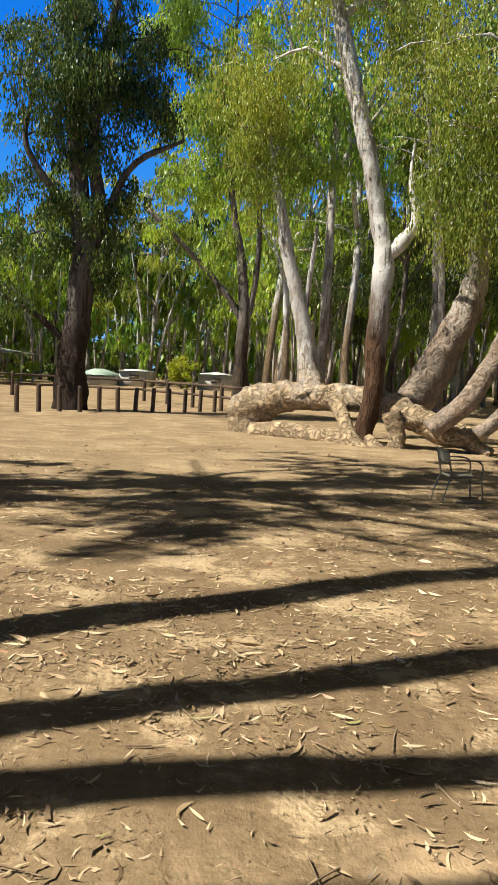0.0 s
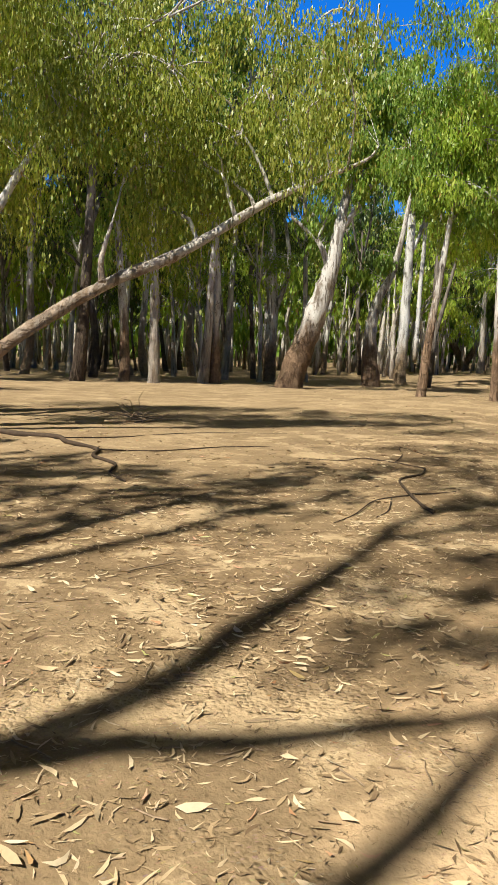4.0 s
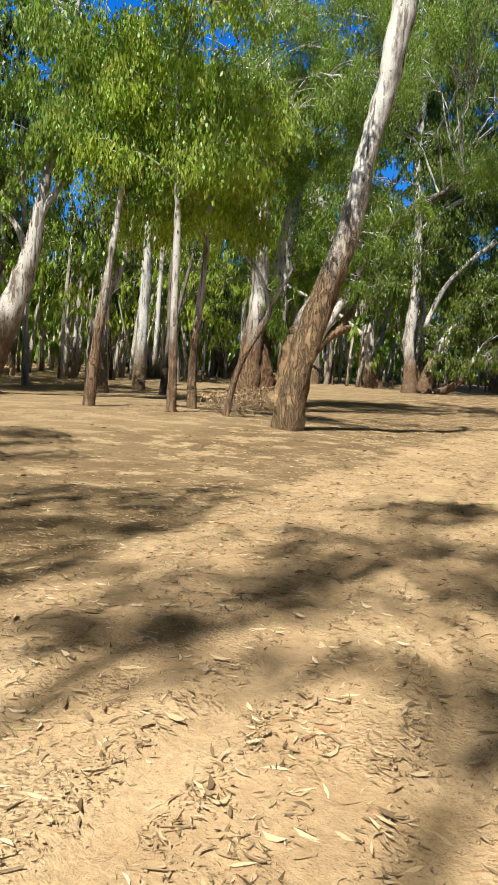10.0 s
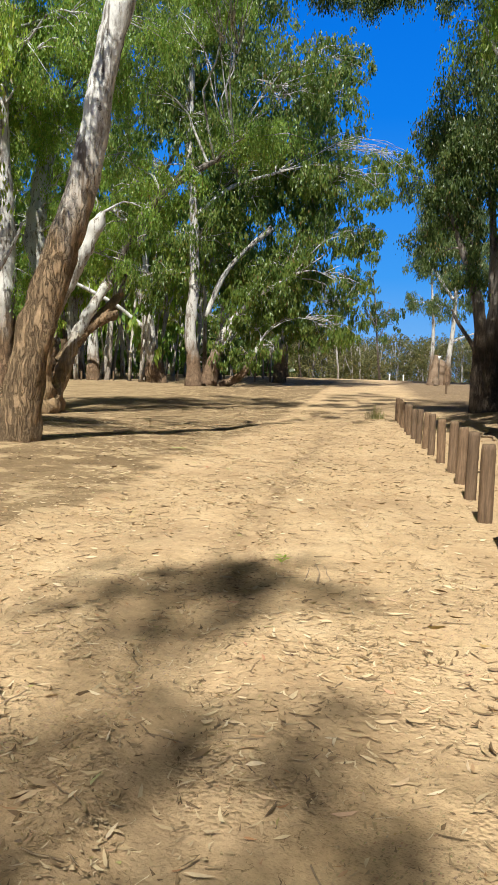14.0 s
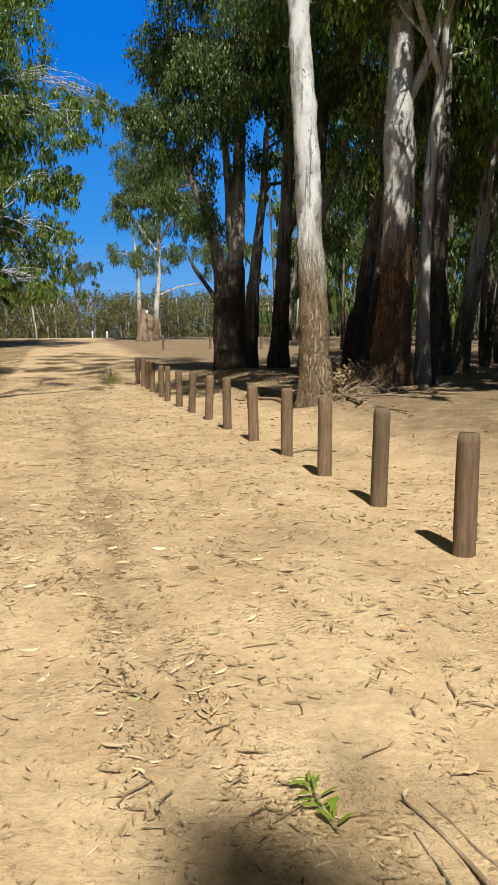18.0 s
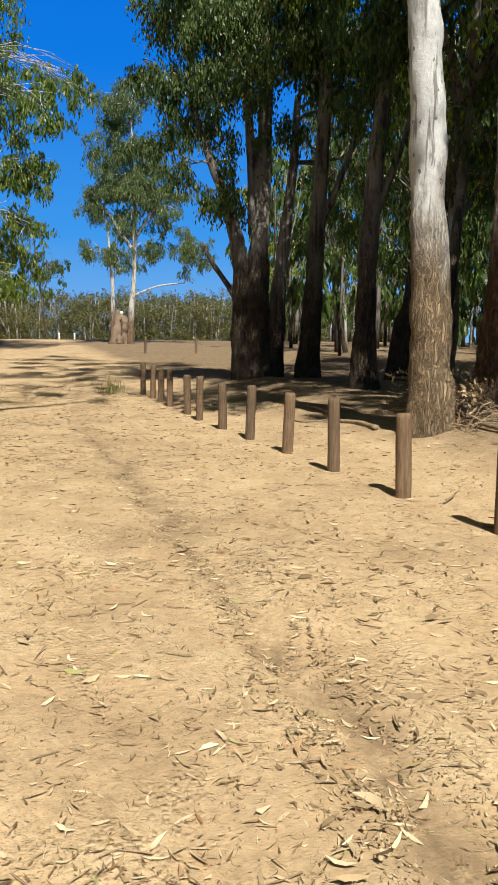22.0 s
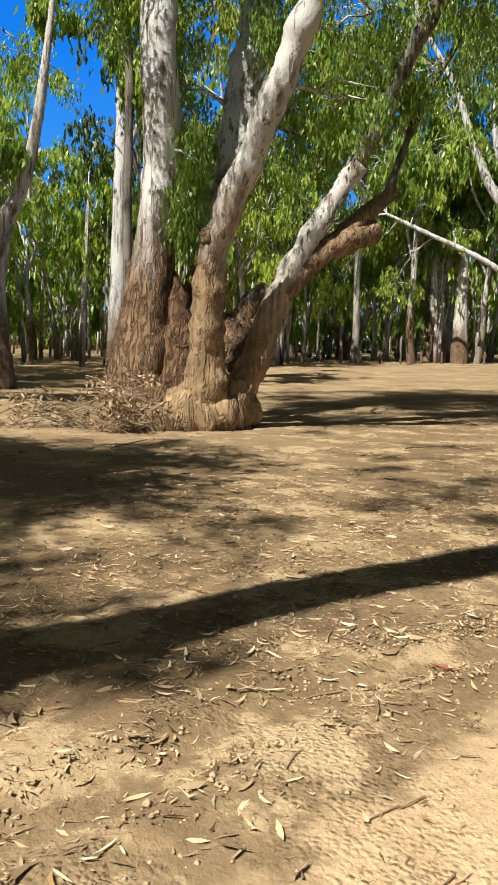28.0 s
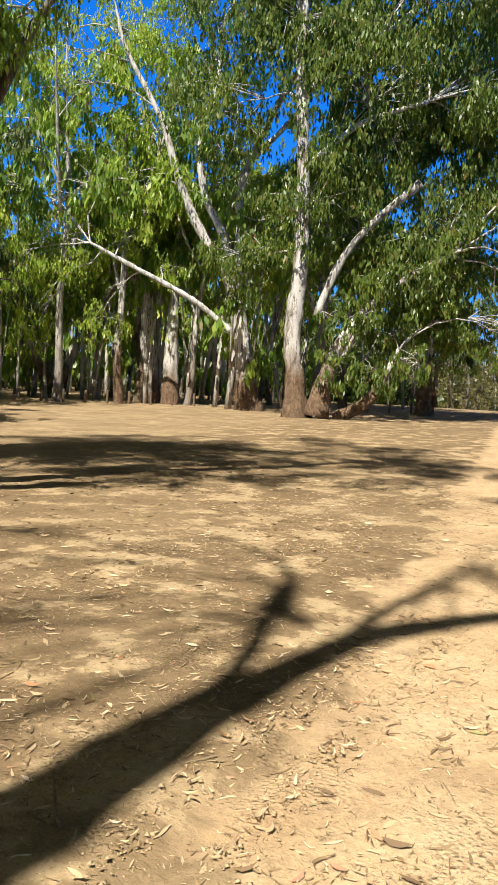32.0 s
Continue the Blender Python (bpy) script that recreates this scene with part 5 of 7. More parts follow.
gum('river_red_gum', 'large gum with a reddish brown base and mottled grey-white trunk', (36.57, 8.15),
    [(0.0, 0.0, -0.3, 0.57), (-0.01, -0.03, 0.84, 0.47), (-0.01, -0.08, 1.96, 0.43), (-0.03, -0.13, 3.29, 0.4), (-0.03, -0.15, 5.12, 0.36), (-0.03, -0.13, 6.69, 0.34), (-0.03, -0.13, 7.71, 0.3), (-0.03, -0.15, 9.22, 0.26), (-0.03, -0.17, 12.22, 0.17), (-0.03, -0.2, 15.22, 0.08)],
    [[(-0.03, -0.14, 6.48, 0.14), (-0.16, -0.8, 7.83, 0.11), (-0.23, -1.13, 9.17, 0.07)], [(-0.03, -0.15, 8.32, 0.13), (0.07, 0.36, 9.59, 0.1), (0.18, 0.9, 10.48, 0.06)]],
    # tufts above 11 m stay out of view, added to shade the dark stems
    [(0.2, 0.9, 9.9, 1.0), (0.0, 0.1, 10.3, 1.1), (-0.2, -0.9, 9.4, 1.0), (0.4, 0.8, 11.4, 1.6), (1.9, 2.4, 12.4, 1.6), (0.9, -1.2, 11.4, 1.6), (2.9, 0.4, 11.9, 1.6), (1.4, -2.6, 11.9, 1.6), (-0.1, 2.8, 13.4, 1.4)], bark='rust', leaf='mid', twigs=4, high=0.9, size=0.14, per=40)
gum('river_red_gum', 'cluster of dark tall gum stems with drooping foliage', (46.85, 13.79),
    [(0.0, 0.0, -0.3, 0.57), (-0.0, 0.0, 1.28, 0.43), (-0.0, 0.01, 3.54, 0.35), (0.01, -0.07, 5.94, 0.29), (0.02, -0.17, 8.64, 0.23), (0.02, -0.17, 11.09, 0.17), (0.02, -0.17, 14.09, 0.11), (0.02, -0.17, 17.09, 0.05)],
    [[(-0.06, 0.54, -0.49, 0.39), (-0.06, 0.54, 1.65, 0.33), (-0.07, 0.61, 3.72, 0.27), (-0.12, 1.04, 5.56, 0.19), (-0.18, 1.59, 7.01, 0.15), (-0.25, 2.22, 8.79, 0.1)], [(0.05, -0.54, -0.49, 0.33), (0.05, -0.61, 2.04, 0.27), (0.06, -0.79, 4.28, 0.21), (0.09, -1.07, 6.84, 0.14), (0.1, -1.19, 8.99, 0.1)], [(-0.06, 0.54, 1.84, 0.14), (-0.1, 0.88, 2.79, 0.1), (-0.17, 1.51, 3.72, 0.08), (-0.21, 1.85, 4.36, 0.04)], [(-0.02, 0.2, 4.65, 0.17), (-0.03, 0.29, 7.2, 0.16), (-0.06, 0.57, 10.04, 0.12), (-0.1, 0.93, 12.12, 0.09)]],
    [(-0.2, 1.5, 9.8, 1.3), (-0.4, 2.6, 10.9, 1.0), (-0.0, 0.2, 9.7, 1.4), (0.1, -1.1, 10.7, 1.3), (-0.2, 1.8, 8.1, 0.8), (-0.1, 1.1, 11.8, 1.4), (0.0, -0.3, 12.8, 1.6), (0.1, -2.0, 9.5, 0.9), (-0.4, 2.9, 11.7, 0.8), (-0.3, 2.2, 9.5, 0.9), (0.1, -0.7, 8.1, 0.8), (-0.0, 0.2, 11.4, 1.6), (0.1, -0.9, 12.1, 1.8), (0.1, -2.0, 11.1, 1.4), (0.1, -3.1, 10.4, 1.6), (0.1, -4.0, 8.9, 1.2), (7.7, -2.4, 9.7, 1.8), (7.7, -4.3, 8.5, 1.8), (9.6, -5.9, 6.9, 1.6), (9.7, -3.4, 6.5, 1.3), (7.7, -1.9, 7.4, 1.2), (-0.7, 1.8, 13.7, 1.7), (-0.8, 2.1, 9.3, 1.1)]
    # those above 16 m stay out of view, added to shade the far track
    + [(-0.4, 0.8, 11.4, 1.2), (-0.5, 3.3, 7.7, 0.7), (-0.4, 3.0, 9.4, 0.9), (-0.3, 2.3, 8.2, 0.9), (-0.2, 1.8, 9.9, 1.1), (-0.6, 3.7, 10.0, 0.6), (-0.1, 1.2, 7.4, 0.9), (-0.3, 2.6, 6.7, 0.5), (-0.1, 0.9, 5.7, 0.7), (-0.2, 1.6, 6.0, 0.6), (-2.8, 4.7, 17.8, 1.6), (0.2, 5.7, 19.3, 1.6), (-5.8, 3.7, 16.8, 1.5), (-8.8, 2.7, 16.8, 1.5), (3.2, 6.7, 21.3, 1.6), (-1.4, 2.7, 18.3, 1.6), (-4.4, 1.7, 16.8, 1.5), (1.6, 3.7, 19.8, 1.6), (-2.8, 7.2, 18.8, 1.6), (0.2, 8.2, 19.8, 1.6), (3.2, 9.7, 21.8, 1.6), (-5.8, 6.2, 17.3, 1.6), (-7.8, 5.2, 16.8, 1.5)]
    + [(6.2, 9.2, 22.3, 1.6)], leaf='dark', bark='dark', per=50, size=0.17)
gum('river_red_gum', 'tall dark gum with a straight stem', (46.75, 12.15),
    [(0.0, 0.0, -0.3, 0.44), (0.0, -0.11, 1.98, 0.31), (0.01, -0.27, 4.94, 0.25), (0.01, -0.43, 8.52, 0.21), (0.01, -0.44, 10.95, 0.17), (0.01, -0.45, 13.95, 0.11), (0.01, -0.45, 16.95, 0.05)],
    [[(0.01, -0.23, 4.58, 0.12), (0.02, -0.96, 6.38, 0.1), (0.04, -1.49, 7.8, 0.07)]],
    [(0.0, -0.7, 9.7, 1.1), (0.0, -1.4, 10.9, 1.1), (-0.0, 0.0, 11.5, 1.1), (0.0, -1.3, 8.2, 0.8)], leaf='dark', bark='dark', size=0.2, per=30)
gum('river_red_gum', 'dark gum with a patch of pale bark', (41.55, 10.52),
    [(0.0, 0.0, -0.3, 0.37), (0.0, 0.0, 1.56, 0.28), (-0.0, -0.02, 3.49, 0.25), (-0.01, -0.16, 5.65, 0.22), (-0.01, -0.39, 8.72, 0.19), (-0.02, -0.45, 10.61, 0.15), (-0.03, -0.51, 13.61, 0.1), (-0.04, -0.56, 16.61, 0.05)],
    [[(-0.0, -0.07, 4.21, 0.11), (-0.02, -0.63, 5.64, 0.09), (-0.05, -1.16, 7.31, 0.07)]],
    # the tufts from 11.3 m up are unseen, added for shade farther back
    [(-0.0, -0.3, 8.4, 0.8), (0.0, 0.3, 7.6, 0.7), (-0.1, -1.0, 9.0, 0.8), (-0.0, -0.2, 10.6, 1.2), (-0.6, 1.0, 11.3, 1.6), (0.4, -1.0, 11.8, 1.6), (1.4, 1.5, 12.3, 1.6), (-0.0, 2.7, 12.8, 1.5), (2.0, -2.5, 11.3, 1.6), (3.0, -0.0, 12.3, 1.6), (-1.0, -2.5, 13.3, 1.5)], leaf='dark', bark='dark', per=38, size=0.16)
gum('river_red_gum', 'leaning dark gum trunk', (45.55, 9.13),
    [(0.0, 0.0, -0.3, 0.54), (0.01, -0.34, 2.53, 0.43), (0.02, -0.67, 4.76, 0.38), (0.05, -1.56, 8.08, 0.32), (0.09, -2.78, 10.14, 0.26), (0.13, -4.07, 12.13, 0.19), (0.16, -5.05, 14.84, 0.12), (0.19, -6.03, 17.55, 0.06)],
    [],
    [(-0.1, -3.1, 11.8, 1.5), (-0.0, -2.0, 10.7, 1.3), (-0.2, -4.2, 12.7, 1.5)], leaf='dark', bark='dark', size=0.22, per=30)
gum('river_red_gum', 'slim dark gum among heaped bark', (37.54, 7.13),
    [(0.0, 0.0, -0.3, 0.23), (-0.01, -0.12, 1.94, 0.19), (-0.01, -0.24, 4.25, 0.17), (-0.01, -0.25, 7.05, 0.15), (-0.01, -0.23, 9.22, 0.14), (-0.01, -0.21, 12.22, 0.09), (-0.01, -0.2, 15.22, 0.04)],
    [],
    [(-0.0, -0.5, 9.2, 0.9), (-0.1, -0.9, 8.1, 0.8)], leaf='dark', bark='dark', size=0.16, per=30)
gum('river_red_gum', 'crooked gum with a dark base and pale top', (43.46, 5.78),
    [(0.0, 0.0, -0.3, 0.34), (-0.02, -0.26, 1.66, 0.28), (-0.05, -0.6, 4.06, 0.24), (-0.07, -0.8, 6.21, 0.18), (-0.11, -1.25, 8.47, 0.14), (-0.14, -1.6, 11.44, 0.09), (-0.17, -1.95, 14.4, 0.04)],
    [],
    [(-0.1, -0.8, 7.6, 1.2), (-0.0, -0.0, 8.9, 1.2)], leaf='mid', size=0.2, per=30)
gum('river_red_gum', 'white-limbed gum deeper in the woodland', (58.55, 6.88),
    [(0.0, 0.0, -0.3, 0.39), (-0.01, -0.16, 3.9, 0.31), (-0.02, -0.61, 7.36, 0.25), (-0.01, -0.36, 10.77, 0.19), (-0.0, -0.23, 13.77, 0.12), (0.0, -0.1, 16.76, 0.06)],
    [[(-0.01, -0.28, 5.06, 0.15), (0.01, 0.2, 7.39, 0.14), (0.01, 0.18, 9.39, 0.09)]],
    [(-0.0, -0.3, 11.3, 1.9), (0.0, 1.2, 13.1, 1.9)], leaf='bright', bark='white', size=0.32, per=22)
gum('river_red_gum', 'young gum growing behind a weathered stump beside the track', (99.81, 31.84),
    [(0.0, 0.0, -0.3, 0.37), (0.02, -0.08, 3.1, 0.29), (0.1, -0.37, 6.52, 0.24), (0.11, -0.43, 11.03, 0.21), (0.13, -0.53, 16.04, 0.18), (0.04, -0.17, 22.04, 0.12), (0.03, -0.13, 23.04, 0.08), (0.02, -0.1, 24.04, 0.04)],
    [[(-0.48, 1.8, 0.42, 0.26), (-0.46, 1.71, 3.07, 0.24), (-0.47, 1.75, 6.49, 0.18), (-0.57, 2.12, 10.99, 0.12), (-0.67, 2.49, 15.43, 0.06)], [(0.03, -0.11, 4.81, 0.12), (0.66, -2.62, 5.87, 0.09), (1.37, -5.42, 6.31, 0.06)], [(0.11, -0.43, 10.47, 0.18), (0.62, -2.5, 13.85, 0.15), (1.16, -4.67, 16.09, 0.09)], [(0.09, -0.34, 9.35, 0.18), (-0.55, 2.21, 13.23, 0.15), (-0.97, 3.89, 15.42, 0.09)]],
    [(-0.1, 0.4, 23.6, 2.8), (-0.5, 2.0, 19.3, 2.9), (0.4, -1.8, 19.9, 2.6), (-0.9, 3.3, 13.8, 2.4), (0.1, -0.3, 13.3, 2.9), (0.8, -3.6, 13.8, 2.1), (-1.0, 3.5, 9.3, 1.9), (0.6, -2.6, 9.9, 1.9), (1.3, -6.2, 9.4, 2.4), (-0.2, 0.8, 8.8, 2.1), (-0.1, 0.3, 16.6, 2.9), (1.2, -5.4, 10.5, 1.8), (-0.4, 1.5, 24.2, 2.4), (0.3, -1.4, 16.0, 2.6), (-0.7, 2.5, 17.1, 2.1), (0.2, -0.9, 25.8, 2.1)], leaf='blue', bark='pale', per=50, size=0.26)
gum('fallen_gum', 'fallen river gum with a sprawling tan log and upright living stems', (-0.28, 20.40),
    [(0.0, 0.0, 0.22, 0.39), (0.17, -0.1, 0.48, 0.49), (0.65, -0.29, 0.81, 0.49), (1.08, -0.59, 0.94, 0.39), (1.7, -0.98, 1.03, 0.31), (2.56, -1.67, 1.04, 0.32), (3.2, -2.16, 0.99, 0.34), (3.94, -2.64, 0.72, 0.31), (4.61, -3.01, 0.47, 0.3), (5.15, -3.29, 0.3, 0.26), (5.57, -3.56, -0.02, 0.17)],
    [[(2.83, -2.58, -0.16, 0.34), (2.88, -2.59, 0.24, 0.25), (3.0, -2.6, 0.72, 0.22), (3.08, -2.62, 1.44, 0.24), (3.08, -2.61, 2.47, 0.25), (3.11, -2.62, 3.74, 0.24), (3.12, -2.62, 4.38, 0.22), (2.98, -2.6, 5.0, 0.2), (2.59, -2.54, 6.74, 0.2), (2.14, -2.48, 8.34, 0.2), (1.8, -2.43, 9.68, 0.17), (1.58, -2.4, 10.89, 0.13), (1.32, -2.36, 12.09, 0.08)], [(3.2, -2.64, 4.32, 0.15), (3.48, -2.68, 4.61, 0.16), (3.76, -2.73, 5.14, 0.12), (3.6, -2.7, 6.01, 0.05), (3.63, -2.71, 6.87, 0.03)], [(1.86, -2.47, 9.55, 0.11), (2.38, -2.51, 10.04, 0.09), (2.81, -2.55, 10.88, 0.05)]]
    + [[(1.81, -1.06, 1.06, 0.43), (1.73, -0.95, 1.51, 0.29), (1.55, -0.84, 2.47, 0.22), (1.28, -0.82, 3.59, 0.19), (0.96, -0.79, 4.69, 0.17), (0.81, -0.78, 5.52, 0.14), (0.59, -0.76, 6.47, 0.1), (0.25, -0.74, 8.1, 0.06)], [(1.51, -0.84, 3.24, 0.09), (1.62, -0.84, 4.3, 0.06), (1.7, -0.85, 5.27, 0.04)], [(4.54, -0.35, 1.02, 0.5), (4.97, -0.44, 1.95, 0.47), (5.33, -0.52, 2.68, 0.42), (5.63, -0.58, 3.34, 0.38), (5.84, -0.53, 4.42, 0.3), (5.83, -0.42, 5.85, 0.23), (5.66, -0.28, 7.7, 0.15)]]
    + [[(4.21, -3.64, 0.48, 0.25), (4.9, -3.73, 1.12, 0.23), (5.43, -3.8, 2.03, 0.22), (5.74, -3.84, 2.82, 0.2), (5.83, -3.85, 3.48, 0.16), (5.64, -3.82, 4.66, 0.14), (5.51, -3.81, 5.49, 0.11), (5.32, -3.78, 6.82, 0.09), (5.6, -3.82, 8.29, 0.07)], [(5.08, -4.18, 0.46, 0.17), (6.41, -4.44, 1.69, 0.13), (7.92, -4.73, 2.72, 0.11), (9.25, -4.98, 3.39, 0.1), (10.83, -5.28, 4.46, 0.08), (11.88, -5.48, 5.01, 0.06), (12.47, -5.59, 5.29, 0.04), (12.89, -5.67, 5.53, 0.03), (13.08, -5.71, 5.79, 0.01)], [(7.74, -4.95, 2.7, 0.07), (7.72, -4.94, 3.11, 0.05), (7.88, -5.0, 3.76, 0.03)]]
    + [[(5.76, -3.92, 3.25, 0.1), (6.12, -4.0, 3.93, 0.08), (6.73, -4.15, 5.05, 0.06), (7.66, -4.36, 6.2, 0.04)], [(0.4, -0.85, 0.02, 0.3), (1.0, -1.28, 0.12, 0.25), (1.65, -1.66, 0.08, 0.27), (2.3, -2.2, 0.05, 0.26), (2.85, -2.55, 0.0, 0.28)], [(3.47, -2.89, 0.81, 0.24), (3.64, -2.92, 0.31, 0.2), (3.62, -3.01, -0.23, 0.22), (3.79, -3.25, -0.35, 0.1)], [(0.09, -0.1, 0.32, 0.42), (0.26, -0.4, -0.06, 0.37), (0.64, -0.69, -0.34, 0.25), (1.14, -0.99, -0.4, 0.1)], [(2.35, -1.75, 0.95, 0.2), (2.42, -2.2, 0.7, 0.17), (2.5, -2.55, 0.42, 0.17), (2.62, -2.85, 0.1, 0.2), (2.85, -3.2, -0.12, 0.16), (3.1, -3.5, -0.3, 0.08)], [(3.0, -2.71, 0.13, 0.17), (3.33, -3.16, -0.15, 0.13), (3.58, -3.6, -0.29, 0.06)]],
    [(4.0, -1.6, 9.6, 1.2), (5.6, -1.2, 9.0, 1.2), (7.2, -2.2, 9.2, 1.2), (8.8, -3.4, 8.6, 1.2), (10.2, -4.0, 8.4, 1.1), (11.6, -4.4, 8.2, 1.0), (5.8, -2.8, 7.4, 0.8), (7.4, -3.2, 7.0, 0.8), (9.4, -3.8, 7.0, 0.9), (6.6, -1.4, 5.8, 0.8), (3.9, -3.8, 8.5, 1.2), (4.6, -4.0, 6.8, 1.1), (4.8, -4.0, 5.2, 0.6), (4.0, -3.8, 6.0, 0.5), (3.0, -2.6, 9.6, 0.8), (4.8, -3.8, 6.7, 1.0), (6.3, -4.2, 7.2, 1.1), (7.6, -4.6, 6.9, 1.0), (5.8, -4.0, 5.8, 0.6), (8.0, -5.3, 7.5, 0.8), (6.9, -4.9, 5.6, 0.4), (4.4, -3.3, 5.5, 0.5), (6.4, -3.7, 4.6, 0.4), (8.8, -4.6, 5.7, 1.1), (10.1, -5.0, 6.2, 1.1), (9.1, -4.1, 4.3, 0.8), (11.1, -5.4, 6.0, 0.6), (10.2, -4.5, 5.0, 0.6), (10.6, -7.3, 6.1, 0.6), (11.0, -7.6, 7.2, 0.8), (12.5, -5.0, 7.0, 0.7)]
    + [(5.3, -3.9, 7.6, 1.1), (6.8, -4.3, 7.9, 1.1), (4.8, -3.8, 5.9, 0.6), (6.6, -4.3, 6.3, 0.7), (7.7, -4.6, 5.9, 0.5), (8.0, -5.3, 6.5, 0.6), (8.6, -4.5, 5.0, 0.8), (9.6, -4.8, 5.2, 0.8), (10.7, -5.2, 6.6, 0.9), (9.3, -4.7, 6.8, 1.0), (8.4, -4.5, 6.3, 0.9), (11.6, -5.6, 6.4, 0.6), (0.2, -0.9, 8.0, 0.6), (-0.1, -0.9, 8.6, 0.6), (0.5, -0.9, 8.9, 0.6), (0.7, -0.9, 7.1, 0.4), (-0.3, -0.9, 7.5, 0.6), (0.1, -0.9, 6.6, 0.4)], leaf='olive', fallen=True, twigs=6, per=60, size=0.105, hang=1.5,
    limb_barks={3: "log", 5: "limb", 6: "limb", 7: "limb", 8: "limb", 10: "log", 11: "log", 12: "log", 13: "log", 14: "log"})


# ---- trees beside the start, whose shade falls on the walk ----
D_SUN, COT = np.array([-math.cos(SUN_AZ), -math.sin(SUN_AZ)]), 1 / math.tan(SUN_EL)


def above(base, px, py, h=None):
    """The place, from a tree's base, of a bough whose shade falls on the ground at (px, py); without a height, one straight over the base's own line of shade."""
    off = np.array([px, py]) - np.array(base)
    h = float(off @ D_SUN) / COT if h is None else h
    q = off - h * COT * D_SUN
    return (float(q[0]), float(q[1]), h)


def shade_gum(base, stem, boughs, tufts, r0, r1, per=3, size=0.30):
    """A tall gum outside the clearing, known by the shade of its stem, boughs and leaves."""
    def line(pts, ra, rb):
        rows = [above(base, *p) for p in pts]
        return [(*q, ra + (rb - ra) * i / max(1, len(rows) - 1)) for i, q in enumerate(rows)]
    trunk = [(0, 0, -0.3, 0.34), (0, 0, 1.5, 0.26)] + line(stem, r0, r1)
    limbs = [line(b, ra, rb) for ra, rb, b in boughs]
    blobs = [(*above(base, px, py, h), r) for px, py, h, r in tufts]
    gum("river_red_gum", "tall unseen river gum beside the clearing, placed for its shade", base, trunk, limbs, blobs, leaf="mid", twigs=0, per=per, size=size, bough=0.03)


shade_gum((-5.2, 2.0), [(-1.5, 3.95), (0.66, 5.3), (2.17, 6.2), (3.4, 7.0), (4.9, 8.1), (6.1, 8.85), (8.0, 10.0)],
          [(0.09, 0.04, [(3.2, 6.7), (4.88, 7.36), (6.4, 8.16), (8.4, 9.0)]), (0.07, 0.02, [(4.9, 8.1), (5.4, 9.2), (6.6, 10.2)])],
          [(6.6, 9.2, 13.5, 0.8), (7.7, 10.2, 15.5, 0.9), (8.3, 9.4, 15.5, 0.9), (5.6, 9.2, 12.5, 0.7), (6.7, 10.4, 14.5, 0.9), (9.4, 9.8, 17.0, 0.8), (8.9, 10.8, 17.0, 0.8), (7.4, 8.5, 14.5, 0.5), (11.7, 10.3, 19.0, 0.8), (10.4, 10.6, 18.0, 0.7), (8.0, 9.8, 15.5, 0.8), (7.2, 9.5, 14.5, 0.8), (8.8, 10.2, 16.5, 0.8), (-0.4, 9.0, 11.0, 0.8), (0.6, 8.4, 11.0, 0.8), (1.4, 8.9, 11.5, 0.7), (0.2, 7.6, 11.0, 0.6), (-0.3, 6.9, 10.5, 0.6), (1.8, 9.8, 12.0, 0.8), (-0.8, 10.2, 11.5, 0.8), (0.6, 9.8, 12.0, 0.7), (-1.4, 8.2, 10.5, 0.7), (-0.6, 8.0, 10.5, 0.7)], 0.20, 0.07)
shade_gum((-5.0, 1.5), [(-1.6, 2.75), (0.81, 3.83), (1.27, 4.06), (1.82, 4.26), (2.6, 4.48), (3.5, 4.6), (4.41, 4.96), (5.05, 5.38), (6.08, 6.09), (7.21, 6.92), (8.2, 7.65), (9.6, 8.1), (11.0, 8.2)],
          [(0.11, 0.05, [(3.6, 4.6), (4.2, 4.55), (4.6, 4.4), (5.0, 4.33), (5.8, 4.15), (6.9, 3.9)]), (0.06, 0.02, [(7.2, 6.95), (8.4, 7.1), (9.6, 7.0), (10.8, 7.3)])],
          [(9.2, 7.2, 17.0, 0.6), (10.7, 7.7, 18.5, 0.6), (9.8, 8.3, 18.0, 0.5), (6.2, 5.2, 16.0, 0.35), (7.0, 5.6, 17.0, 0.35), (8.0, 6.0, 17.0, 0.3), (6.9, 4.9, 17.0, 0.3), (11.9, 8.7, 20.0, 0.7), (12.9, 8.9, 21.0, 0.7), (13.8, 9.6, 21.0, 0.7), (15.4, 10.8, 22.0, 0.8), (16.5, 11.2, 22.5, 0.9), (14.6, 11.2, 22.0, 0.7), (13.2, 10.6, 21.5, 0.7), (12.2, 11.4, 21.0, 0.6), (13.5, 12.6, 22.0, 0.8), (14.8, 12.0, 22.0, 0.9), (14.0, 11.8, 22.0, 0.7), (12.6, 12.4, 21.5, 0.7), (15.6, 10.9, 22.0, 0.8), (12.1, 9.1, 20.5, 0.5), (11.4, 10.9, 20.5, 0.7), (10.4, 9.1, 18.5, 0.7), (11.2, 9.6, 19.0, 0.7), (14.2, 10.2, 21.5, 0.7), (9.6, 7.6, 17.5, 0.6)], 0.17, 0.06, 4, 0.25)
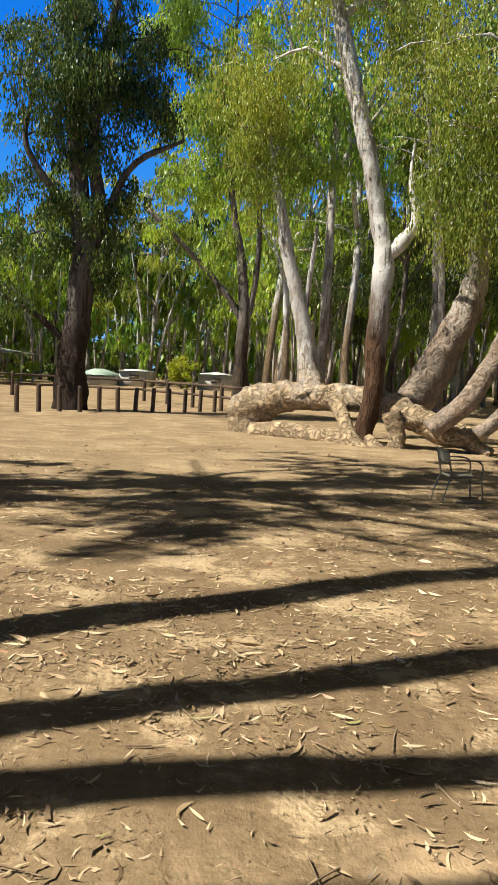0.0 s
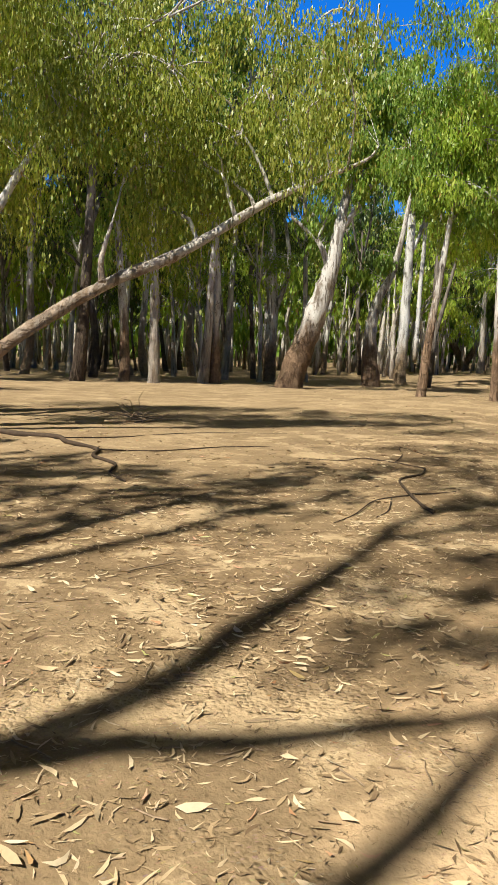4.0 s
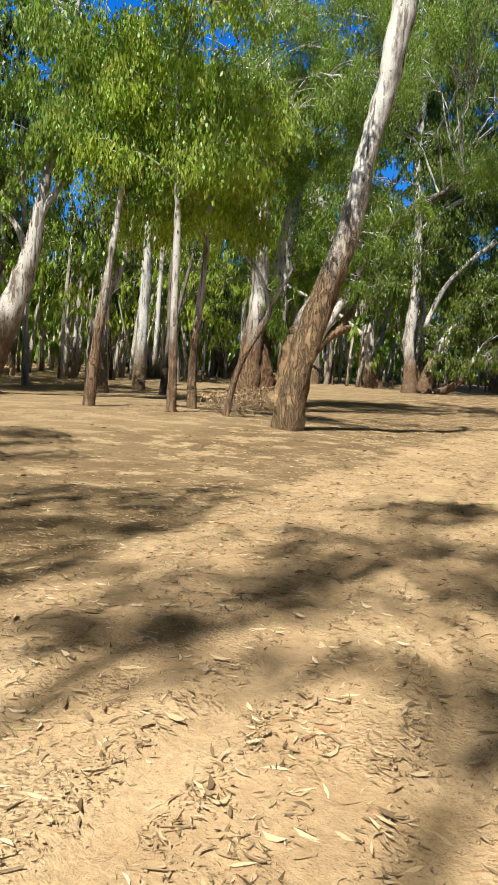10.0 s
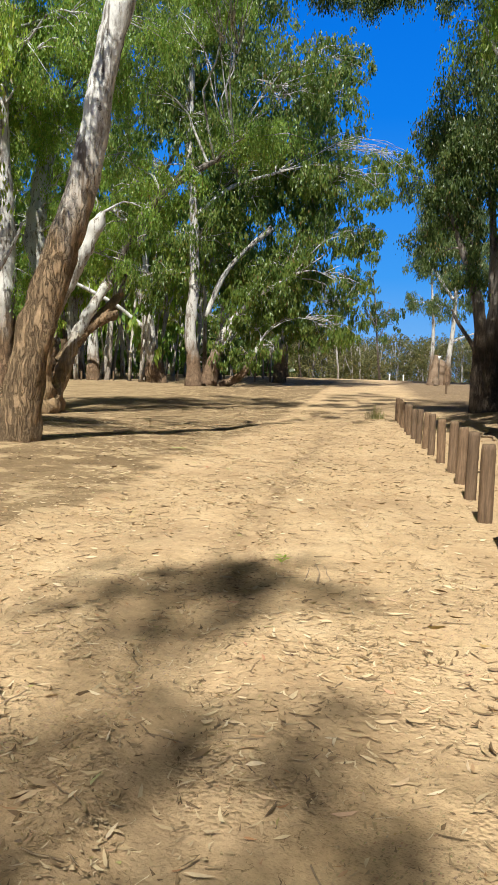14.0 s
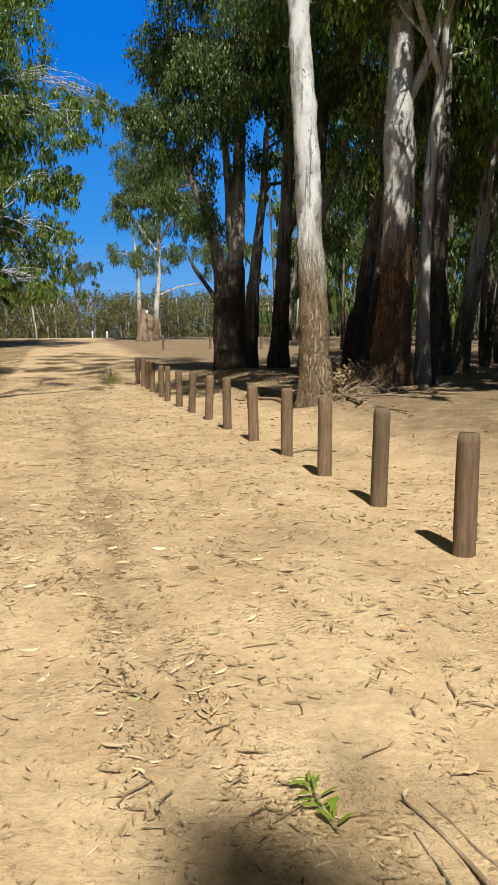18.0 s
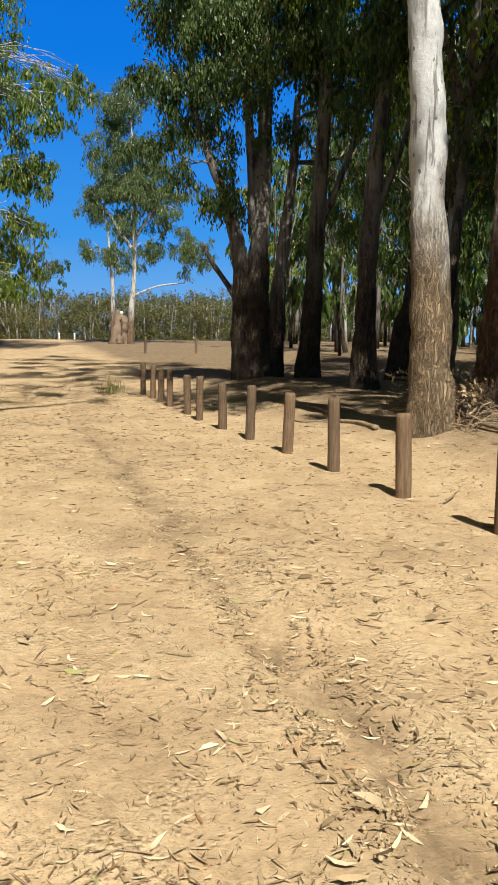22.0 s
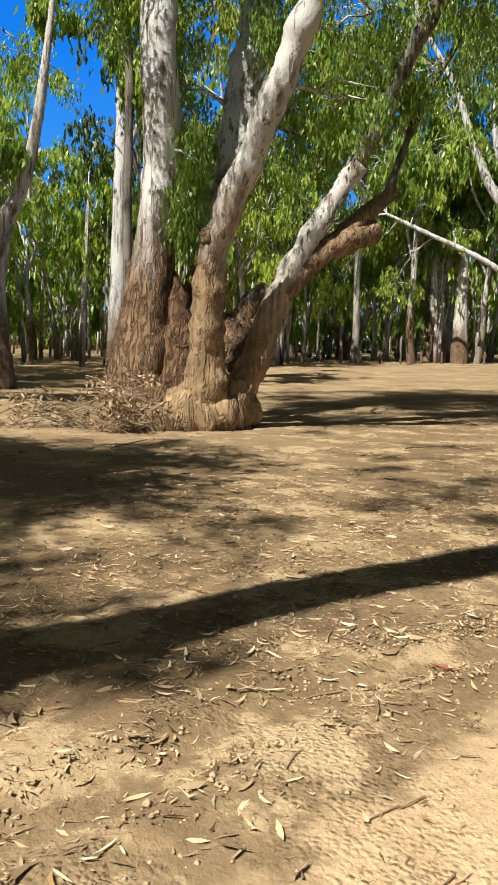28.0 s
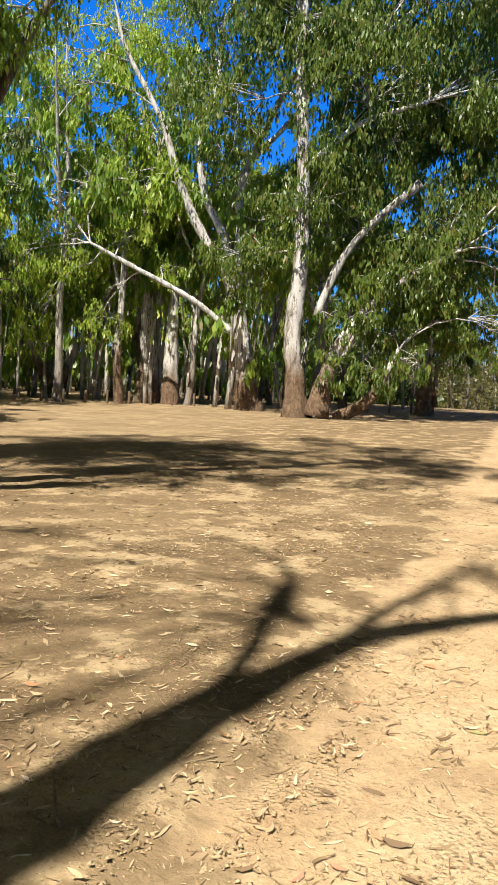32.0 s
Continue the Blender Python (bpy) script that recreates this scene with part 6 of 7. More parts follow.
shade_gum((-5.2, 1.1), [(-2.2, 2.2), (0.91, 2.87), (1.59, 2.96), (2.63, 3.13), (3.89, 3.4), (4.72, 3.6), (5.81, 4.05), (7.0, 4.05), (7.8, 4.0)],
          [(0.075, 0.05, [(7.0, 4.05), (8.6, 3.9), (10.0, 4.08), (11.5, 4.58), (13.0, 5.0)]), (0.035, 0.02, [(7.0, 4.05), (8.6, 5.0), (11.0, 6.4), (13.0, 7.0), (15.0, 7.4), (17.5, 8.4)])],
          [(12.1, 7.25, 20.0, 0.55), (12.9, 7.2, 21.0, 0.6), (13.9, 7.3, 21.0, 0.7), (15.2, 8.2, 22.0, 0.9), (15.6, 7.1, 22.0, 0.7), (16.4, 7.8, 22.5, 0.8), (16.6, 6.7, 22.5, 0.7), (14.3, 6.8, 21.5, 0.6), (12.8, 6.2, 21.0, 0.45), (14.9, 5.4, 22.0, 0.5), (12.9, 5.0, 20.0, 0.45), (18.2, 9.6, 24.0, 0.6), (18.8, 9.4, 24.0, 0.6), (19.0, 8.8, 24.0, 0.6), (18.3, 8.9, 24.0, 0.6), (19.0, 8.3, 24.0, 0.5), (18.6, 8.4, 24.0, 0.5), (19.3, 8.6, 24.0, 0.5), (19.2, 9.2, 24.0, 0.5), (15.7, 8.4, 22.5, 0.6), (16.0, 7.4, 22.5, 0.7), (15.0, 7.7, 22.0, 0.6), (8.2, 5.6, 17.5, 0.6), (13.4, 5.6, 21.0, 0.35), (14.2, 7.6, 21.5, 0.6), (13.2, 7.9, 21.5, 0.5), (12.4, 7.4, 20.5, 0.5), (15.1, 6.4, 22.0, 0.6), (15.8, 6.4, 22.0, 0.5)], 0.16, 0.03, 4, 0.23)

# a sparse unseen gum, added for broad soft shade on the track
shade_gum((-5.9, 0.4), [(-3.0, 1.5), (1.0, 2.2), (4.0, 2.9), (7.0, 3.5), (9.5, 4.0)], [(0.02, 0.01, [(6.0, 3.3), (8.0, 4.6), (10.0, 5.6)])],
          [(6.3, 4.6, 18.0, 0.8), (7.4, 5.0, 18.0, 0.8), (9.0, 5.2, 20.0, 0.8), (10.3, 5.0, 20.5, 0.8), (8.6, 6.0, 20.0, 0.7), (9.5, 6.2, 20.0, 0.7), (10.5, 6.4, 21.0, 0.7), (9.6, 4.2, 20.0, 0.8), (6.8, 4.2, 18.0, 0.7), (7.9, 4.0, 19.0, 0.8), (2.9, 3.15, 12.0, 0.5), (2.85, 2.85, 12.0, 0.5), (3.3, 3.2, 12.5, 0.5), (2.5, 2.85, 12.0, 0.4)], 0.05, 0.02, 2, 0.18)
# long boughs out of view, added to shade the floor behind the bollards
BOUGHS = {30.0: [(0.0, 3.5, 14.0, 1.4), (2.0, 3.2, 14.0, 1.4), (1.2, 5.5, 14.5, 1.4), (3.0, 5.0, 15.0, 1.4), (0.2, 7.2, 15.0, 1.3), (4.5, 3.0, 14.5, 1.4), (4.5, 6.2, 15.0, 1.4)]}
# gums never in view, placed only for the shade they cast
SHADE = [(-8.6, 7.4, 20, 0.42, 9, 0.02, 0.0), (-11.2, 4.8, 18, 0.45, 8, 0.0, 0.02), (-12.5, 5.5, 22, 0.4, 9, 0.0, 0.0),
         (21.0, -1.2, 18, 0.4, 14, 0.0, 0.0), (25.0, -0.4, 17, 0.4, 14, 0.02, 0.0), (27.5, -3.0, 19, 0.4, 14, 0.0, 0.02), (31.0, -0.8, 18, 0.4, 14, -0.02, 0.0), (30.0, 3.2, 17, 0.45, 16, 0.0, 0.0), (33.5, 2.0, 18, 0.45, 16, 0.0, 0.0), (28.4, 0.8, 17, 0.4, 14, 0.0, 0.02), (35.5, 0.6, 18, 0.45, 14, 0.0, 0.0)]
for k, (x, y, h, high, twigs, *lean) in enumerate(SHADE):
    trunk = [(0, 0, -0.3, 0.34), (lean[0] * 2, lean[1] * 2, 2, 0.25), (lean[0] * h * 0.5, lean[1] * h * 0.5, h * 0.5, 0.18), (lean[0] * h, lean[1] * h, h, 0.06)]
    limbs = []
    for q in range(2 + twigs // 4):
        a, z0 = R.uniform(0, 6.28), h * R.uniform(high, 0.88)
        ln = R.uniform(3.0, 5.0)
        limbs.append([(lean[0] * z0, lean[1] * z0, z0, 0.09), (math.cos(a) * ln * 0.5, math.sin(a) * ln * 0.5, z0 + 1.2, 0.06), (math.cos(a) * ln, math.sin(a) * ln, z0 + 2.4, 0.03)])
    gum("river_red_gum", "tall unseen river gum beside the clearing, placed for its shade", (x, y), trunk, limbs, BOUGHS.get(x, []), leaf="mid", twigs=twigs, per=6 if x < 20 else 11, size=0.42, high=high, reach=2.8)

# ---- the woodland behind ----
def template(seed, h, leaf, bark, fork, per=8, size=0.36):
    rng = np.random.default_rng(seed)
    lean = rng.uniform(-0.12, 0.12, 2)
    zs = [-0.3, 1.5, h * 0.3, h * 0.55, h * 0.8, h]
    rs = [0.21, 0.155, 0.13, 0.105, 0.075, 0.03]
    wob = rng.normal(0, 0.12, (6, 2))
    wob[0] = 0
    trunk = [(lean[0] * z + w[0], lean[1] * z + w[1], z, r) for z, r, w in zip(zs, rs, wob)]
    limbs = []
    for _ in range(fork):
        a, z0 = rng.uniform(0, 6.28), h * rng.uniform(0.25, 0.55)
        ln = rng.uniform(1.5, 3.2)
        bx, by = lean[0] * z0, lean[1] * z0
        limbs.append([(bx, by, z0, 0.095), (bx + math.cos(a) * ln * 0.4, by + math.sin(a) * ln * 0.4, z0 + 1.6, 0.075), (bx + math.cos(a) * ln * 0.7, by + math.sin(a) * ln * 0.7, z0 + 3.6, 0.05), (bx + math.cos(a) * ln, by + math.sin(a) * ln, z0 + 5.4, 0.03)])
    return gum_meshes(trunk, limbs, [], rng, leaf, bark, 16, per, size, 0.24, 2.9, lean_mesh=True)


TEMPLATES = [template(11, 14, "mid", "wood", 3), template(12, 17, "bright", "white", 2), template(13, 15, "dark", "dark", 3),
             template(14, 12, "bright", "wood", 2), template(15, 18, "olive", "wood", 3), template(16, 13, "bright", "pale", 4)]
NEAR = [template(21, 15, "mid", "wood", 3, 10, 0.22), template(22, 17, "bright", "white", 3, 10, 0.22), template(23, 16, "dark", "dark", 3, 15, 0.22)]
BEHIND = [template(31, 15, "mid", "pale", 2, 3, 0.8), template(32, 17, "dark", "dark", 2, 3, 0.8)]
WOOD_LABEL = ["pale-trunked gum in the open woodland", "white-trunked gum in the open woodland", "dark-stemmed gum in the open woodland",
              "small grey-barked gum in the open woodland", "tall gum with olive foliage in the woodland", "forking gum with bright foliage in the woodland"]


def open_track(x, y):
    """True where the clearing and the track are kept free of trees."""
    if x > 130:
        return False
    if -24 < x < 1 and y < 74:
        return True
    if 33 < x < 46 and 42 < y < 63:
        return True
    if 36 < x < 72 and y < 46 + (x - 36) * 0.75 and y > 12:
        return True
    if x < 62 and -6 < y - 0.42 * x < 24 and y < 44:
        return True
    return x >= 45 and -4 < y - 0.30 * (x - 52) - 18 < 16 + 0.10 * (x - 45)


wood = np.random.default_rng(5)
placed = []


def scatter(count, xlo, xhi, ylo, yhi, gap, kinds, lo=0.8, hi=1.25, plain=False):
    tries = 0
    while count and tries < 4000:
        tries += 1
        x, y = wood.uniform(xlo, xhi), wood.uniform(ylo, yhi)
        if open_track(x, y) or any((x - a) ** 2 + (y - b) ** 2 < gap * gap for a, b in placed):
            continue
        placed.append((x, y))
        k = kinds[wood.integers(len(kinds))]
        turn, scale = wood.uniform(0, 360), wood.uniform(lo, hi)
        count -= 1
        if 66.5 < math.degrees(math.atan2(y - 13.6, x - 26.2)) < 74 and 20 < y < 80:
            continue   # a gap of open sky
        near = math.hypot(x - 32, y - 14) < 46 or math.hypot(x - 12, y - 5) < 44
        put_tree("woodland_gum", WOOD_LABEL[k % 3 if near else k], x, y, BEHIND[k % 2] if plain else NEAR[k % 3] if near else TEMPLATES[k], "woodland gums", turn, scale)


scatter(16, -32, 14, 44, 78, 5.0, (0, 1, 3, 4, 5))
scatter(34, -40, 10, 75, 100, 3.2, (0, 2, 3, 4, 5), 1.0, 1.5)
scatter(44, 14, 62, 46, 84, 4.6, (0, 1, 2, 3, 5), 1.0, 1.5)
scatter(24, 62, 105, 62, 100, 5.0, (0, 2, 3, 4, 5), 1.0, 1.5)
scatter(26, 44, 100, -24, 16, 4.6, (2, 2, 4, 0, 2))
scatter(10, 44, 62, -14, 8, 3.6, (2, 2, 5))
scatter(8, 18, 33, 46, 58, 4.0, (0, 1, 1), 1.4, 1.8)
scatter(8, 72, 94, 54, 68, 4.0, (0, 1, 5), 1.5, 1.9)
scatter(12, 1, 22, 38, 60, 4.0, (0, 5, 1), 1.3, 1.8)
scatter(26, 4, 28, 44, 75, 3.0, (0, 2, 3), 0.7, 1.0)
scatter(16, 36, 62, -4, 9, 2.4, (2, 2, 0), 0.9, 1.3)
scatter(8, 100, 135, 52, 70, 5.0, (2, 4, 0))
# out-of-view gums, added as canopy that shades the floor beyond the bollards
scatter(12, 26, 46, -14, 1, 3.6, (2, 2, 0))
# unseen gums behind the walk, added to hold off part of the sky's light
scatter(26, -30, 26, -34, -8, 4.0, (2, 0, 4), 0.9, 1.3, True)
scatter(16, -46, -25, -10, 46, 4.0, (2, 0, 4), 0.9, 1.3, True)

# tall gums closing the sky behind the spreading gum
for k, x, y, turn, scale in ((0, 67.0, 66.0, 40, 1.9), (5, 71.0, 63.5, 200, 1.9), (4, 62.5, 70.0, 110, 1.7), (1, 75.5, 67.0, 300, 1.8), (0, 59.5, 74.0, 10, 1.8)):
    put_tree("woodland_gum", WOOD_LABEL[k], x, y, TEMPLATES[k], "woodland gums", turn, scale)


def far_woods(name, label, spots, leaf, bark, rng, blades, size, low=0.3, wide=1.0):
    """Woods too far off to count: thin stems and hanging leaf masses."""
    stems, tops, rads = [], [], []
    for x, y, h in spots:
        z = float(lift(x, y))
        lx, ly = rng.normal(0, 0.09, 2) * h
        r = rng.uniform(0.09, 0.22)
        stems.append(tube([(x, y, z - 0.3, r * 1.3), (x + lx * 0.3, y + ly * 0.3, z + h * 0.4, r), (x + lx * 0.9, y + ly * 0.9, z + h * 0.9, 0.03)], 6, rng, 0, 6))
        if rng.uniform() < 0.6:
            gx2, gy2 = rng.normal(0, 0.14, 2) * h
            stems.append(tube([(x, y, z + h * 0.15, r * 0.6), (x + gx2 * 0.5, y + gy2 * 0.5, z + h * 0.45, r * 0.5), (x + gx2, y + gy2, z + h * 0.85, 0.03)], 4, rng, 0, 5))
        for _ in range(9):
            u = rng.uniform(low, 1.02)
            tops.append((x + lx * u + rng.normal(0, 1.6), y + ly * u + rng.normal(0, 1.6), z + h * u)), rads.append(rng.uniform(0.9, 1.7))
    root = thing(name, 0, 0, 0, label, "woods")
    root["kind"] = "stuff"
    part("stems", mesh_from("stems", *join(stems), BARK[bark]), root)
    v, f = foliage(np.array(tops), np.array(rads), blades, size, rng, 1.2, 0.75 if wide == 1 else 0.3, wide, wide > 1)
    part("leaves", mesh_from("leaves", v, f, LEAF[leaf], smooth=False), root)


def ring(n, r0, r1, a0, a1, h0, h1, rng, cx=25, cy=15):
    out = []
    while len(out) < n:
        a, r = radians(rng.uniform(a0, a1)), math.sqrt(rng.uniform(r0 * r0, r1 * r1))
        x, y = cx + r * math.cos(a), cy + r * math.sin(a)
        if not open_track(x, y):
            out.append((x, y, rng.uniform(h0, h1)))
    return out


far_woods("far_woods", "dense far gum woodland with many thin pale stems", ring(330, 60, 115, 35, 165, 11, 18, wood), "mid", "far", wood, 6, 0.95, 0.22)
far_woods("far_woods", "distant gum woodland filling the gaps between the stems", ring(240, 110, 165, 30, 172, 12, 20, wood), "dark", "far", wood, 8, 0.9, 0.0, 1.6)
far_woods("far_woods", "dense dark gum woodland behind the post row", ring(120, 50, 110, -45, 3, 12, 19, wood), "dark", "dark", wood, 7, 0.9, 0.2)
far_woods("far_treeline", "low olive treeline beyond the end of the track", ring(300, 195, 240, -10, 30, 11.5, 14.5, wood), "hazy", "wood", wood, 20, 0.5, 0.0, 1.7)
far_woods("far_treeline", "shaded woodland edge closing the view beyond the track", ring(100, 130, 175, 24, 46, 9, 13, wood), "hazy", "dark", wood, 14, 0.6, 0.0, 1.5)
far_woods("thin_woods", "many thin pale gum stems under a high light crown", ring(170, 40, 78, 38, 150, 9, 15, wood), "bright", "far", wood, 3, 0.55, 0.5)
far_woods("far_woods", "low dark undergrowth closing the view between far stems", ring(300, 105, 160, 28, 172, 4, 8, wood), "dark", "dark", wood, 4, 1.2, 0.0, 1.8)
# never in view, added to block the low sky behind the walk
far_woods("far_woods", "unseen gum woodland added to close the clearing behind", ring(90, 60, 110, 165, 315, 12, 18, wood), "mid", "pale", wood, 5, 1.2)

# ---- post row beside the track ----
def bollard_mesh(h, r, rng):
    v, f = tube([(0, 0, -0.25, r), (0, 0, h * 0.3, r), (0.006, 0, h * 0.7, r * 0.98), (0.008, 0.003, h - 0.03, r * 0.97), (0.008, 0.003, h - 0.012, r * 0.95), (0.008, 0.003, h, r * 0.86)], 14, rng, 0.012, 16)
    return mesh_from("bollard", v, f, MAT_POST)


POSTS = [bollard_mesh(h, r, R) for h, r in ((0.99, 0.088), (0.95, 0.091), (1.0, 0.085), (0.97, 0.09))]
LAST_POSTS = [(39.6, 14.85), (41.4, 15.65), (42.6, 16.15), (43.7, 16.65), (45.2, 17.3)]
for k in range(-6, 12):
    if k < 7:
        x = 28.15 + 1.71 * k + R.uniform(-0.03, 0.03)
        y = 9.85 + (0.38 if k < 0 else 0.437) * (x - 28.15) + R.uniform(-0.02, 0.02)
    else:
        x, y = LAST_POSTS[k - 7]
    ob = part("bollard", POSTS[k % 4], None, at=pose(x, y, float(lift(x, y)), R.uniform(-2, 2), R.uniform(-2, 2), R.uniform(0, 360)))
    tagged(ob, "weathered round timber bollard set in sandy ground", "bollard", "bollards beside the track")
for x, y in ((77.2, 21.1), (77.9, 17.1), (78.4, 13.4), (79.0, 9.6), (76.0, 24.6)):
    ob = part("bollard", POSTS[0], None, at=pose(x, y, float(lift(x, y)), 0, 0, R.uniform(0, 360)))
    tagged(ob, "dark timber bollard in the shade of the trees", "bollard", "bollards beside the track")
for k in range(26):
    u = k / 25
    x, y = 56 + 34 * u, 71 - 24 * u + 2 * math.sin(3 * u)
    ob = part("fence_post", POSTS[k % 4], None, at=pose(x, y, float(lift(x, y)), 0, 0, 40 * k))
    tagged(ob, "short dark timber post along the woodland edge", "post", "posts along the woodland edge")

# ---- leaf litter ----
def cloud(x, y, size, seed):
    """Smooth random values from 0 to 1, in patches about size metres wide."""
    grid = np.random.default_rng(seed).uniform(0, 1, (64, 64))
    total, share = 0, 0
    for octave, weight in ((1, 1.0), (2.17, 0.6), (4.63, 0.35)):
        u, w = x / size * octave + 100, y / size * octave + 100
        i, j = np.floor(u).astype(int), np.floor(w).astype(int)
        fu, fw = u - i, w - j
        fu, fw = fu * fu * (3 - 2 * fu), fw * fw * (3 - 2 * fw)
        g = (grid[i % 64, j % 64] * (1 - fu) + grid[(i + 1) % 64, j % 64] * fu) * (1 - fw) + (grid[i % 64, (j + 1) % 64] * (1 - fu) + grid[(i + 1) % 64, (j + 1) % 64] * fu) * fw
        total, share = total + weight * g, share + weight
    return total / share


def litter(n, spread, size, rng, name, label, mat, simple=False, clump=6.0, wide=(0.05, 0.10), curl=0.10, shift=1.0, rut=False):
    x = rng.uniform(-5, 48, n * 6)
    y = np.interp(x, (0, 6.5, 11, 15.5, 21.5, 26, 28.5, 31.5, 36.5, 46), (3.5, 5.5, 5.5, 7, 10, 13, 16.5, 18, 18.5, 22)) + rng.normal(0, spread, n * 6) + shift
    want = 1 / (1 + np.exp(-14 * (cloud(x, y, 1.1, 3) * 0.6 + cloud(x, y, 5.0, 4) * 0.4 - 0.5) - 0.4))
    # drifts along the wheel ruts
    for slope, off, lo, hi in RUTS[:1] if rut else RUTS:
        c = (y - off - slope * x - 0.10 * np.sin(0.9 * x)) * 0.92
        want = np.maximum(want * (0 if rut else 1), 0.9 * np.exp(-(c / 0.3) ** 2) * (x > lo) * (x < hi))
    keep = rng.uniform(0, 1, n * 6) < (want if clump else 0.4)
    x, y = x[keep][:n], y[keep][:n]
    k = len(x)
    z = lift(x, y) + ripple(x, y) + 0.004
    a = rng.uniform(0, 6.283, k)
    ln = size * rng.uniform(0.45, 1.3, k)
    wd = ln * rng.uniform(*wide, k)
    ax, wx = np.stack((np.cos(a), np.sin(a)), 1), np.stack((-np.sin(a), np.cos(a)), 1)
    bend = rng.normal(0, 0.2, k) * ln
    up = np.abs(rng.normal(0, curl, k)) * ln
    tilt = rng.normal(0, 0.5, k) * wd
    c = np.stack((x, y), 1)
    rows = []
    for s, w, hgt in ((-0.5, 0.0, 0.8), (-0.2, 0.9, 0.15), (-0.2, -0.9, 0.15), (0.15, 0.8, 0.3), (0.15, -0.8, 0.3), (0.5, 0.0, 1.0)):
        xy = c + ax * (ln * s)[:, None] + wx * (wd * w + bend * (0.25 - s * s) * 2.2)[:, None]
        rows.append(np.column_stack((xy, z + up * hgt + tilt * w + np.abs(tilt))))
    v = np.stack(rows, 1).reshape(-1, 3)
    if simple:
        v = v.reshape(-1, 6, 3)[:, (0, 1, 5, 2)].reshape(-1, 3)
        f = np.arange(4 * k).reshape(-1, 4)
    b = 6 * np.arange(k)[:, None]
    f = f if simple else [np.vstack((b + np.array([[0, 2, 1]]), b + np.array([[3, 4, 5]]))), b + np.array([[1, 2, 4, 3]])]
    ob = new(name, mesh_from(name, v, f, mat, smooth=False))
    tagged(ob, label, "leaves", kind="stuff")


litter(17000, 2.2, 0.095, R, "leaf_litter", "pale dry curled gum leaves strewn over the earth", MAT_PALE_LEAF, wide=(0.04, 0.085))
litter(26000, 6.0, 0.11, R, "leaf_litter", "dry curled gum leaves strewn over the clearing", MAT_LITTER)
litter(4000, 2.4, 0.10, R, "leaf_litter", "single pale gum leaves lying on bare sand", MAT_PALE_LEAF, clump=0)
litter(85000, 2.3, 0.046, R, "leaf_fragments", "broken gum leaves and strips of bark", MAT_LITTER, True, wide=(0.05, 0.13), curl=0.16)
litter(30000, 6.0, 0.07, R, "leaf_fragments", "brown broken leaves and bark over the clearing", MAT_LITTER, True, wide=(0.05, 0.13), curl=0.16)
litter(26000, 1.3, 0.036, R, "leaf_fragments", "dark broken leaves gathered along a wheel rut", MAT_LITTER, True, wide=(0.05, 0.15), curl=0.2, rut=True, shift=-0.5)
litter(14000, 2.4, 0.085, R, "leaf_litter", "brown leaves and bark strips under the gums behind the bollards", MAT_LITTER, shift=-5.0)
litter(80000, 2.0, 0.026, R, "leaf_crumbs", "fine bits of dry leaf and bark", MAT_LITTER, True, wide=(0.06, 0.22), curl=0.2)


def clods(n, rng):
    """Crumbs of dry earth, thickest along the ruts."""
    lane = np.array(RUTS)[rng.choice(len(RUTS), n, p=(0.30, 0.06, 0.34, 0.15, 0.15))]
    x = lane[:, 2] + (lane[:, 3] - lane[:, 2]) * rng.uniform(0, 1, n)
    y = lane[:, 1] + lane[:, 0] * x + 0.10 * np.sin(0.9 * x) + rng.normal(0, 1, n) * rng.choice((0.10, 0.25, 0.8), n, p=(0.5, 0.35, 0.15))
    keep = rng.uniform(0, 1, n) < 0.15 + 1.6 * np.clip(cloud(x, y, 0.9, 8) - 0.38, 0, 1)
    x, y = x[keep], y[keep]
    n = len(x)
    r = 0.004 + 0.010 * rng.uniform(0, 1, n) ** 2.5 + 0.007 * (rng.uniform(0, 1, n) > 0.96)
    r = np.where(lane[keep, 2] == 27, r * 1.15, r)
    z = lift(x, y) + ripple(x, y) + r * 0.05
    base = np.array([(1, 0, 0), (0, 1, 0), (-1, 0, 0), (0, -1, 0), (0.3, 0.2, 0.55), (0, 0, -0.4)])
    v = base[None] * r[:, None, None] * rng.uniform(0.6, 1.5, (n, 6, 3)) + np.stack((x, y, z), 1)[:, None]
    tri = np.array([(0, 1, 4), (1, 2, 4), (2, 3, 4), (3, 0, 4), (1, 0, 5), (2, 1, 5), (3, 2, 5), (0, 3, 5)])
    f = (6 * np.arange(n)[:, None, None] + tri[None]).reshape(-1, 3)
    tagged(new("earth_crumbs", mesh_from("earth_crumbs", v.reshape(-1, 3), f, MAT_CLOD, smooth=False)), "crumbled clods of dry earth along the wheel ruts", "clods", kind="stuff")


clods(75000, R)


def twig(length, r, rng, bow=0.12):
    n = 5
    u = np.linspace(0, 1, n)
    p = np.zeros((n, 4))
    p[:, 0] = (u - 0.5) * length
    p[:, 1:3] = rng.normal(0, bow * length * 0.5, (n, 2)) * np.array([1, 0.35])
    p[:, 2] += r - p[:, 2].min()
    p[:, 3] = r * (1 - 0.6 * u)
    return p


def place(v, x, y, z, a, tilt=0.0):
    m = np.array(pose(0, 0, 0, 0, tilt, a).to_3x3())
    return v @ m.T + np.array([x, y, z])


chunks = []
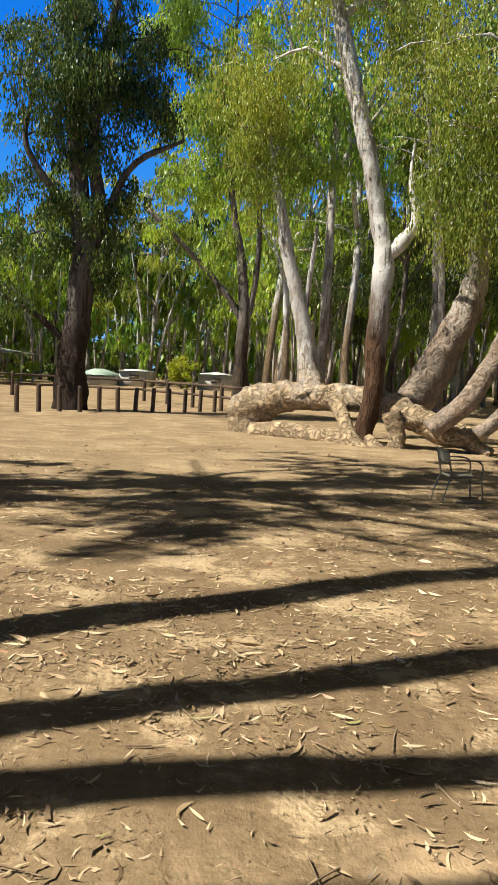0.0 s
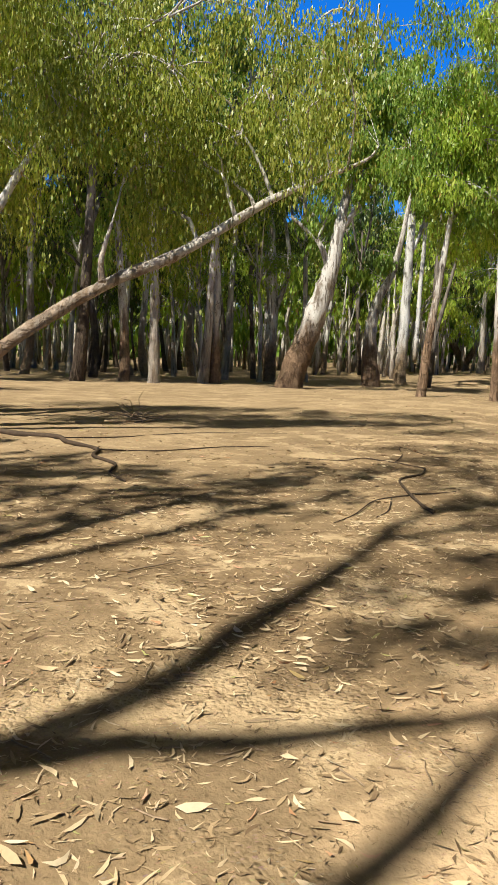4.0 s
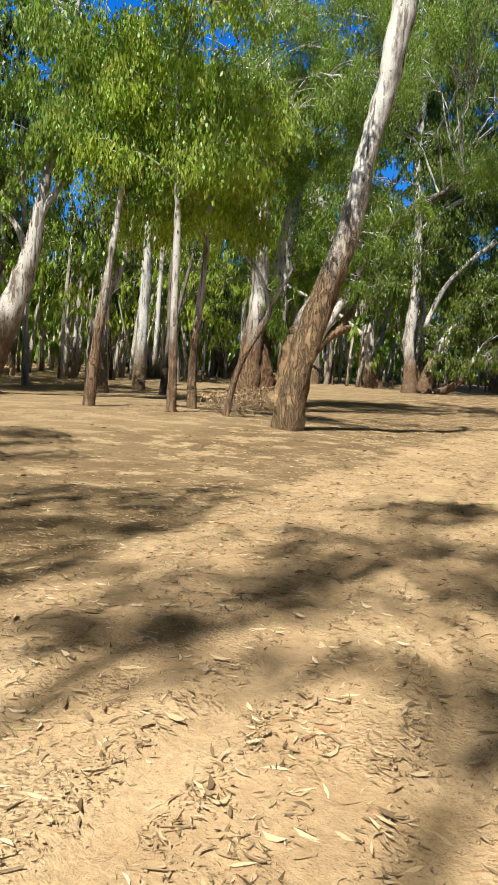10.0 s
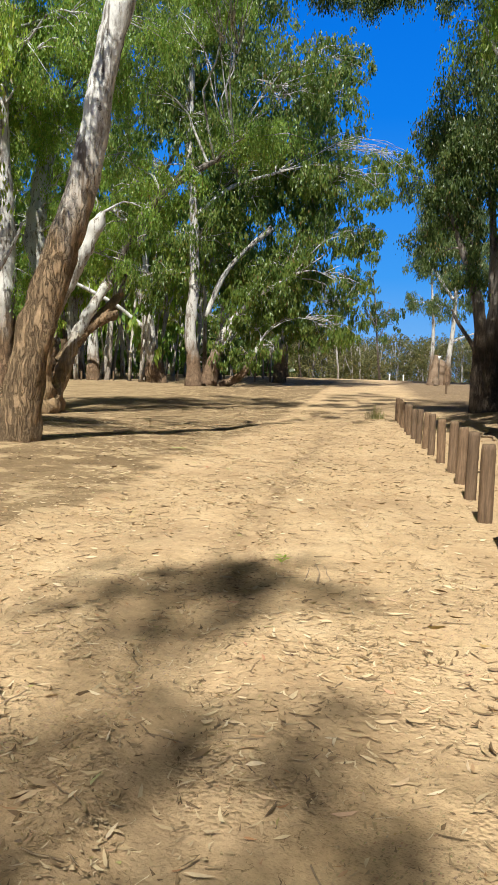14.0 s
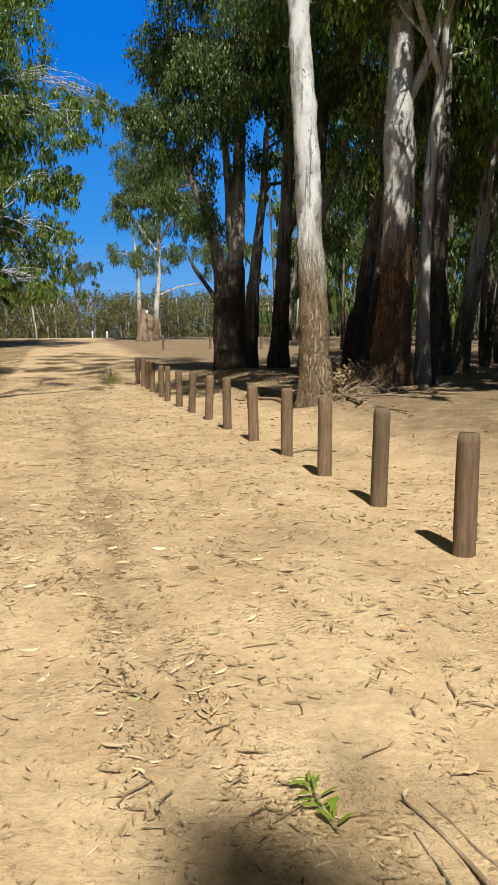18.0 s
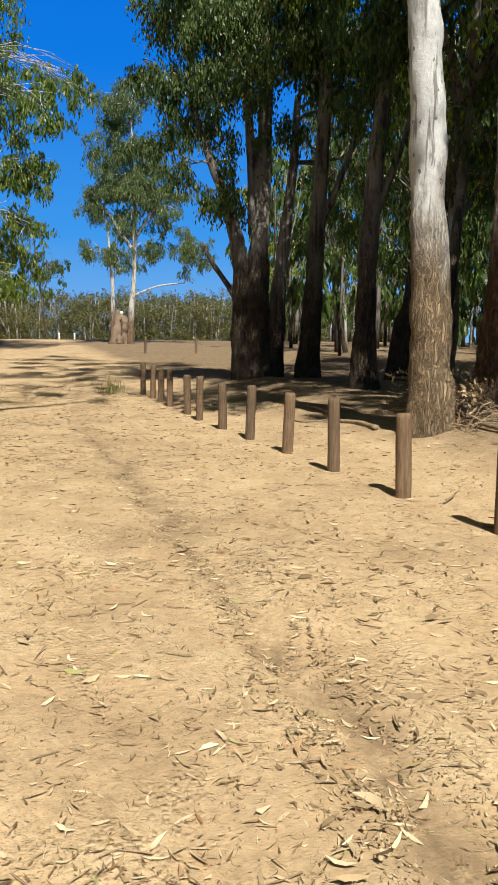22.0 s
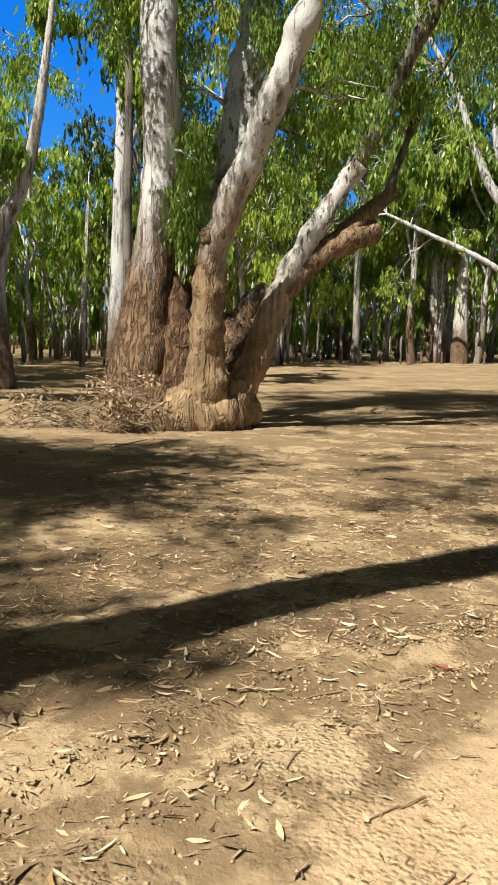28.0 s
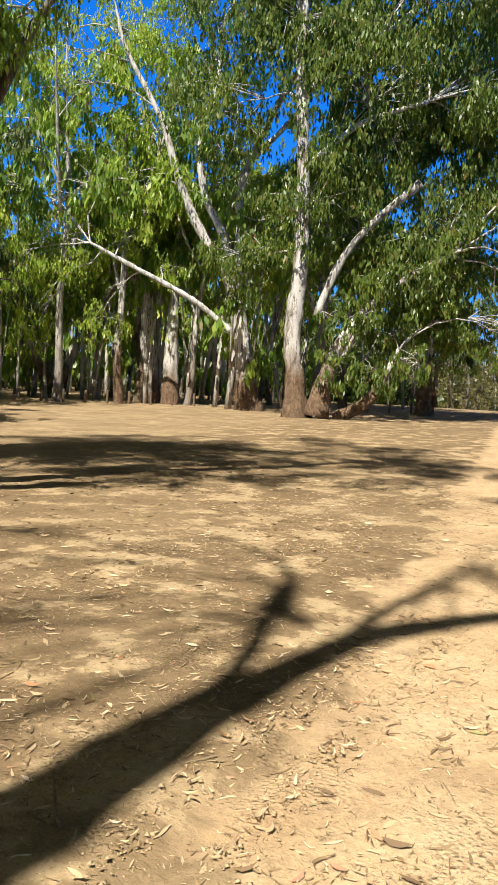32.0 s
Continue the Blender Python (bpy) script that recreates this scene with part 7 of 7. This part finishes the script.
for k in range(2600):
    x = R.uniform(-3, 44)
    y = 0.5 * x + R.normal(2, 3.5)
    v, f = tube(twig(R.uniform(0.05, 0.22), R.uniform(0.001, 0.0022), R, 0.05), 3, R, 0, 4)
    chunks.append((place(v, x, y, float(lift(x, y) + ripple(x, y)) + 0.004, R.uniform(0, 360)), f))
tagged(new("twig_litter", mesh_from("twig_litter", *join(chunks), MAT_TWIG)), "thin dry twigs lying on the earth", "twigs", kind="stuff")

STICKS = [(19.33, 8.36, 0.65, 0.011, 29), (19.40, 8.30, 0.5, 0.007, 34), (19.25, 8.42, 0.4, 0.006, 20), (33.4, 9.0, 2.4, 0.045, 10), (34.6, 8.6, 2.0, 0.05, -30), (35.2, 9.4, 1.6, 0.035, 50), (32.6, 8.7, 1.4, 0.03, -15), (36.4, 9.9, 2.2, 0.05, 15), (31.2, 8.3, 1.5, 0.02, 25)]
STICKS += [
          (33.0, 8.2, 1.7, 0.03, 70), (8.9, 17.4, 1.6, 0.03, 20), (9.6, 17.9, 1.1, 0.025, -40), (5.2, 6.8, 0.5, 0.008, 20), (2.4, 5.9, 0.45, 0.01, 70), (28.6, 18.3, 0.35, 0.012, 5), (27.6, 8.6, 1.0, 0.012, 15),
          (29.9, 10.0, 0.9, 0.012, -20), (38.2, 25.0, 0.9, 0.02, 10), (33.2, 26.3, 1.2, 0.02, 40), (30.5, 24.6, 1.0, 0.018, -15), (35.7, 19.5, 0.5, 0.01, 60), (44.2, 9.0, 3.2, 0.08, 25), (41.5, 7.4, 2.6, 0.06, -20)]
for x, y, ln, r, a in STICKS:
    ob = part("fallen_branch", mesh_from("fallen_branch", *tube(twig(ln, r, R, 0.04), 8, R, 0.08, 14), MAT_TWIG), None, at=pose(x, y, float(lift(x, y) + ripple(x, y)) + r * 0.3, 0, 0, a))
    tagged(ob, "dry grey fallen branch lying on the earth", "branch", "fallen branches")


def branch_or_shadow(label, forks, mat):
    """A crooked dead branch lying flat, or dark tubes in place of a limb's shadow, its forks as rows of (x, y) on the
    ground.
    """
    x0, y0 = forks[0][2][0]
    root = thing("branch_or_shadow", x0, y0, float(lift(x0, y0) + ripple(x0, y0)), label, "branch")
    for k, (ra, rb, pts) in enumerate(forks):
        rows = []
        for i, (x, y) in enumerate(pts):
            r = ra + (rb - ra) * i / (len(pts) - 1)
            rows.append((x - x0, y - y0, float(lift(x, y) + ripple(x, y) - lift(x0, y0) - ripple(x0, y0)) + 0.6 * r + 0.01, r))
        part("stem" if k == 0 else "fork", mesh_from("stem" if k == 0 else "fork", *tube(rows, 8, R, 0.12, 6 * len(rows)), mat), root)


branch_or_shadow("dark crooked forked tubes lying flat on the clearing", [
    (0.020, 0.012, [(8.61, 7.79), (8.74, 8.12), (9.24, 9.01), (9.68, 9.61), (10.33, 9.96), (10.80, 10.42)]),
    (0.011, 0.005, [(10.80, 10.42), (10.76, 11.04), (10.49, 11.52), (9.99, 11.37), (9.40, 11.67)]),
    (0.008, 0.004, [(10.80, 11.10), (11.37, 11.64), (12.16, 12.64), (11.80, 11.46), (11.99, 11.19)]),
    (0.009, 0.004, [(9.01, 8.64), (8.44, 8.52), (7.75, 7.97), (7.27, 7.63)]),
    (0.010, 0.004, [(9.08, 8.68), (9.36, 8.66), (9.71, 8.63)]),
    (0.008, 0.003, [(8.69, 8.56), (8.23, 8.04), (7.92, 7.83)]),
], MAT_DARK_LINE)
# dark tubes laid where the long limb's shadow falls on the earth
branch_or_shadow("long dark forked tubes in place of a limb shadow beside the fallen gum", [
    (0.055, 0.012, [(5.15, 15.75), (5.7, 15.5), (6.0, 15.1), (6.5, 14.6), (6.45, 13.8), (6.68, 13.0), (6.42, 12.3), (6.5, 11.6), (6.2, 10.9), (6.16, 10.2)]),
    (0.015, 0.005, [(6.62, 13.0), (7.6, 12.9), (9.0, 13.1), (10.6, 12.8)]),
    (0.012, 0.004, [(6.45, 14.6), (7.6, 14.7), (9.2, 15.1), (11.2, 15.0)]),
], MAT_DARK_LINE)

branch_or_shadow("thin grey stick lying at the foot of a bollard", [
    (0.022, 0.012, [(28.42, 9.98), (28.44, 9.80), (28.55, 9.60), (28.46, 9.44), (28.34, 9.32), (28.30, 9.12)]),
    (0.009, 0.004, [(28.55, 9.60), (28.75, 9.52), (28.85, 9.40)]),
], MAT_TWIG)
branch_or_shadow("heavy crooked dead limb lying under the gums behind the bollards", [
    (0.075, 0.05, [(35.6, 7.3), (34.9, 7.9), (34.5, 8.5), (34.0, 8.8), (33.5, 9.05)]),
    (0.04, 0.015, [(34.5, 8.5), (34.6, 9.0), (34.2, 9.35), (33.9, 9.2)]),
    (0.035, 0.012, [(34.9, 7.9), (34.4, 7.9), (33.7, 8.3), (33.2, 8.2)]),
], MAT_TWIG)
branch_or_shadow("long dead branch lying between the bollards and the dark gums", [
    (0.05, 0.02, [(34.6, 10.6), (35.6, 10.9), (36.4, 11.4), (37.6, 11.5), (38.6, 11.9)]),
    (0.025, 0.01, [(36.4, 11.4), (36.7, 11.9), (37.3, 12.2)]),
], MAT_TWIG)


def brush(x, y, rx, ry, h, n, label, leafy=0):
    """A heap of thin dead twigs."""
    chunks = []
    for _ in range(n):
        px, py = R.normal(0, 0.45, 2) * (rx, ry)
        v, f = tube(twig(R.uniform(0.4, 1.3), R.uniform(0.005, 0.014), R, 0.2), 4, R, 0, 6)
        chunks.append((place(v, px, py, R.uniform(0, h) * math.exp(-(px / rx) ** 2 - (py / ry) ** 2), R.uniform(0, 360), R.uniform(-35, 35)), f))
    root = thing("brush_heap", x, y, float(lift(x, y)), label, "brush")
    tagged(part("twig_tangle", mesh_from("twig_tangle", *join(chunks), MAT_TWIG), root), kind="stuff")
    if leafy:
        c = np.column_stack((R.normal(0, 0.5, leafy) * rx, R.normal(0, 0.5, leafy) * ry, R.uniform(0.15, h + 0.3, leafy)))
        v, f = foliage(c, np.full(leafy, 0.28), 5, 0.13, R, 0.25, 0.3)
        tagged(part("dead_leaves", mesh_from("dead_leaves", v, f, MAT_LITTER, smooth=False), root), kind="stuff")


brush(34.6, 9.0, 1.6, 0.9, 0.35, 130, "heap of dry sticks and bark at the foot of the gums", 12)
brush(36.6, 9.4, 1.5, 0.8, 0.4, 90, "tangle of dead twigs beside the dark gums", 10)
brush(33.8, 28.7, 0.8, 0.7, 0.9, 110, "grey dead brush round the base of the old gum", 26)
brush(32.9, 29.6, 1.2, 0.8, 0.5, 80, "low heap of dead twigs beside the old gum", 14)
brush(25.8, 21.4, 1.2, 0.8, 0.5, 60, "dry brush between the young gums", 10)
brush(8.9, 17.6, 0.7, 0.5, 0.25, 30, "small heap of dry sticks on the clearing")


# ---- folding chair ----
def rod(name, pts, r, mat, parent):
    return part(name, mesh_from(name, *tube([(*p, r) for p in pts], 8, R, 0, 5 * len(pts)), mat), parent)


def slab(pts, half, thick, nx=8):
    """A sagging strip of cloth between two side rails along rows of (x, z)."""
    p = smooth_path([(x, 0, z) for x, z in pts], nx)
    v, f = [], []
    for i, (x, _, z) in enumerate(p):
        for j in range(5):
            y = -half + 2 * half * j / 4
            dip = 0.02 * (1 - (y / half) ** 2)
            v += [(x, y, z - dip), (x, y, z - dip - thick)]
    for i in range(nx - 1):
        for j in range(4):
            a = 10 * i + 2 * j
            f += [(a, a + 10, a + 12, a + 2), (a + 1, a + 3, a + 13, a + 11)]
        for j in (0, 4):
            a = 10 * i + 2 * j
            f.append((a, a + 1, a + 11, a + 10))
    for i in (0, nx - 1):
        for j in range(4):
            a = 10 * i + 2 * j
            f.append((a, a + 2, a + 3, a + 1))
    return v, np.array(f)


chair = thing("camp_chair", 2.59, 9.75, float(lift(2.69, 9.75)) + 0.005, "worn metal-framed folding camp chair with grey canvas", "chair", turn=4)
for y in (-0.22, 0.22):
    rod("back_leg", [(-0.16, y, 0.0), (-0.10, y, 0.22), (-0.05, y, 0.33)], 0.011, MAT_METAL, chair)
    rod("back_post", [(-0.05, y, 0.33), (-0.09, y, 0.5), (-0.125, y, 0.68)], 0.012, MAT_METAL, chair)
    rod("seat_rail", [(-0.06, y, 0.33), (0.15, y, 0.345), (0.33, y, 0.34)], 0.012, MAT_METAL, chair)
    rod("front_leg", [(0.32, y, 0.35), (0.345, y, 0.2), (0.36, y, 0.0)], 0.012, MAT_METAL, chair)
    rod("armrest", [(-0.11, y, 0.54), (0.15, y, 0.55), (0.29, y, 0.53), (0.33, y, 0.46), (0.33, y, 0.35)], 0.011, MAT_METAL, chair)
    rod("foot_rail", [(0.02, y, 0.02), (0.2, y, 0.015), (0.46, y, 0.02)], 0.012, MAT_METAL, chair)
part("seat", mesh_from("seat", *slab([(-0.05, 0.34), (0.12, 0.32), (0.32, 0.345)], 0.21, 0.008), MAT_CLOTH), chair)
part("backrest", mesh_from("backrest", *slab([(-0.08, 0.5), (-0.1, 0.58), (-0.12, 0.67)], 0.21, 0.008), MAT_CLOTH), chair, "grey canvas backrest")


# ---- fences and shelters beyond the fallen gum ----
rails = thing("rail_fence", -5.1, 36.6, float(lift(-5.1, 36.6)), "dark weathered timber post-and-rail fence", "fence")
LINE = [(-9.5, -2.2), (-6.0, -0.9), (-2.9, 0.4), (0.0, 0.0), (1.3, -1.8), (2.6, -3.7), (3.9, -5.6), (5.1, -7.4)]
fence_post = mesh_from("post", *tube([(0, 0, -0.2, 0.085), (0, 0, 0.6, 0.085), (0, 0, 1.08, 0.08), (0, 0, 1.1, 0.07)], 10, R, 0.02, 12), MAT_FENCE_SHADED_POST)
for x, y in LINE:
    part("post", fence_post, rails, at=pose(x, y, 0, 0, 0, 30 * x))
for (xa, ya), (xb, yb) in zip(LINE, LINE[1:]):
    for z in (0.55, 0.98):
        part("rail", mesh_from("rail", *tube([(xa, ya, z, 0.055), ((xa + xb) / 2, (ya + yb) / 2, z - 0.015, 0.055), (xb, yb, z, 0.05)], 8, R, 0.03, 8), MAT_FENCE_SHADED_POST), rails)
# post wood in darker tones, standing in for shade on these bollards
SHADED_POST = bollard_mesh(1.0, 0.09, R)
SHADED_POST.materials[0] = MAT_FENCE_SHADED_POST
for k in range(13):
    u = k / 12
    x, y = -7.7 + 6.3 * u, 23.0 + 6.6 * u
    ob = part("bollard", SHADED_POST, None, at=pose(x, y, float(lift(x, y)), R.uniform(-2, 2), R.uniform(-2, 2), 50 * k) @ Matrix.Diagonal((0.85, 0.85, 0.85, 1)))
    tagged(ob, "short timber bollard beside the fence, shade put into its colour", "bollard", "bollards at the clearing edge")


def box(x0, x1, y0, y1, z0, z1):
    v = [(x, y, z) for x in (x0, x1) for y in (y0, y1) for z in (z0, z1)]
    return v, np.array([(0, 1, 3, 2), (4, 6, 7, 5), (0, 4, 5, 1), (2, 3, 7, 6), (0, 2, 6, 4), (1, 5, 7, 3)])


def gable(w, d, z0, z1):
    v = [(-w, -d, z0), (w, -d, z0), (w, d, z0), (-w, d, z0), (0, -d, z1), (0, d, z1), (-w, -d, z0 - 0.05), (w, -d, z0 - 0.05), (w, d, z0 - 0.05), (-w, d, z0 - 0.05)]
    return v, [np.array([(0, 4, 5, 3), (4, 1, 2, 5), (6, 9, 8, 7), (0, 3, 9, 6), (1, 7, 8, 2)]), np.array([(0, 1, 4), (2, 3, 5)])]


def hut(x, y, w, d, h, roof, label, wall_mat, roof_mat, open_sides=False, turn=0):
    root = thing("shelter" if open_sides else "hut", x, y, float(lift(x, y)), label, "building", turn=turn)
    if open_sides:
        for px in (-w + 0.2, w - 0.2):
            for py in (-d + 0.2, d - 0.2):
                part("post", mesh_from("post", *tube([(px, py, -0.2, 0.07), (px, py, h, 0.07)], 8, R, 0, 6), MAT_SHED), root)
    else:
        part("wall", mesh_from("wall", *box(-w + 0.15, w - 0.15, -d + 0.15, d - 0.15, -0.1, h), wall_mat, smooth=False), root)
        part("window", mesh_from("window", *box(-0.45, 0.45, -d + 0.11, -d + 0.16, h * 0.5, h * 0.8), MAT_METAL, smooth=False), root, "dark window")
    v, f = gable(w, d, h + 0.06, h + roof)
    part("roof", mesh_from("roof", v, f, roof_mat, smooth=False), root)


hut(-21.8, 66.5, 2.6, 2.0, 2.35, 0.35, "open picnic shelter with a pale sheet roof", MAT_SHED, MAT_ROOF, True)
hut(-13.6, 68.7, 1.9, 2.2, 0.8, 0.6, "low tent with a pale green canvas roof", MAT_SHED, MAT_GREEN_ROOF)
hut(-10.4, 69.4, 1.5, 1.6, 1.3, 0.25, "small white caravan among the trees", MAT_SHED, MAT_ROOF)
hut(-3.2, 70.0, 1.8, 1.6, 1.35, 0.3, "small grey-white hut among the trees", MAT_SHED, MAT_ROOF)


def bush(x, y, r, h, leaf, n, label, size=0.3):
    root = thing("bush", x, y, float(lift(x, y)), label, "bush")
    st = [tube([(0, 0, -0.1, 0.05), (R.normal(0, 0.3 * r), R.normal(0, 0.3 * r), h * 0.4, 0.03), (R.normal(0, 0.6 * r), R.normal(0, 0.6 * r), h * 0.85, 0.01)], 5, R, 0, 6) for _ in range(6)]
    tagged(part("stem_cluster", mesh_from("stem_cluster", *join(st), MAT_TWIG), root), kind="stuff")
    g = R.normal(0, 1, (n, 3))
    g /= np.linalg.norm(g, axis=1)[:, None]
    c = g * R.uniform(0.4, 1, (n, 1)) * np.array([r, r, h * 0.45]) + np.array([0, 0, h * 0.55])
    v, f = foliage(c, np.full(n, 0.3 * r), 8, size, R, 0.4, 0.3)
    part("foliage", mesh_from("foliage", v, f, leaf, smooth=False), root)


bush(-6.2, 68.0, 1.25, 3.1, MAT_YELLOW_BUSH, 44, "rounded yellow-green bush in front of the huts", 0.35)
bush(-20.5, 68.5, 1.6, 2.0, LEAF["bright"], 26, "leafy green bush beside the shelter", 0.35)
bush(-17.0, 70.0, 1.8, 2.2, LEAF["dark"], 26, "dark green bush beside the shelter", 0.35)


# ---- stump at the end of the post row, grass and sprigs ----
stump = thing("tree_stump", 99.5, 33.0, float(lift(99.5, 33.0)), "weathered bulging grey stump of an old gum", "stump")
part("trunk", mesh_from("trunk", *tube([(0.5, 0, -0.3, 1.05), (0.45, 0, 0.6, 0.85), (0.6, 0, 1.5, 0.9), (0.75, 0, 2.3, 0.85), (0.7, 0, 2.8, 0.55), (0.7, 0, 2.95, 0.25)], 18, R, 0.13, 24), MAT_ROT), stump)
part("trunk", mesh_from("trunk", *tube([(-0.7, 0.1, -0.3, 0.75), (-0.7, 0.1, 0.8, 0.6), (-0.35, 0, 1.8, 0.5), (-0.2, 0, 2.7, 0.35), (-0.25, 0, 3.4, 0.2)], 14, R, 0.14, 20), MAT_ROT), stump)
part("root", mesh_from("root", *tube([(-0.9, -0.2, 0.5, 0.45), (-1.2, -0.4, 0.3, 0.4), (-1.5, -0.5, -0.1, 0.3)], 10, R, 0.15, 10), MAT_ROT), stump)
sign = thing("marker_sign", 98.4, 32.4, float(lift(98.4, 32.4)), "small white marker sign on a thin post", "sign")
part("post", mesh_from("post", *tube([(0, 0, -0.2, 0.04), (0, 0, 3.3, 0.04)], 8, R, 0, 5), MAT_METAL), sign)
part("panel", mesh_from("panel", *box(-0.06, -0.04, -0.14, 0.14, 2.9, 3.3), MAT_SIGN, smooth=False), sign)
for x, y in ((128.0, 49.5), (129.0, 47.6)):
    sg = thing("marker_post", x, y, float(lift(x, y)), "small white marker post at the end of the track", "post")
    part("post", mesh_from("post", *tube([(0, 0, -0.2, 0.12), (0, 0, 1.1, 0.12)], 8, R, 0, 5), MAT_SIGN), sg)


def tuft(x, y, h, n, mat, label, name="grass_tuft", spread=0.25):
    root = thing(name, x, y, float(lift(x, y)), label, "grass")
    c = R.normal(0, spread, (n, 2))
    a = R.uniform(0, 6.28, n)
    hh = h * R.uniform(0.5, 1.1, n)
    out = np.stack((np.cos(a), np.sin(a)), 1) * (hh * R.uniform(0.2, 0.8, n))[:, None]
    w = np.stack((-np.sin(a), np.cos(a)), 1) * 0.006
    z = np.zeros((n, 1))
    b0, b1 = np.hstack((c - w, z)), np.hstack((c + w, z))
    m0, m1 = np.hstack((c - w + out * 0.35, z + hh[:, None] * 0.7)), np.hstack((c + w + out * 0.35, z + hh[:, None] * 0.7))
    t = np.hstack((c + out, z + hh[:, None]))
    v = np.stack((b0, b1, m1, m0, t, t + 0.001), 1).reshape(-1, 3)
    k = 6 * np.arange(n)[:, None]
    f = np.vstack((k + np.array([[0, 1, 2, 3]]), k + np.array([[3, 2, 5, 4]])))
    tagged(part("grass_clump", mesh_from("grass_clump", v, f, mat, smooth=False), root), kind="stuff")


tuft(45.2, 18.3, 0.42, 110, MAT_GRASS, "dry yellow-green grass tuft at the track edge", spread=0.2)
tuft(45.9, 18.6, 0.7, 22, MAT_GRASS, "thin tall dry grass at the track edge", spread=0.1)


def sprig(x, y, turn, n, size, mat, label):
    """A leafy twig lying flat: leaves in two ranks along a bent stem."""
    root = thing("leaf_sprig", x, y, float(lift(x, y) + ripple(x, y)) + 0.008, label, "sprig", turn=turn)
    part("stem", mesh_from("stem", *tube([(-0.17, 0.01, 0.01, 0.003), (-0.03, 0.025, 0.018, 0.003), (0.17, -0.01, 0.012, 0.002)], 5, R, 0, 6), MAT_TWIG), root)
    for k in range(n):
        u = (k + 0.5) / n
        ln = size * R.uniform(0.8, 1.35)
        w = ln * R.uniform(0.08, 0.12)
        v = [(0, 0, 0), (ln * 0.3, w, 0.006), (ln * 0.3, -w, 0.006), (ln * 0.7, w * 0.8 + 0.02 * ln, 0.008), (ln * 0.7, -w * 0.8 + 0.02 * ln, 0.008), (ln, 0.05 * ln, 0.0)]
        me = mesh_from("leaf", v, [np.array([(0, 2, 1), (3, 4, 5)]), np.array([(1, 2, 4, 3)])], mat, smooth=False)
        side = 1 if k % 2 else -1
        part("leaf", me, root, at=pose(-0.16 + 0.31 * u, 0.012, 0.012 + 0.016 * R.uniform(0, 1), R.uniform(-22, 22), R.uniform(-9, 4), side * R.uniform(15, 95)))


sprig(19.55, 8.80, 25, 18, 0.085, MAT_SPRIG, "fresh green gum sprig fallen on the sand")
sprig(20.3, 9.75, 60, 8, 0.09, MAT_LITTER, "pale dry gum sprig on the sand")
sprig(28.62, 18.25, 10, 12, 0.14, MAT_LITTER, "pale dry leafy sprig on dark earth")
sprig(26.54, 15.16, -38, 26, 0.095, MAT_GREY_SPRIG, "grey-green leafy gum sprig on the sand")


def fallen_leaf(x, y, turn, length, mat, label):
    """One long gum leaf lying curled on the ground."""
    root = thing("fallen_leaf", x, y, float(lift(x, y) + ripple(x, y)) + 0.006, label, "leaf", "single fallen leaves", turn)
    v, f, n = [], [], 7
    bow = R.uniform(-0.16, 0.16)
    for i in range(n):
        u = i / (n - 1)
        w = 0.5 * length * 0.17 * math.sin(math.pi * min(1, 0.06 + 0.9 * u)) ** 0.8
        cy, cz = bow * length * math.sin(math.pi * u), 0.10 * length * (2 * u - 1) ** 2
        v += [((u - 0.5) * length, cy - w, cz + 0.35 * w), ((u - 0.5) * length, cy, cz), ((u - 0.5) * length, cy + w, cz + 0.35 * w)]
    for i in range(n - 1):
        for j in (0, 1):
            f.append((3 * i + j, 3 * i + 3 + j, 3 * i + 4 + j, 3 * i + 1 + j))
    part("blade", mesh_from("blade", v, np.array(f), mat), root)
    part("stalk", mesh_from("stalk", *tube([(-0.5 * length, 0, 0.10 * length, 0.0016), (-0.62 * length, 0.01, 0.07 * length, 0.0012)], 4, R, 0, 3), MAT_TWIG), root)


for x, y, turn, length, kind in [
        (24.50, 13.02, -135, 0.16, "red"), (24.49, 13.44, -104, 0.09, "red"), (24.76, 12.72, -142, 0.11, "cream"), (24.62, 12.64, -138, 0.12, "cream"),
        (25.44, 13.78, -19, 0.18, "cream"), (20.13, 11.06, 10, 0.07, "yellow"), (20.36, 10.64, -26, 0.10, "cream"), (20.20, 10.55, -33, 0.08, "cream"),
        (30.80, 17.91, 37, 0.12, "cream"), (30.89, 17.81, -81, 0.13, "cream"), (31.16, 17.54, -85, 0.13, "cream"), (31.14, 17.44, -59, 0.15, "cream"),
        (32.19, 17.46, -69, 0.20, "cream"), (31.01, 17.50, -36, 0.11, "cream"), (31.72, 17.41, -50, 0.15, "red"), (8.81, 4.61, -63, 0.11, "red"), (21.03, 10.36, -68, 0.07, "red")]:
    fallen_leaf(x, y, turn, length, {"red": MAT_RED_LEAF, "cream": MAT_CREAM_LEAF, "yellow": MAT_YELLOW_LEAF}[kind],
                {"red": "single dry red gum leaf on the sand", "cream": "bleached cream-coloured gum leaf lying curled", "yellow": "single fading yellow gum leaf on the sand"}[kind])
